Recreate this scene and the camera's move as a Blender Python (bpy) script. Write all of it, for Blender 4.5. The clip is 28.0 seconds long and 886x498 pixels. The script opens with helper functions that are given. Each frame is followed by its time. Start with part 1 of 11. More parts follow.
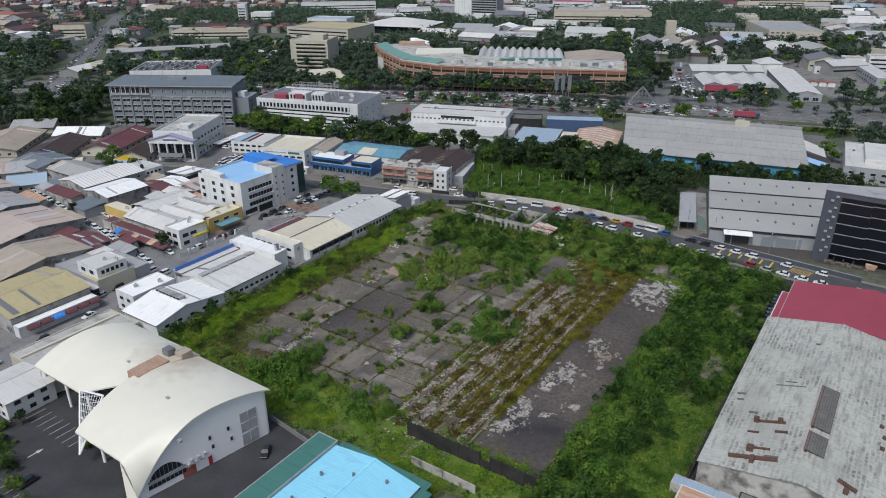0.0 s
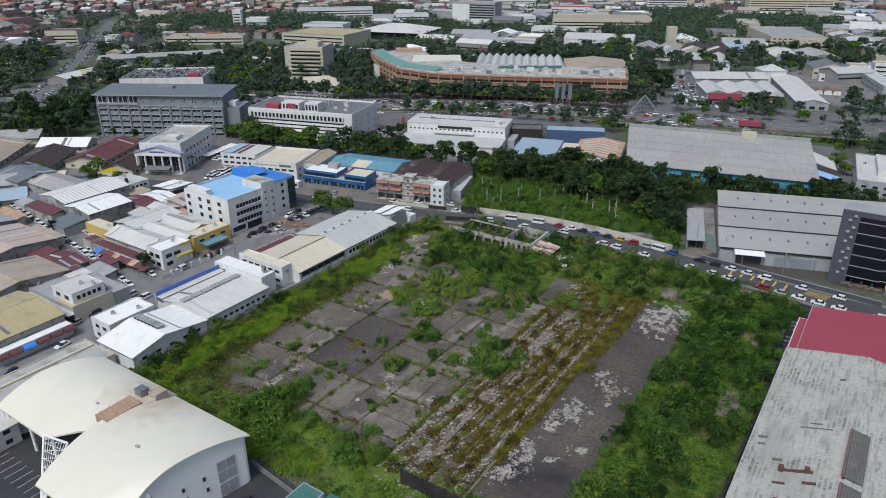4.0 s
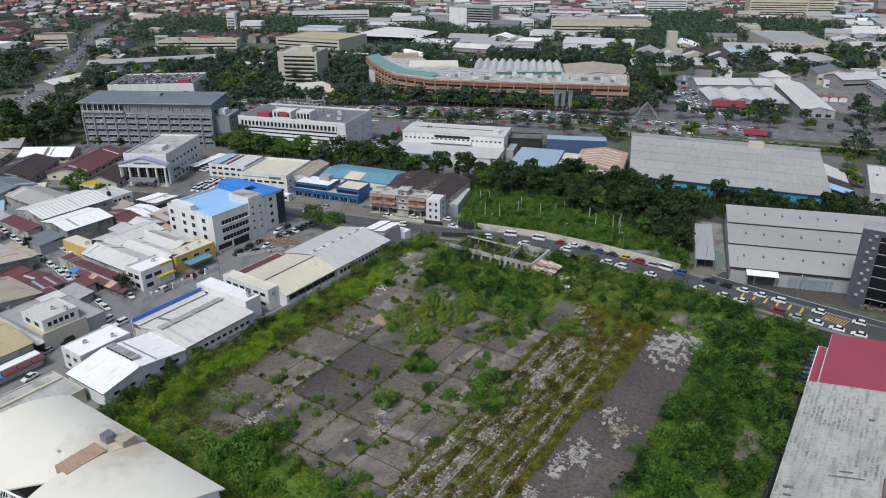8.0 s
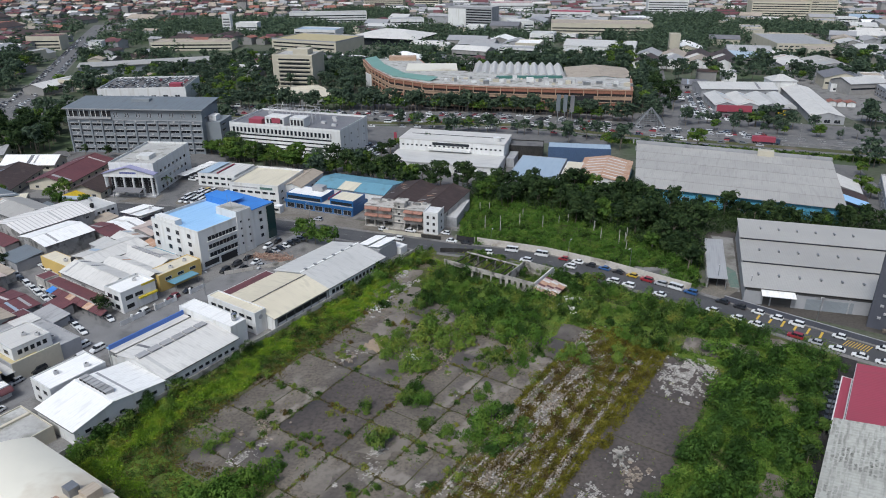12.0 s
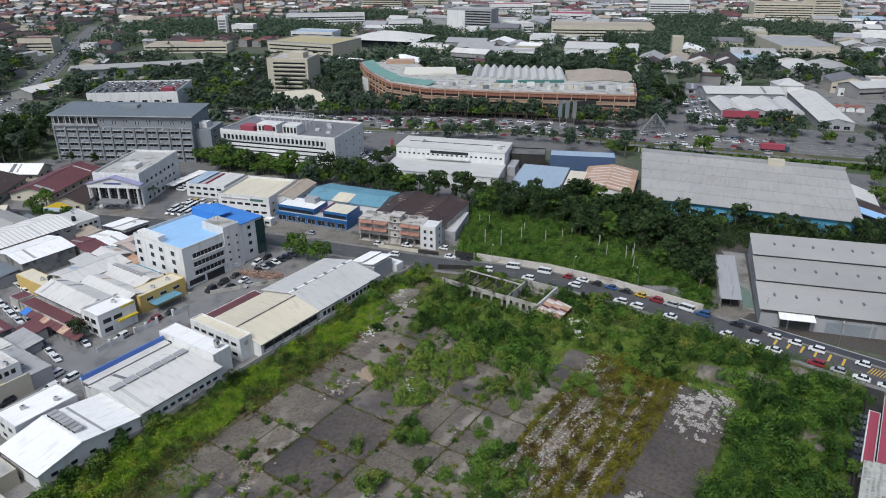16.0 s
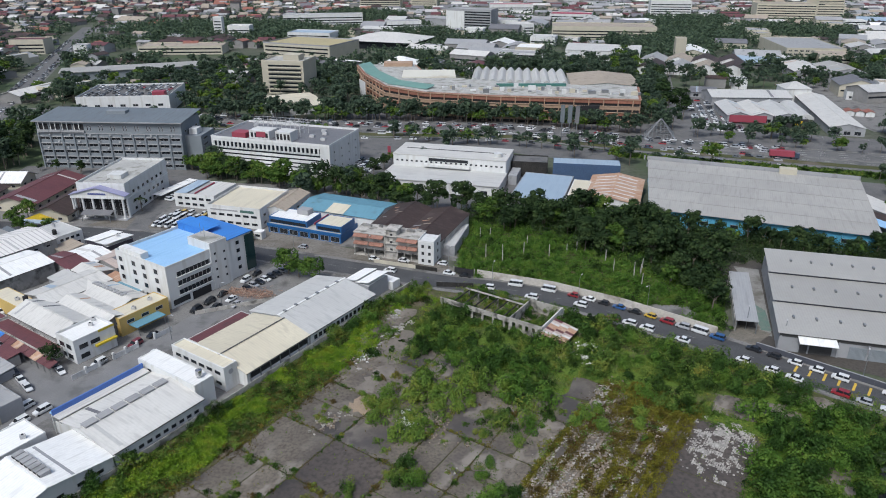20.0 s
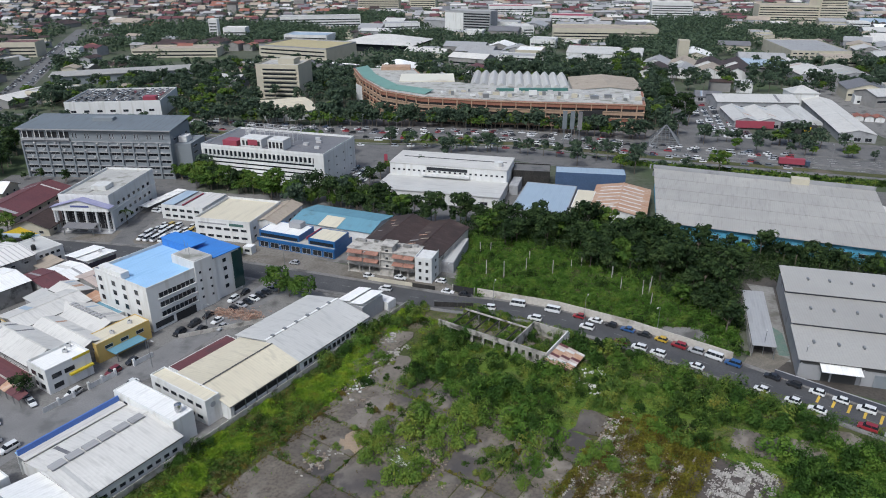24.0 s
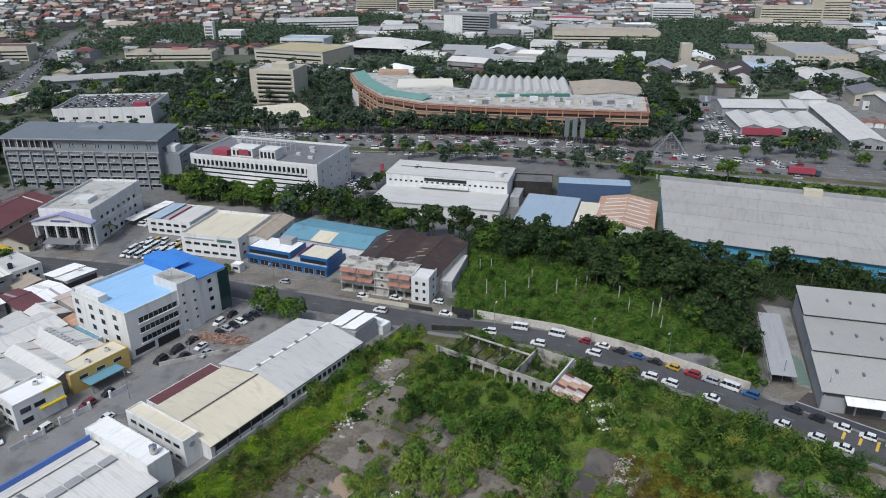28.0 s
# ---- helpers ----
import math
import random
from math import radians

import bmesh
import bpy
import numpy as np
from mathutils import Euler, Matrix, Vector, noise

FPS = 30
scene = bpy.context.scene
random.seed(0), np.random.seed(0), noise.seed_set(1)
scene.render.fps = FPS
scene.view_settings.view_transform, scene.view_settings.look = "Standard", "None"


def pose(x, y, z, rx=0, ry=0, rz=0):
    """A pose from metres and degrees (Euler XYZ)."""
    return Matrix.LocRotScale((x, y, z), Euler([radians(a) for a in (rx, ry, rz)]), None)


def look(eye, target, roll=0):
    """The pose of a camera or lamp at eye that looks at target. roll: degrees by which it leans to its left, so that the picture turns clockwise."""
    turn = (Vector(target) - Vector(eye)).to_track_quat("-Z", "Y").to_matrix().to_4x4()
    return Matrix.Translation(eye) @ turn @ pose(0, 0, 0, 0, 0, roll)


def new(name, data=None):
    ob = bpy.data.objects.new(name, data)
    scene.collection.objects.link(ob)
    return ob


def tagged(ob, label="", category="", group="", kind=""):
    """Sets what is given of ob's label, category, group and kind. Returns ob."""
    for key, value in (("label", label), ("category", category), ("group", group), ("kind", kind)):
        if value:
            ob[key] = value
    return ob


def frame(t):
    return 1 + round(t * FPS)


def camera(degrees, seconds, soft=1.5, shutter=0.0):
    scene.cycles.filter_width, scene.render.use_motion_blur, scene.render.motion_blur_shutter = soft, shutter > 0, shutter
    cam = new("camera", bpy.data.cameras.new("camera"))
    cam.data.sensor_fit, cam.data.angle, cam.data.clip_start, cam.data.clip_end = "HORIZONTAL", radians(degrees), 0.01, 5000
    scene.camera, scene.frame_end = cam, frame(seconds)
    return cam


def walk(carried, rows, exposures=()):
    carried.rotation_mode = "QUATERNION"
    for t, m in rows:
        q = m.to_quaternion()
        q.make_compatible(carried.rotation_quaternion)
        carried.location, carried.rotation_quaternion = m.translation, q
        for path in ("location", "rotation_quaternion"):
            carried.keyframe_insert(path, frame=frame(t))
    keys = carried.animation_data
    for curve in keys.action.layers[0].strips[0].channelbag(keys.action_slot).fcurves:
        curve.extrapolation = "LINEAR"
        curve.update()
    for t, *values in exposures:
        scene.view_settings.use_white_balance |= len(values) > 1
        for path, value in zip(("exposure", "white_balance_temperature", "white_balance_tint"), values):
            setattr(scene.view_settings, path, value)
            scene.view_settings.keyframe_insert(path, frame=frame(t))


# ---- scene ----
cam = camera(65.2, 28.0, soft=1.0)
PATH = [
    (0, 0.00, -0.00, 100.00, 65.851, 0.271, -0.000),
    (1, 0.07, 3.18, 100.14, 65.913, 0.276, -0.036),
    (2, 0.22, 6.53, 100.27, 65.986, 0.278, -0.082),
    (3, 0.31, 9.95, 100.37, 66.075, 0.270, -0.119),
    (3.5, 0.37, 11.64, 100.36, 66.121, 0.257, -0.143),
    (5.5, 0.55, 18.37, 100.27, 66.302, 0.220, -0.253),
    (6, 0.64, 20.12, 100.29, 66.333, 0.211, -0.284),
    (7, 0.78, 23.59, 100.42, 66.356, 0.197, -0.332),
    (8, 0.96, 27.01, 100.57, 66.363, 0.179, -0.365),
    (9, 1.08, 30.37, 100.76, 66.356, 0.154, -0.383),
    (10, 1.18, 33.81, 100.92, 66.342, 0.139, -0.400),
    (11, 1.26, 37.21, 101.02, 66.336, 0.127, -0.421),
    (12, 1.32, 40.51, 101.09, 66.343, 0.112, -0.445),
    (12.5, 1.41, 42.12, 101.08, 66.347, 0.106, -0.464),
    (14.5, 1.63, 48.76, 101.15, 66.383, 0.096, -0.490),
    (15, 1.74, 50.49, 101.19, 66.392, 0.092, -0.496),
    (16, 1.85, 53.87, 101.29, 66.392, 0.086, -0.509),
    (17, 1.93, 57.16, 101.38, 66.379, 0.078, -0.523),
    (18, 2.02, 60.47, 101.44, 66.354, 0.073, -0.534),
    (19, 2.06, 63.84, 101.50, 66.348, 0.066, -0.547),
    (20, 2.13, 67.08, 101.56, 66.353, 0.057, -0.573),
    (21, 2.19, 70.26, 101.59, 66.358, 0.057, -0.602),
    (21.5, 2.26, 71.85, 101.60, 66.362, 0.059, -0.615),
    (23.5, 2.48, 78.34, 101.70, 66.392, 0.075, -0.652),
    (24, 2.57, 79.97, 101.74, 66.407, 0.070, -0.652),
    (25, 2.69, 83.14, 101.86, 66.435, 0.068, -0.656),
    (26, 2.88, 86.29, 101.97, 66.454, 0.072, -0.673),
    (27, 3.03, 89.56, 101.97, 66.473, 0.080, -0.696),
    (28, 3.16, 92.94, 102.07, 66.518, 0.105, -0.729),
]
walk(cam, [(t, pose(x, y, z, rx, ry, rz)) for t, x, y, z, rx, ry, rz in PATH],
     exposures=((0.0, 0.15, 6050, 8), (5.5, 0.2, 6050, 8), (11.0, 0.3, 6050, 8), (28.0, 0.31, 6050, 8)))

# ---- daylight: overcast, soft ----
world = bpy.data.worlds.new("overcast_sky")
scene.world = world
world.use_nodes = True
_wn, _wl = world.node_tree.nodes, world.node_tree.links
_sky = _wn.new("ShaderNodeTexSky")
_sky.sky_type = "NISHITA"
_sky.sun_disc = False
_sky.sun_elevation, _sky.sun_rotation = radians(58), radians(200)
_sky.air_density, _sky.dust_density, _sky.ozone_density = 1.0, 4.0, 1.0
_wl.new(_sky.outputs[0], _wn["Background"].inputs[0])
_wn["Background"].inputs[1].default_value = 0.098
sun = new("sun", bpy.data.lights.new("sun", "SUN"))
sun.data.energy, sun.data.angle, sun.data.color = 2.0, radians(16), (1.0, 0.98, 0.95)
sun.matrix_world = look((0, 0, 300), (40 * 3.2, 110 * 1.7, 0))

# ---- materials ----
def mat(name, a, b, scale=0.3, rough=0.85, metal=0.0, fine=9.0, bump=0.0, rand=0.0, ribs=0.0, axis="X", stain=None,
        stain_size=0.12, stain_amount=0.5, island=False, local=False, rib_dark=0.0, streak=None, turned=None, grime=0.72, drift=0.0, dashes=None):
    """Two tones mixed by coarse and fine noise; ribs: spacing of sheet-metal ribs in metres; stain: a third tone in patches."""
    m = bpy.data.materials.new(name)
    m.use_nodes = True
    n, l = m.node_tree.nodes, m.node_tree.links
    bsdf = n["Principled BSDF"]
    bsdf.inputs["Roughness"].default_value, bsdf.inputs["Metallic"].default_value = rough, metal
    tc = n.new("ShaderNodeTexCoord")
    geo = n.new("ShaderNodeNewGeometry")
    where = tc.outputs["Object"] if local else geo.outputs["Position"]

    def noise_of(s, detail, src=where):
        t = n.new("ShaderNodeTexNoise")
        t.inputs["Scale"].default_value, t.inputs["Detail"].default_value = s, detail
        l.new(src, t.inputs["Vector"])
        return t.outputs["Fac"]

    def ramp(fac, lo, hi):
        r = n.new("ShaderNodeMapRange")
        r.inputs["From Min"].default_value, r.inputs["From Max"].default_value = lo, hi
        l.new(fac, r.inputs["Value"])
        return r.outputs["Result"]

    def mix(fac, c1, c2, blend="MIX"):
        x = n.new("ShaderNodeMix")
        x.data_type, x.blend_type = "RGBA", blend
        for sock, v in ((x.inputs[0], fac), (x.inputs[6], c1), (x.inputs[7], c2)):
            if isinstance(v, (int, float)):
                sock.default_value = v
            elif isinstance(v, tuple):
                sock.default_value = (*v, 1)
            else:
                l.new(v, sock)
        return x.outputs[2]

    coarse, small = noise_of(scale, 4), noise_of(scale * fine, 5)
    col = mix(ramp(coarse, 0.32, 0.68), a, b)
    lo = tuple(v * grime for v in a)
    col = mix(ramp(small, 0.42, 0.75), col, lo)
    if stain:
        col = mix(ramp(noise_of(stain_size, 6), 0.62 - 0.25 * stain_amount, 0.72 - 0.1 * stain_amount), col, stain)
    if streak:
        mp = n.new("ShaderNodeMapping")
        mp.inputs["Scale"].default_value = streak[1]
        if turned is None:
            l.new(tc.outputs["Object"], mp.inputs["Vector"])
        else:
            spin = n.new("ShaderNodeVectorRotate")
            spin.rotation_type = "Z_AXIS"
            spin.inputs["Angle"].default_value = radians(turned)
            l.new(geo.outputs["Position"], spin.inputs["Vector"])
            l.new(spin.outputs[0], mp.inputs["Vector"])
        amount = ramp(noise_of(1.0, 3 if drift else 5, mp.outputs[0]), 0.5, 0.6) if drift else ramp(noise_of(1.0, 5, mp.outputs[0]), 0.52, 0.66)
        if drift:
            both = n.new("ShaderNodeMath")
            both.operation = "MULTIPLY"
            l.new(amount, both.inputs[0])
            l.new(ramp(noise_of(drift, 3), 0.4, 0.6), both.inputs[1])
            amount = both.outputs[0]
        col = mix(amount, col, streak[0])
    if dashes:
        tone, length, width, angle = dashes
        spin = n.new("ShaderNodeVectorRotate")
        spin.rotation_type = "Z_AXIS"
        spin.inputs["Angle"].default_value = radians(angle)
        l.new(geo.outputs["Position"], spin.inputs["Vector"])
        bk = n.new("ShaderNodeTexBrick")
        bk.offset = 0.37
        for sock, v in (("Scale", 1.0), ("Mortar Size", width * 0.32), ("Mortar Smooth", 1.0), ("Brick Width", length), ("Row Height", width)):
            bk.inputs[sock].default_value = v
        wob = n.new("ShaderNodeTexNoise")
        wob.inputs["Scale"].default_value, wob.inputs["Detail"].default_value = 0.9, 3
        l.new(geo.outputs["Position"], wob.inputs["Vector"])
        off = n.new("ShaderNodeVectorMath")
        off.operation = "MULTIPLY_ADD"
        off.inputs[1].default_value = (1.3, 0.7, 0)
        l.new(wob.outputs["Color"], off.inputs[0])
        l.new(spin.outputs[0], off.inputs[2])
        l.new(off.outputs[0], bk.inputs["Vector"])
        inv = n.new("ShaderNodeMath")
        inv.operation = "SUBTRACT"
        inv.inputs[0].default_value = 1.0
        l.new(bk.outputs["Fac"], inv.inputs[1])
        amount = inv.outputs[0]
        bk.inputs["Color1"].default_value, bk.inputs["Color2"].default_value = (0, 0, 0, 1), (1, 1, 1, 1)
        for fac in (ramp(noise_of(0.11, 5), 0.42, 0.62), ramp(noise_of(1.3, 5), 0.28, 0.62), ramp(bk.outputs["Color"], 0.0, 0.7)):
            both = n.new("ShaderNodeMath")
            both.operation = "MULTIPLY"
            l.new(amount, both.inputs[0])
            l.new(fac, both.inputs[1])
            amount = both.outputs[0]
        col = mix(amount, col, tone)
    if rand:
        info = n.new("ShaderNodeObjectInfo")
        h = n.new("ShaderNodeHueSaturation")
        v = n.new("ShaderNodeMapRange")
        v.inputs["To Min"].default_value, v.inputs["To Max"].default_value = 1 - rand, 1 + rand
        l.new(geo.outputs["Random Per Island"] if island else info.outputs["Random"], v.inputs["Value"])
        l.new(v.outputs[0], h.inputs["Value"])
        l.new(col, h.inputs["Color"])
        col = h.outputs[0]
    height = small
    if ribs:
        w = n.new("ShaderNodeTexWave")
        w.bands_direction, w.wave_profile = axis, "SIN"
        w.inputs["Scale"].default_value = math.pi / 10 / ribs
        l.new(tc.outputs["Object"], w.inputs["Vector"])
        height = w.outputs["Fac"]
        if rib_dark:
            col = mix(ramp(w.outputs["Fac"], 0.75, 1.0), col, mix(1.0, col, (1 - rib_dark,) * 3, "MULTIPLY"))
    if bump:
        bp = n.new("ShaderNodeBump")
        bp.inputs["Strength"].default_value, bp.inputs["Distance"].default_value = min(1, bump), 0.05
        l.new(height, bp.inputs["Height"])
        l.new(bp.outputs[0], bsdf.inputs["Normal"])
    l.new(col, bsdf.inputs["Base Color"])
    return m


def leafy(name, *tones, thinness=0.16):
    """Foliage: tones picked leaf by leaf, drifting slowly over the ground."""
    m = bpy.data.materials.new(name)
    m.use_nodes = True
    n, l = m.node_tree.nodes, m.node_tree.links
    bsdf = n["Principled BSDF"]
    bsdf.inputs["Roughness"].default_value = 0.55
    bsdf.inputs["Specular IOR Level"].default_value = 0.1
    geo, info = n.new("ShaderNodeNewGeometry"), n.new("ShaderNodeObjectInfo")
    t = n.new("ShaderNodeTexNoise")
    t.inputs["Scale"].default_value, t.inputs["Detail"].default_value = 0.3, 4
    l.new(geo.outputs["Position"], t.inputs["Vector"])
    add = n.new("ShaderNodeMath")
    add.operation = "MULTIPLY_ADD"
    add.inputs[1].default_value = 0.09
    l.new(geo.outputs["Random Per Island"], add.inputs[0])
    sub = n.new("ShaderNodeMath")
    sub.operation = "MULTIPLY_ADD"
    sub.inputs[1].default_value, sub.inputs[2].default_value = 2.6, -0.98
    l.new(t.outputs["Fac"], sub.inputs[0])
    l.new(sub.outputs[0], add.inputs[2])
    plus = n.new("ShaderNodeMath")
    plus.operation = "MULTIPLY_ADD"
    plus.inputs[1].default_value = 0.35
    l.new(info.outputs["Random"], plus.inputs[0])
    l.new(add.outputs[0], plus.inputs[2])
    r = n.new("ShaderNodeValToRGB")
    while len(r.color_ramp.elements) < len(tones):
        r.color_ramp.elements.new(0.5)
    for i, (e, c) in enumerate(zip(r.color_ramp.elements, tones)):
        e.position, e.color = i / (len(tones) - 1), (*c, 1)
    l.new(plus.outputs[0], r.inputs[0])
    l.new(r.outputs[0], bsdf.inputs["Base Color"])
    thin = n.new("ShaderNodeBsdfTranslucent")
    l.new(r.outputs[0], thin.inputs[0])
    mx = n.new("ShaderNodeMixShader")
    mx.inputs[0].default_value = thinness
    l.new(bsdf.outputs[0], mx.inputs[1])
    l.new(thin.outputs[0], mx.inputs[2])
    l.new(mx.outputs[0], n["Material Output"].inputs[0])
    return m


def plain(name, c, rough=0.5, metal=0.0):
    return mat(name, c, tuple(v * 0.86 for v in c), 1.5, rough, metal, 6)


M_LAND = mat("mixed_ground", (0.06, 0.075, 0.04), (0.12, 0.118, 0.1), 0.03, 0.95, fine=14, bump=0.3, stain=(0.05, 0.075, 0.03), stain_size=0.02, stain_amount=0.7)
M_SOIL = mat("lot_soil", (0.05, 0.064, 0.015), (0.09, 0.085, 0.03), 0.08, 0.95, fine=20, bump=0.5, stain=(0.13, 0.105, 0.08), stain_size=0.06, stain_amount=0.35)
M_ASPH = mat("asphalt", (0.12, 0.118, 0.116), (0.165, 0.162, 0.158), 0.12, 0.8, fine=25, bump=0.2, stain=(0.075, 0.075, 0.078), stain_size=0.2, stain_amount=0.3)
M_LANE = mat("worn_concrete_street", (0.215, 0.213, 0.212), (0.165, 0.164, 0.163), 0.12, 0.85, fine=25, bump=0.2, stain=(0.12, 0.119, 0.118), stain_size=0.2, stain_amount=0.4)
M_DIRT = mat("oily_brown_yard", (0.058, 0.051, 0.045), (0.105, 0.094, 0.08), 0.12, 0.75, fine=12, bump=0.2, stain=(0.04, 0.036, 0.033), stain_size=0.12, stain_amount=0.5)
M_ROADD = mat("worn_dark_asphalt", (0.058, 0.059, 0.062), (0.086, 0.087, 0.09), 0.12, 0.8, fine=25, bump=0.2, stain=(0.05, 0.05, 0.053), stain_size=0.2, stain_amount=0.3)
M_DARKASPH = mat("dark_asphalt", (0.032, 0.032, 0.035), (0.055, 0.054, 0.057), 0.15, 0.8, fine=25, bump=0.2)
M_YARD = mat("concrete_yard", (0.175, 0.171, 0.164), (0.235, 0.229, 0.217), 0.15, 0.9, fine=14, bump=0.2, stain=(0.085, 0.082, 0.078), stain_size=0.15, stain_amount=0.5)
M_SLAB = mat("weathered_slab", (0.116, 0.098, 0.078), (0.160, 0.138, 0.109), 0.13, 0.75, fine=11, bump=0.35, rand=0.16, stain=(0.062, 0.055, 0.053), stain_size=0.07, stain_amount=0.55,
             streak=((0.2, 0.178, 0.152), (0.22, 0.16, 1.0)), turned=34.0, grime=0.55, drift=0.045)
M_WET = mat("damp_slab", (0.066, 0.055, 0.049), (0.125, 0.103, 0.086), 0.09, 0.7, fine=12, bump=0.25, rand=0.05, stain=(0.028, 0.025, 0.026), stain_size=0.045, stain_amount=0.55, grime=0.6)
M_GRASS = mat("grass_ground", (0.075, 0.135, 0.011), (0.12, 0.18, 0.018), 0.2, 0.95, fine=12, bump=0.8, stain=(0.08, 0.07, 0.035), stain_size=0.09, stain_amount=0.4, grime=0.5)
M_RUBBLE = mat("broken_tile", (0.4, 0.38, 0.345), (0.27, 0.255, 0.23), 0.5, 0.9, fine=6, rand=0.25, island=True)
M_BRICKR = mat("rubble_brown", (0.2, 0.16, 0.125), (0.3, 0.26, 0.21), 0.4, 0.95, fine=6, rand=0.3, island=True)
M_WALL = mat("white_wall", (0.66, 0.665, 0.655), (0.57, 0.575, 0.565), 0.12, 0.85, fine=10, bump=0.1, rand=0.08, grime=0.9, streak=((0.53, 0.525, 0.5), (0.55, 0.55, 0.06)))
M_WALLG = mat("grey_wall", (0.34, 0.345, 0.355), (0.28, 0.285, 0.295), 0.12, 0.85, fine=10, bump=0.1, stain=(0.2, 0.2, 0.21), stain_size=0.2, stain_amount=0.25, grime=0.88)
M_WALLY = mat("mustard_wall", (0.58, 0.41, 0.13), (0.5, 0.35, 0.12), 0.15, 0.85, fine=9, bump=0.1, grime=0.88)
M_WALLC = mat("cream_wall", (0.52, 0.48, 0.38), (0.44, 0.41, 0.33), 0.15, 0.85, fine=9, bump=0.1, rand=0.12, grime=0.88)
M_WALLP = mat("old_plaster", (0.5, 0.48, 0.44), (0.36, 0.34, 0.31), 0.2, 0.9, fine=8, bump=0.2, stain=(0.13, 0.125, 0.11), stain_size=0.35, stain_amount=0.5)
# grime stains over a base darkened to paint the shade on shed walls
M_SHADEGRIME = mat("shade_toned_grimy_wall", (0.36, 0.353, 0.34), (0.23, 0.225, 0.215), 0.2, 0.9, fine=6, bump=0.1, rand=0.25, stain=(0.07, 0.068, 0.064), stain_size=0.3, stain_amount=0.45)
M_RUIN = mat("mouldy_plaster", (0.46, 0.44, 0.4), (0.26, 0.25, 0.22), 0.3, 0.95, fine=7, bump=0.3, stain=(0.06, 0.06, 0.05), stain_size=0.4, stain_amount=0.6)
M_BLACKW = mat("mouldy_wall", (0.016, 0.0155, 0.015), (0.042, 0.039, 0.035), 0.3, 0.95, fine=7, bump=0.3)
M_DARKW = mat("slate_cladding", (0.075, 0.08, 0.1), (0.06, 0.064, 0.08), 0.2, 0.7, fine=8, grime=0.85)
M_BLOCK = mat("blue_grey_wall", (0.215, 0.24, 0.26), (0.18, 0.2, 0.215), 0.12, 0.85, fine=10, grime=0.88)
M_GLASS = plain("dark_window_glass", (0.022, 0.026, 0.032), 0.12)
M_FRAME = plain("window_frame", (0.5, 0.5, 0.5), 0.5)
# near-black: paints the shade inside openings, also colours black tanks and gate
M_DARK = plain("dark_opening", (0.025, 0.025, 0.027), 0.9)
M_GUTTER = plain("dark_gutter", (0.07, 0.068, 0.065), 0.7)
M_METAL = plain("grey_metal", (0.3, 0.31, 0.32), 0.45, 0.6)


def roofing(name, a, b, axis="X", ribs=0.75, **kw):
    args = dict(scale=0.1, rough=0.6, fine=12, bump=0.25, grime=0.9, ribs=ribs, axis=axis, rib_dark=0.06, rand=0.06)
    args.update(kw)
    return mat(name, a, b, **args)


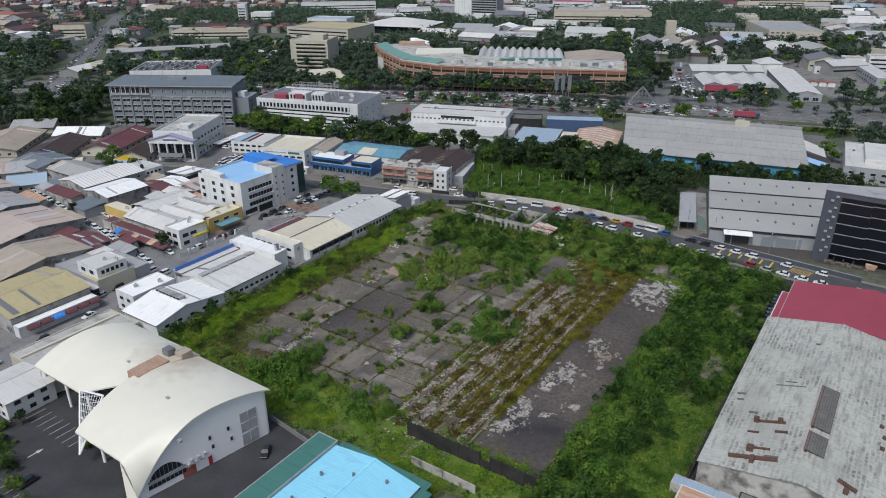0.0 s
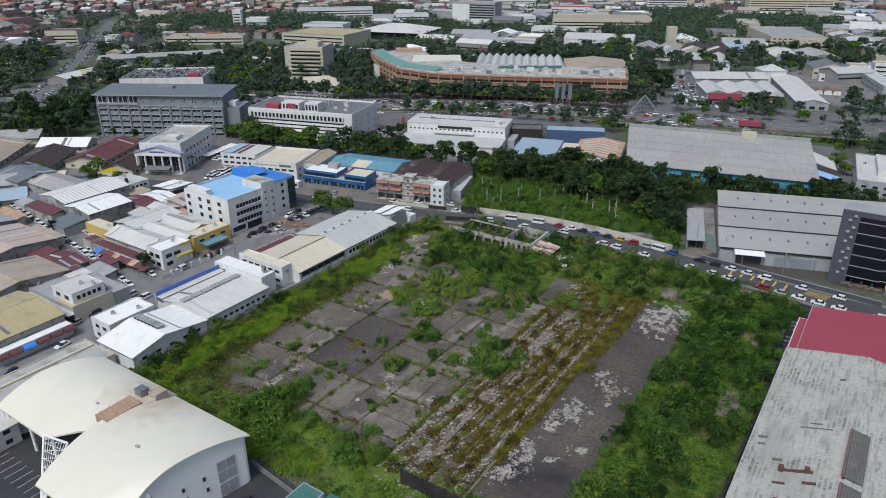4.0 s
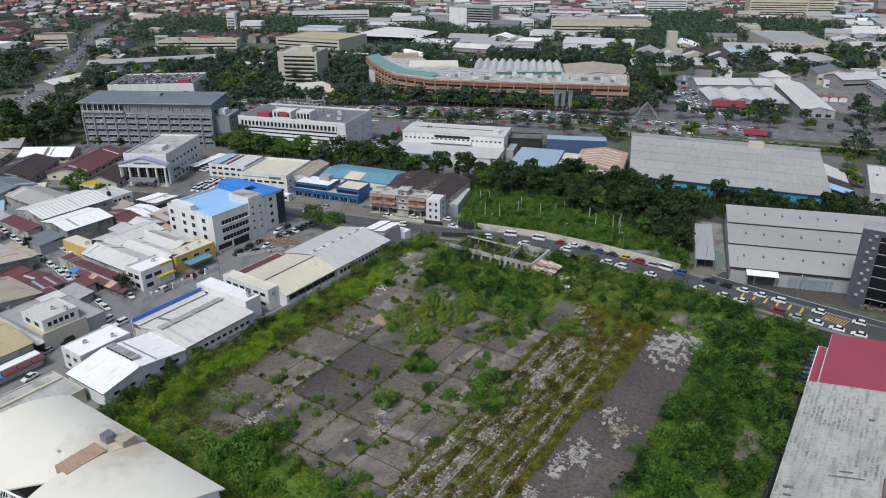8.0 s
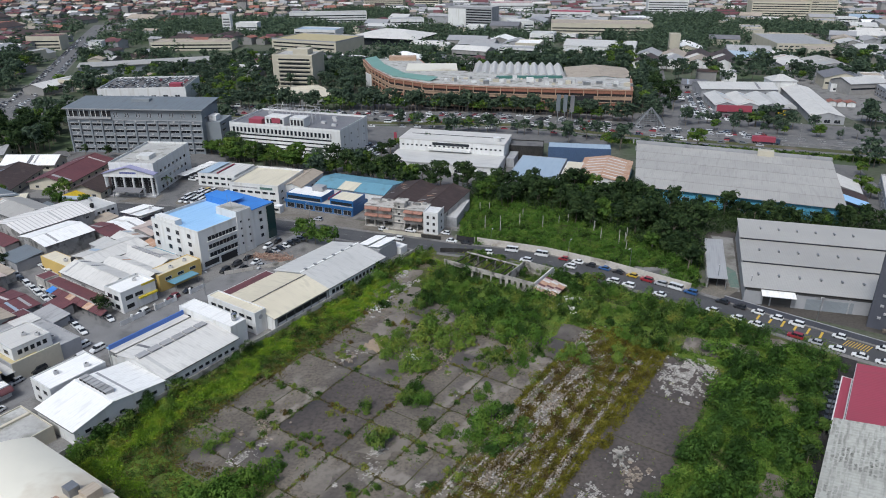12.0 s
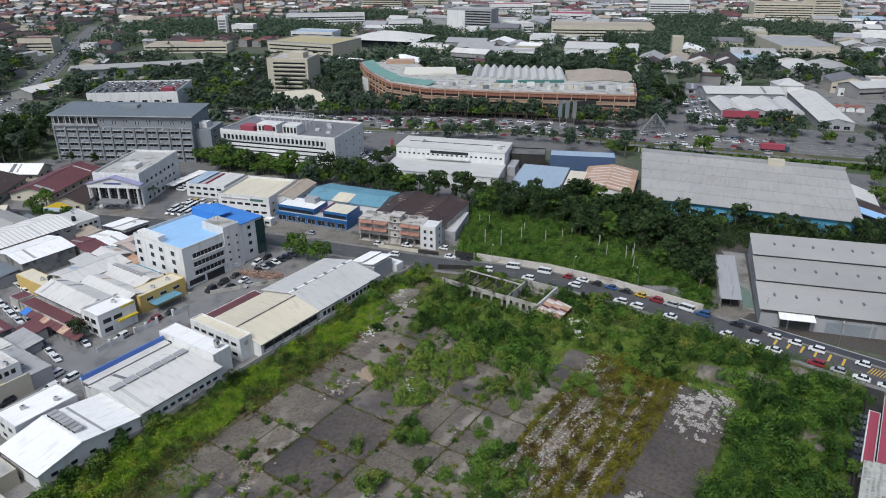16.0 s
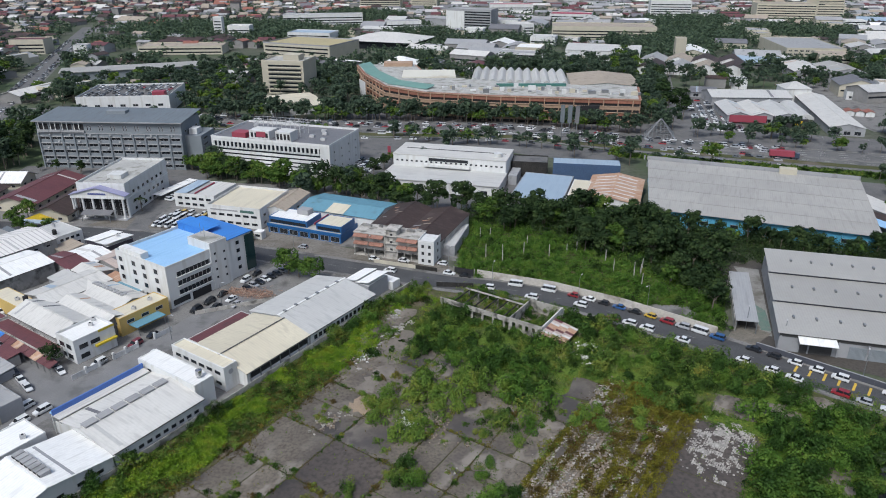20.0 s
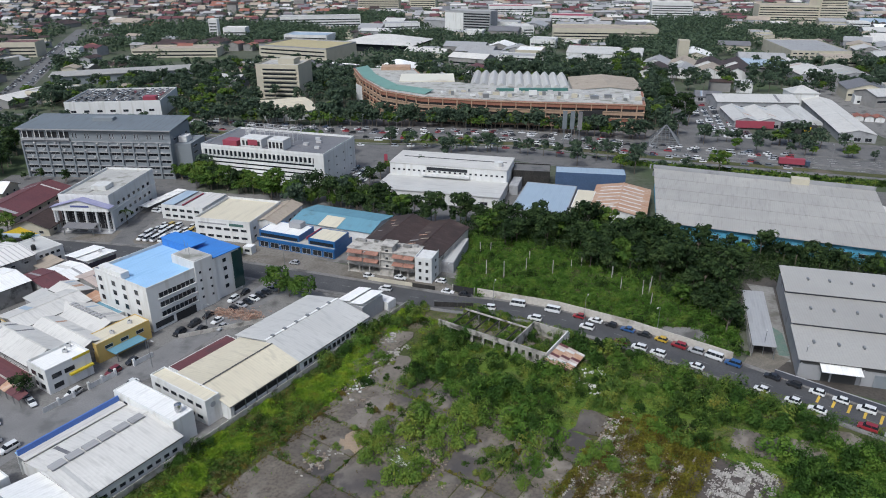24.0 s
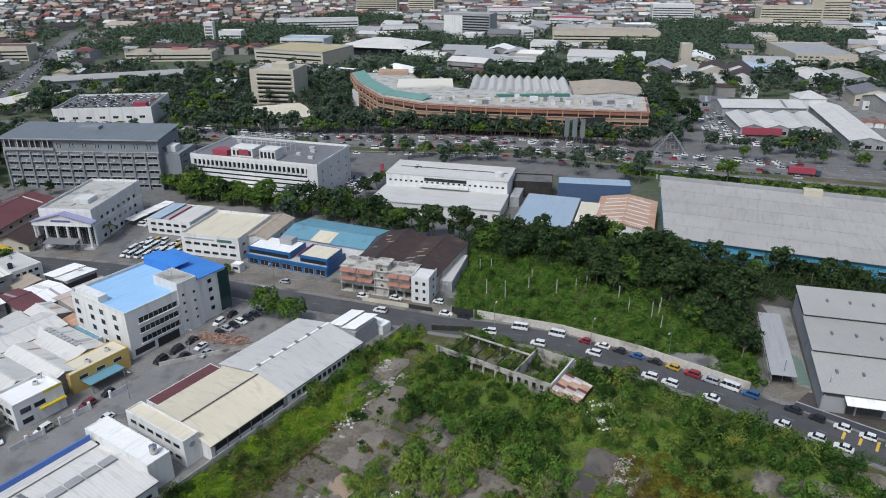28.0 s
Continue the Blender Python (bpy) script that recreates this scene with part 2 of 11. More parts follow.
R = {}
CLEAN = ("white", "offwhite", "lightgrey", "beige", "midgrey", "red", "skyblue", "cyan", "steelblue", "warmgrey", "slate", "blue")
for _n, _a, _b, _s in (
        ("white", (0.82, 0.818, 0.795), (0.77, 0.768, 0.746), (0.46, 0.455, 0.44)),
        ("offwhite", (0.6, 0.588, 0.555), (0.52, 0.508, 0.48), (0.33, 0.325, 0.31)),
        ("grey", (0.36, 0.36, 0.36), (0.3, 0.3, 0.3), (0.21, 0.21, 0.205)),
        ("lightgrey", (0.5, 0.498, 0.48), (0.45, 0.448, 0.432), (0.3, 0.3, 0.3)),
        ("beige", (0.62, 0.57, 0.44), (0.56, 0.51, 0.395), (0.4, 0.37, 0.3)),
        ("mustard", (0.47, 0.4, 0.22), (0.42, 0.36, 0.2), (0.33, 0.29, 0.18)),
        ("tan", (0.4, 0.34, 0.27), (0.33, 0.28, 0.22), (0.22, 0.19, 0.15)),
        ("brown", (0.04, 0.026, 0.021), (0.06, 0.037, 0.03), (0.085, 0.06, 0.05)),
        ("maroon", (0.11, 0.04, 0.045), (0.145, 0.052, 0.055), (0.085, 0.042, 0.042)),
        ("red", (0.32, 0.055, 0.085), (0.28, 0.05, 0.075), (0.28, 0.07, 0.09)),
        ("orange", (0.3, 0.125, 0.085), (0.25, 0.1, 0.07), (0.2, 0.09, 0.07)),
        ("rust", (0.4, 0.22, 0.13), (0.48, 0.33, 0.23), (0.55, 0.5, 0.44)),
        ("blue", (0.05, 0.22, 0.62), (0.05, 0.19, 0.54), (0.06, 0.16, 0.4)),
        ("skyblue", (0.31, 0.51, 0.74), (0.27, 0.46, 0.68), (0.2, 0.36, 0.58)),
        ("cyan", (0.3, 0.68, 0.85), (0.27, 0.62, 0.8), (0.26, 0.5, 0.62)),
        ("teal", (0.13, 0.28, 0.36), (0.115, 0.25, 0.32), (0.1, 0.19, 0.23)),
        ("steelblue", (0.32, 0.405, 0.49), (0.29, 0.365, 0.445), (0.24, 0.31, 0.4)),
        ("green", (0.06, 0.18, 0.15), (0.05, 0.15, 0.13), (0.05, 0.11, 0.1)),
        ("warmgrey", (0.38, 0.37, 0.345), (0.33, 0.32, 0.3), (0.24, 0.235, 0.22)),
        ("pink", (0.5, 0.41, 0.36), (0.43, 0.36, 0.32), (0.33, 0.27, 0.23)),
        ("slate", (0.15, 0.175, 0.195), (0.13, 0.15, 0.168), (0.1, 0.1, 0.1)),
        ("midgrey", (0.33, 0.335, 0.34), (0.29, 0.295, 0.3), (0.23, 0.23, 0.23)),
        ("darkgrey", (0.14, 0.14, 0.15), (0.18, 0.18, 0.19), (0.1, 0.1, 0.1))):
    for _ax in "XY":
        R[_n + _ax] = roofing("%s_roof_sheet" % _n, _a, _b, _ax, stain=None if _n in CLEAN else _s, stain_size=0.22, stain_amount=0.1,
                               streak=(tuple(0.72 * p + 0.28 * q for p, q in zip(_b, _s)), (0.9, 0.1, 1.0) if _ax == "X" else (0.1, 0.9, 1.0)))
R["pearlX"] = roofing("pearl_grey_sheet", (0.365, 0.357, 0.335), (0.328, 0.32, 0.302), "X", 0.75)
for _ax in "XY":
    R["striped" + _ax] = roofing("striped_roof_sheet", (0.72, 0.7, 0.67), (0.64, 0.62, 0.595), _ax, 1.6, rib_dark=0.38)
M_CONCROOF = mat("weathered_flat_roof", (0.46, 0.455, 0.43), (0.35, 0.345, 0.325), 0.12, 0.9, fine=10, bump=0.15, stain=(0.2, 0.2, 0.17), stain_size=0.2, stain_amount=0.45)
M_STAINED = mat("lichen_stained_sheet", (0.45, 0.45, 0.405), (0.375, 0.376, 0.338), 0.09, 0.85, fine=10, bump=0.4, ribs=0.9, axis="Y", rib_dark=0.08,
                stain=(0.33, 0.33, 0.295), stain_size=0.09, stain_amount=0.35, grime=0.72, streak=((0.27, 0.27, 0.24), (0.16, 1.1, 1.0)), turned=124.0, dashes=((0.11, 0.11, 0.095), 2.6, 0.85, 124.0))
M_LEAF = leafy("bush_leaves", (0.010, 0.021, 0.004), (0.028, 0.057, 0.011), (0.063, 0.116, 0.022), (0.113, 0.171, 0.033), (0.168, 0.196, 0.037))
M_DEEP = leafy("deep_green_leaves", (0.013, 0.030, 0.006), (0.027, 0.061, 0.012), (0.048, 0.100, 0.019), (0.078, 0.139, 0.026))
# leaf tones paled and blued, painting distance haze into the colour
M_HAZETREE = leafy("haze_paled_leaves", (0.043, 0.068, 0.048), (0.070, 0.105, 0.070), (0.100, 0.144, 0.088), (0.132, 0.177, 0.100), thinness=0.4)
M_WEED = leafy("tall_grass", (0.052, 0.100, 0.019), (0.112, 0.189, 0.036), (0.173, 0.227, 0.043), (0.216, 0.210, 0.040))
M_LIME = leafy("fresh_grass", (0.088, 0.165, 0.016), (0.146, 0.252, 0.022), (0.203, 0.300, 0.028), (0.250, 0.285, 0.03))
M_DRY = leafy("dry_grass", (0.055, 0.041, 0.017), (0.095, 0.069, 0.023), (0.138, 0.111, 0.025), (0.147, 0.143, 0.027))
M_YELLOWG = leafy("yellow_grass", (0.080, 0.072, 0.014), (0.126, 0.116, 0.018), (0.172, 0.160, 0.024), (0.215, 0.188, 0.03))
M_BRUSH = leafy("light_bush_leaves", (0.048, 0.088, 0.016), (0.094, 0.165, 0.029), (0.142, 0.218, 0.038), (0.192, 0.232, 0.042))
M_CREEP = leafy("creeper_leaves", (0.042, 0.090, 0.014), (0.076, 0.155, 0.025), (0.116, 0.205, 0.034), (0.158, 0.228, 0.039), thinness=0.3)
M_TREE = leafy("tree_leaves", (0.014, 0.026, 0.011), (0.025, 0.047, 0.018), (0.042, 0.072, 0.026), (0.072, 0.109, 0.036), thinness=0.3)
M_BRIGHT = leafy("bright_tree_leaves", (0.031, 0.068, 0.013), (0.060, 0.117, 0.022), (0.093, 0.161, 0.031), (0.132, 0.186, 0.035), thinness=0.3)
M_FARWALL = mat("distant_wall", (0.3, 0.29, 0.28), (0.2, 0.2, 0.19), 0.05, 0.9, fine=8)
M_BARE = mat("timber_scrap", (0.3, 0.17, 0.12), (0.38, 0.3, 0.24), 0.8, 0.9, fine=6, rand=0.35, island=True)
M_BARK = mat("bark", (0.16, 0.13, 0.1), (0.24, 0.21, 0.17), 1.2, 0.95, fine=6, bump=0.4)

# ---- mesh helpers ----
def part(name, bm, material, parent, label="", at=None):
    if isinstance(bm, bmesh.types.BMesh):
        me = bpy.data.meshes.new(name)
        bm.normal_update()
        bm.to_mesh(me)
        bm.free()
    else:
        me = bm
    if material and not me.materials:
        me.materials.append(material)
    ob = new(name, me)
    ob.parent = parent
    if at is not None:
        ob.matrix_basis = at
    if label:
        ob["label"] = label
    return ob


def thing(name, m, label, category, group="", kind=""):
    ob = new(name)
    ob.empty_display_size = 0.5
    ob.matrix_basis = m
    return tagged(ob, label, category, group, kind)


def box(bm, x0, x1, y0, y1, z0, z1):
    v = [bm.verts.new(p) for p in ((x0, y0, z0), (x1, y0, z0), (x1, y1, z0), (x0, y1, z0), (x0, y0, z1), (x1, y0, z1), (x1, y1, z1), (x0, y1, z1))]
    for f in ((3, 2, 1, 0), (4, 5, 6, 7), (0, 1, 5, 4), (1, 2, 6, 5), (2, 3, 7, 6), (3, 0, 4, 7)):
        bm.faces.new([v[i] for i in f])


def poly(bm, pts, d):
    """A flat polygon, thickened by the vector d."""
    a = [bm.verts.new(p) for p in pts]
    b = [bm.verts.new(Vector(p) + Vector(d)) for p in pts]
    n = len(pts)
    bm.faces.new(a[::-1])
    bm.faces.new(b)
    for i in range(n):
        j = (i + 1) % n
        bm.faces.new((a[i], a[j], b[j], b[i]))


def tube(bm, p, q, r0, r1=None, n=8):
    p, q = Vector(p), Vector(q)
    r1 = r0 if r1 is None else r1
    rot = (q - p).to_track_quat("Z", "Y").to_matrix()
    rings = []
    for c, r in ((p, r0), (q, r1)):
        rings.append([bm.verts.new(c + rot @ Vector((r * math.cos(2 * math.pi * k / n), r * math.sin(2 * math.pi * k / n), 0))) for k in range(n)])
    for k in range(n):
        j = (k + 1) % n
        bm.faces.new((rings[0][k], rings[0][j], rings[1][j], rings[1][k]))
    bm.faces.new(rings[0][::-1])
    bm.faces.new(rings[1])


def boxes(*bs):
    bm = bmesh.new()
    for b in bs:
        box(bm, *b)
    return bm


def outward(bm):
    bmesh.ops.recalc_face_normals(bm, faces=bm.faces)
    return bm


# the estate's grid: u runs along its streets, v across, from the lot's western corner
GRID = 56.0
_cu, _su = math.cos(radians(GRID)), math.sin(radians(GRID))


def uv(u, v, z=0.0):
    return Vector((-80 + u * _cu + v * _su, 168 + u * _su - v * _cu, z))


def on_grid(u, v, z=0.0, turn=0.0):
    """Local x runs along v, local y along u."""
    p = uv(u, v, z)
    return pose(p.x, p.y, p.z, 0, 0, GRID - 90 + turn)


def at(x, y, turn=0.0, z=0.0):
    return pose(x, y, z, 0, 0, turn)


# ---- building kit ----
FACES = {"front": (0, 0), "right": (1, 90), "back": (1, 180), "left": (0, -90)}
_win = {}


def face_pose(face, w, d, s, z):
    if face == "front":
        return pose(s, 0, z)
    if face == "back":
        return pose(w - s, d, z, 0, 0, 180)
    if face == "right":
        return pose(w, s, z, 0, 0, 90)
    return pose(0, d - s, z, 0, 0, -90)


def window(parent, m, ww, wh, frame_mat=None, pane_mat=None, name="window", sill=False):
    """A framed window that stands 6 cm proud of its wall; x along the wall, outward is -y."""
    frame_mat, pane_mat = frame_mat or M_FRAME, pane_mat or M_GLASS
    key = (round(ww, 2), round(wh, 2), frame_mat.name, pane_mat.name)
    if key not in _win:
        t = 0.09
        bars = [(-ww / 2, ww / 2, -0.07, 0, 0, t), (-ww / 2, ww / 2, -0.07, 0, wh - t, wh), (-ww / 2, -ww / 2 + t, -0.07, 0, t, wh - t), (ww / 2 - t, ww / 2, -0.07, 0, t, wh - t)]
        n = max(1, int(ww / 1.6))
        bars += [(-ww / 2 + ww * k / n - 0.04, -ww / 2 + ww * k / n + 0.04, -0.06, 0, t, wh - t) for k in range(1, n)]
        a, b = bpy.data.meshes.new("window"), bpy.data.meshes.new("pane")
        for me, bm, mt in ((a, boxes(*bars), frame_mat), (b, boxes((-ww / 2 + t, ww / 2 - t, -0.03, 0.0, t, wh - t)), pane_mat)):
            bm.to_mesh(me)
            bm.free()
            me.materials.append(mt)
        _win[key] = (a, b)
    a, b = _win[key]
    ob = part(name, a, None, parent, at=m)
    part("pane", b, None, ob)
    return ob


def windows(th, w, d, face, cols, levels, ww, wh, margin=1.0, end=None, **kw):
    """Rows of windows on one face of a w x d block; levels: sill heights."""
    length = w if face in ("front", "back") else d
    a, b = margin, length - (margin if end is None else end)
    for z in levels:
        for k in range(cols):
            s = a + (b - a) * (k + 0.5) / cols
            window(th, face_pose(face, w, d, s, z), ww, wh, **kw)


def walls(th, w, d, h, material, t=0.25, profile_front=None, profile_side=None, label=""):
    """Four walls of thickness t as one shell; profiles raise the gable ends."""
    bm = bmesh.new()
    pf = profile_front or [(w, h), (0, h)]
    ps = profile_side or [(d, h), (0, h)]
    for y in (0, d - t):
        poly(bm, [(0, y, 0), (w, y, 0)] + [(x, y, z) for x, z in pf], (0, t, 0))
    for x in (0, w - t):
        poly(bm, [(x, t, 0), (x, d - t, 0)] + [(x, min(max(y, t), d - t), z) for y, z in ps], (t, 0, 0))
    bmesh.ops.remove_doubles(bm, verts=bm.verts, dist=0.0005)
    return part("wall", outward(bm), material, th, label)


def sheet(th, a, b, c, dd, material, thick=0.12, name="roof", label=""):
    """A sloping roof sheet with corners a b c d, thickened upward."""
    bm = bmesh.new()
    poly(bm, [a, b, c, dd], (0, 0, thick))
    return part(name, outward(bm), material, th, label)


def gable(th, w, d, h, rise, along="y", f=0.5, over=0.5, mat_key="grey", name="roof", cap=True):
    """Two roof slopes with a ridge along x or y; f: where the ridge lies across."""
    if along == "y":
        m = R[mat_key + "Y"]
        s1, s2 = rise / (f * w), rise / ((1 - f) * w)
        r = f * w
        sheet(th, (-over, -over, h - s1 * over), (r, -over, h + rise), (r, d + over, h + rise), (-over, d + over, h - s1 * over), m, name=name)
        sheet(th, (r, -over, h + rise), (w + over, -over, h - s2 * over), (w + over, d + over, h - s2 * over), (r, d + over, h + rise), m, name=name)
        if cap:
            part("ridge_cap", boxes((r - 0.25, r + 0.25, -over, d + over, h + rise + 0.06, h + rise + 0.2)), m, th)
    else:
        m = R[mat_key + "X"]
        s1, s2 = rise / (f * d), rise / ((1 - f) * d)
        r = f * d
        sheet(th, (-over, -over, h - s1 * over), (w + over, -over, h - s1 * over), (w + over, r, h + rise), (-over, r, h + rise), m, name=name)
        sheet(th, (-over, r, h + rise), (w + over, r, h + rise), (w + over, d + over, h - s2 * over), (-over, d + over, h - s2 * over), m, name=name)
        if cap:
            part("ridge_cap", boxes((-over, w + over, r - 0.25, r + 0.25, h + rise + 0.06, h + rise + 0.2)), m, th)


def patches(th, w, d, h, rise, along, f, mat_key, seed):
    """Replaced sheets, skylight strips and small ventilators on a gable roof."""
    rng = random.Random(seed)
    L, r = (d, f * w) if along == "y" else (w, f * d)
    full = w if along == "y" else d
    ax = "Y" if along == "y" else "X"
    for k in range(rng.choice((1, 2, 2, 3))):
        a, ww = rng.uniform(0.5, max(0.6, L - 2.5)), rng.choice((0.9, 0.9, 1.8))
        near = rng.random() < 0.5
        c0, c1 = (0.06 * r, 0.94 * r) if near else (full - 0.94 * (full - r), full - 0.06 * (full - r))
        z0 = h + rise * (c0 / r if near else (full - c0) / (full - r)) + 0.13
        z1 = h + rise * (c1 / r if near else (full - c1) / (full - r)) + 0.13
        key = rng.choice(("grey", "lightgrey", "darkgrey", "offwhite", "rust", "steelblue"))
        q = [(c0, a, z0), (c1, a, z1), (c1, a + ww, z1), (c0, a + ww, z0)]
        if along != "y":
            q = [(y, x, z) for x, y, z in q]
        sheet(th, *q, R[key + ax], 0.04, "roof_sheet")


def flat(th, w, d, h, material, parapet=0.8, wall=None, t=0.25):
    part("roof", boxes((t, w - t, t, d - t, h - 0.25, h)), material, th)
    if parapet:
        part("parapet", boxes((0, w, 0, t, h, h + parapet), (0, w, d - t, d, h, h + parapet), (0, t, t, d - t, h, h + parapet), (w - t, w, t, d - t, h, h + parapet)), wall or M_WALL, th)


def hip(th, w, d, h, rise, mat_key, over=0.6):
    r = min(w, d) / 2
    m1, m2 = R[mat_key + "X"], R[mat_key + "Y"]
    a, b, c, e = (-over, -over, h), (w + over, -over, h), (w + over, d + over, h), (-over, d + over, h)
    if w >= d:
        p, q = (r, d / 2, h + rise), (w - r, d / 2, h + rise)
        faces = (((a, b, q, p), m1), ((b, c, q), m2), ((c, e, p, q), m1), ((e, a, p), m2))
    else:
        p, q = (w / 2, r, h + rise), (w / 2, d - r, h + rise)
        faces = (((a, b, p), m1), ((b, c, q, p), m2), ((c, e, q), m1), ((e, a, p, q), m2))
    for f, m in faces:
        bm = bmesh.new()
        poly(bm, f, (0, 0, 0.12))
        part("roof", outward(bm), m, th)


def shed(name, m, w, d, h, rise, label, roof="grey", wall=None, along="y", f=0.5, over=0.4, category="warehouse", group="", cap=True, worn=False, trim=False):
    th = thing(name, m, label, category, group)
    if along == "y":
        walls(th, w, d, h, wall or M_WALL, profile_front=[(w, h), (f * w, h + rise), (0, h)])
    else:
        walls(th, w, d, h, wall or M_WALL, profile_side=[(d, h), (f * d, h + rise), (0, h)])
    gable(th, w, d, h, rise, along, f, over, roof, cap=cap)
    if worn or trim:
        if along == "y":
            edges = [(-over - 0.12, -over + 0.06, -over, d + over, h - rise * over / (f * w) - 0.12, h - rise * over / (f * w) + 0.02), (w + over - 0.06, w + over + 0.12, -over, d + over, h - rise * over / ((1 - f) * w) - 0.12, h - rise * over / ((1 - f) * w) + 0.02)]
        else:
            edges = [(-over, w + over, -over - 0.12, -over + 0.06, h - rise * over / (f * d) - 0.12, h - rise * over / (f * d) + 0.02), (-over, w + over, d + over - 0.06, d + over + 0.12, h - rise * over / ((1 - f) * d) - 0.12, h - rise * over / ((1 - f) * d) + 0.02)]
        for e in edges:
            part("gutter", boxes(e), M_GUTTER, th)
    if worn:
        patches(th, w, d, h, rise, along, f, roof, w * 31 + d * 17 + h)
    return th


def block(name, m, w, d, h, label, wall=None, roof=None, parapet=0.8, category="building", group=""):
    th = thing(name, m, label, category, group)
    walls(th, w, d, h, wall or M_WALL)
    flat(th, w, d, h, roof or M_CONCROOF, parapet, wall)
    return th


def shutter(th, w, d, face, s, ww, wh, material=None, name="shutter"):
    """A roller door with its slats."""
    k, pts = int(wh / 0.28), [(-ww / 2, 0, 0.02), (-ww / 2, 0, wh)]
    for j in range(k, -1, -1):
        pts += [(-ww / 2, -0.1, j * 0.28 + 0.02), (-ww / 2, -0.04, max(0.02, j * 0.28 - 0.12))]
    bm = bmesh.new()
    poly(bm, pts, (ww, 0, 0))
    part(name, outward(bm), material or M_METAL, th, at=face_pose(face, w, d, s, 0.02))

# ---- ground, roads, yards ----
def area(name, pts, z0, z1, material, label, category="ground", kind="structure"):
    bm = bmesh.new()
    poly(bm, [(x, y, z0) for x, y in pts], (0, 0, z1 - z0))
    ob = part(name, outward(bm), material, None)
    return tagged(ob, label, category, "", kind)


def ribbon(bm, pts, width, z0, z1, shift=0.0):
    """A strip that follows a line, smoothed, with real edges."""
    P = [Vector((*p, 0)) for p in pts]
    fine = []
    for i in range(len(P) - 1):
        a, b, c, e = P[max(i - 1, 0)], P[i], P[i + 1], P[min(i + 2, len(P) - 1)]
        for k in range(4):
            t = k / 4
            fine.append(0.5 * ((2 * b) + (c - a) * t + (2 * a - 5 * b + 4 * c - e) * t * t + (3 * b - a - 3 * c + e) * t ** 3))
    fine.append(P[-1])
    rows = []
    for i, p in enumerate(fine):
        d = (fine[min(i + 1, len(fine) - 1)] - fine[max(i - 1, 0)]).normalized()
        n = Vector((d.y, -d.x, 0))
        l, r = p + n * (shift - width / 2), p + n * (shift + width / 2)
        rows.append([bm.verts.new((q.x, q.y, z)) for q, z in ((l, z0), (l, z1), (r, z1), (r, z0))])
    for a, b in zip(rows, rows[1:]):
        for k in range(3):
            bm.faces.new((a[k], b[k], b[k + 1], a[k + 1]))
    bm.faces.new(rows[0])
    bm.faces.new(rows[-1][::-1])
    return fine


def road(name, pts, width, label, material=None, z=0.06, kerb=True, shift=0.0):
    bm = bmesh.new()
    line = ribbon(bm, pts, width, -0.2, z, shift)
    ob = tagged(part(name, outward(bm), material or M_ASPH, None), label, "road", "", "structure")
    if kerb:
        for s in (-1, 1):
            bm = bmesh.new()
            ribbon(bm, pts, 1.6, -0.2, z + 0.13, shift + s * (width / 2 + 0.8))
            tagged(part("pavement", outward(bm), M_YARD, None), "pale worn concrete kerb and footway along the road", "pavement", "", "structure")
    return line


def pt(u, v):
    p = uv(u, v)
    return (p.x, p.y)


area("ground", [(-4500, -900), (4500, -900), (4500, 4800), (-4500, 4800)], -1.0, 0.0, M_LAND, "flat ground of the town, grass and bare earth to the horizon")
area("lot_ground", [pt(-10, 4), pt(126, 4), pt(138, 58), pt(131, 140), pt(-4, 140), pt(-6, 62)], -0.5, 0.03, M_SOIL, "overgrown soil of the vacant lot with weeds")
area("estate_yard", [pt(-60, -28), pt(-60, 3.2), pt(122, 3.2), pt(126, -40), pt(112, -170), pt(20, -240), pt(-60, -200)], -0.5, 0.025, M_YARD, "stained concrete yards between the workshops", "yard")
area("estate_yard", [(-160, 330), (-58, 310), (10, 288), (20, 350), (-30, 372), (-160, 382)], -0.5, 0.03, M_YARD, "stained concrete forecourts beside the road", "yard")
area("forecourt", [(-140, 321), (-100, 312), (-62, 299), (-30, 288), (-4, 279), (8, 275.5), (10, 279), (4, 288), (-30, 300), (-60, 316), (-128, 334)], -0.5, 0.034, mat("earthy_forecourt", (0.15, 0.135, 0.115), (0.21, 0.195, 0.17), 0.12, 0.9, fine=10, bump=0.2, stain=(0.09, 0.075, 0.055), stain_size=0.1, stain_amount=0.5), "stained earthy forecourts along the road", "yard")
area("office_yard", [(-204, 376), (-118, 366), (-110, 402), (-204, 406)], -0.5, 0.028, M_ASPH, "shaded asphalt yard before the grey block", "yard")
area("house_yards", [(-320, 292), (-168, 290), (-160, 374), (-206, 376), (-320, 400)], -0.5, 0.022, M_YARD, "paved yards between the bungalows", "yard")
area("frontage_yard", [(-60, 500), (47, 492), (110, 465), (215, 429), (330, 394), (338, 424), (222, 462), (118, 496), (50, 522), (-55, 528)], -0.5, 0.02, M_ASPH, "asphalt frontage between the highway and the shops", "yard")
area("service_strip", [(-50, 436), (40, 428), (94, 402), (98, 420), (47, 452), (-40, 460)], -0.5, 0.02, M_ASPH, "asphalt service strip behind the works", "yard")
area("factory_yard", [(88, 232), (150, 196), (190, 170), (215, 260), (130, 290), (98, 285)], -0.5, 0.025, M_DIRT, "stained dark loading yard of the warehouse", "yard")
area("hall_yard", [pt(-75, -10), pt(-75, 72), pt(-11, 72), pt(-8, 60), pt(-12, 8), pt(-30, -3)], -0.5, 0.04, M_DARKASPH, "dark asphalt car park around the white hall", "car park")
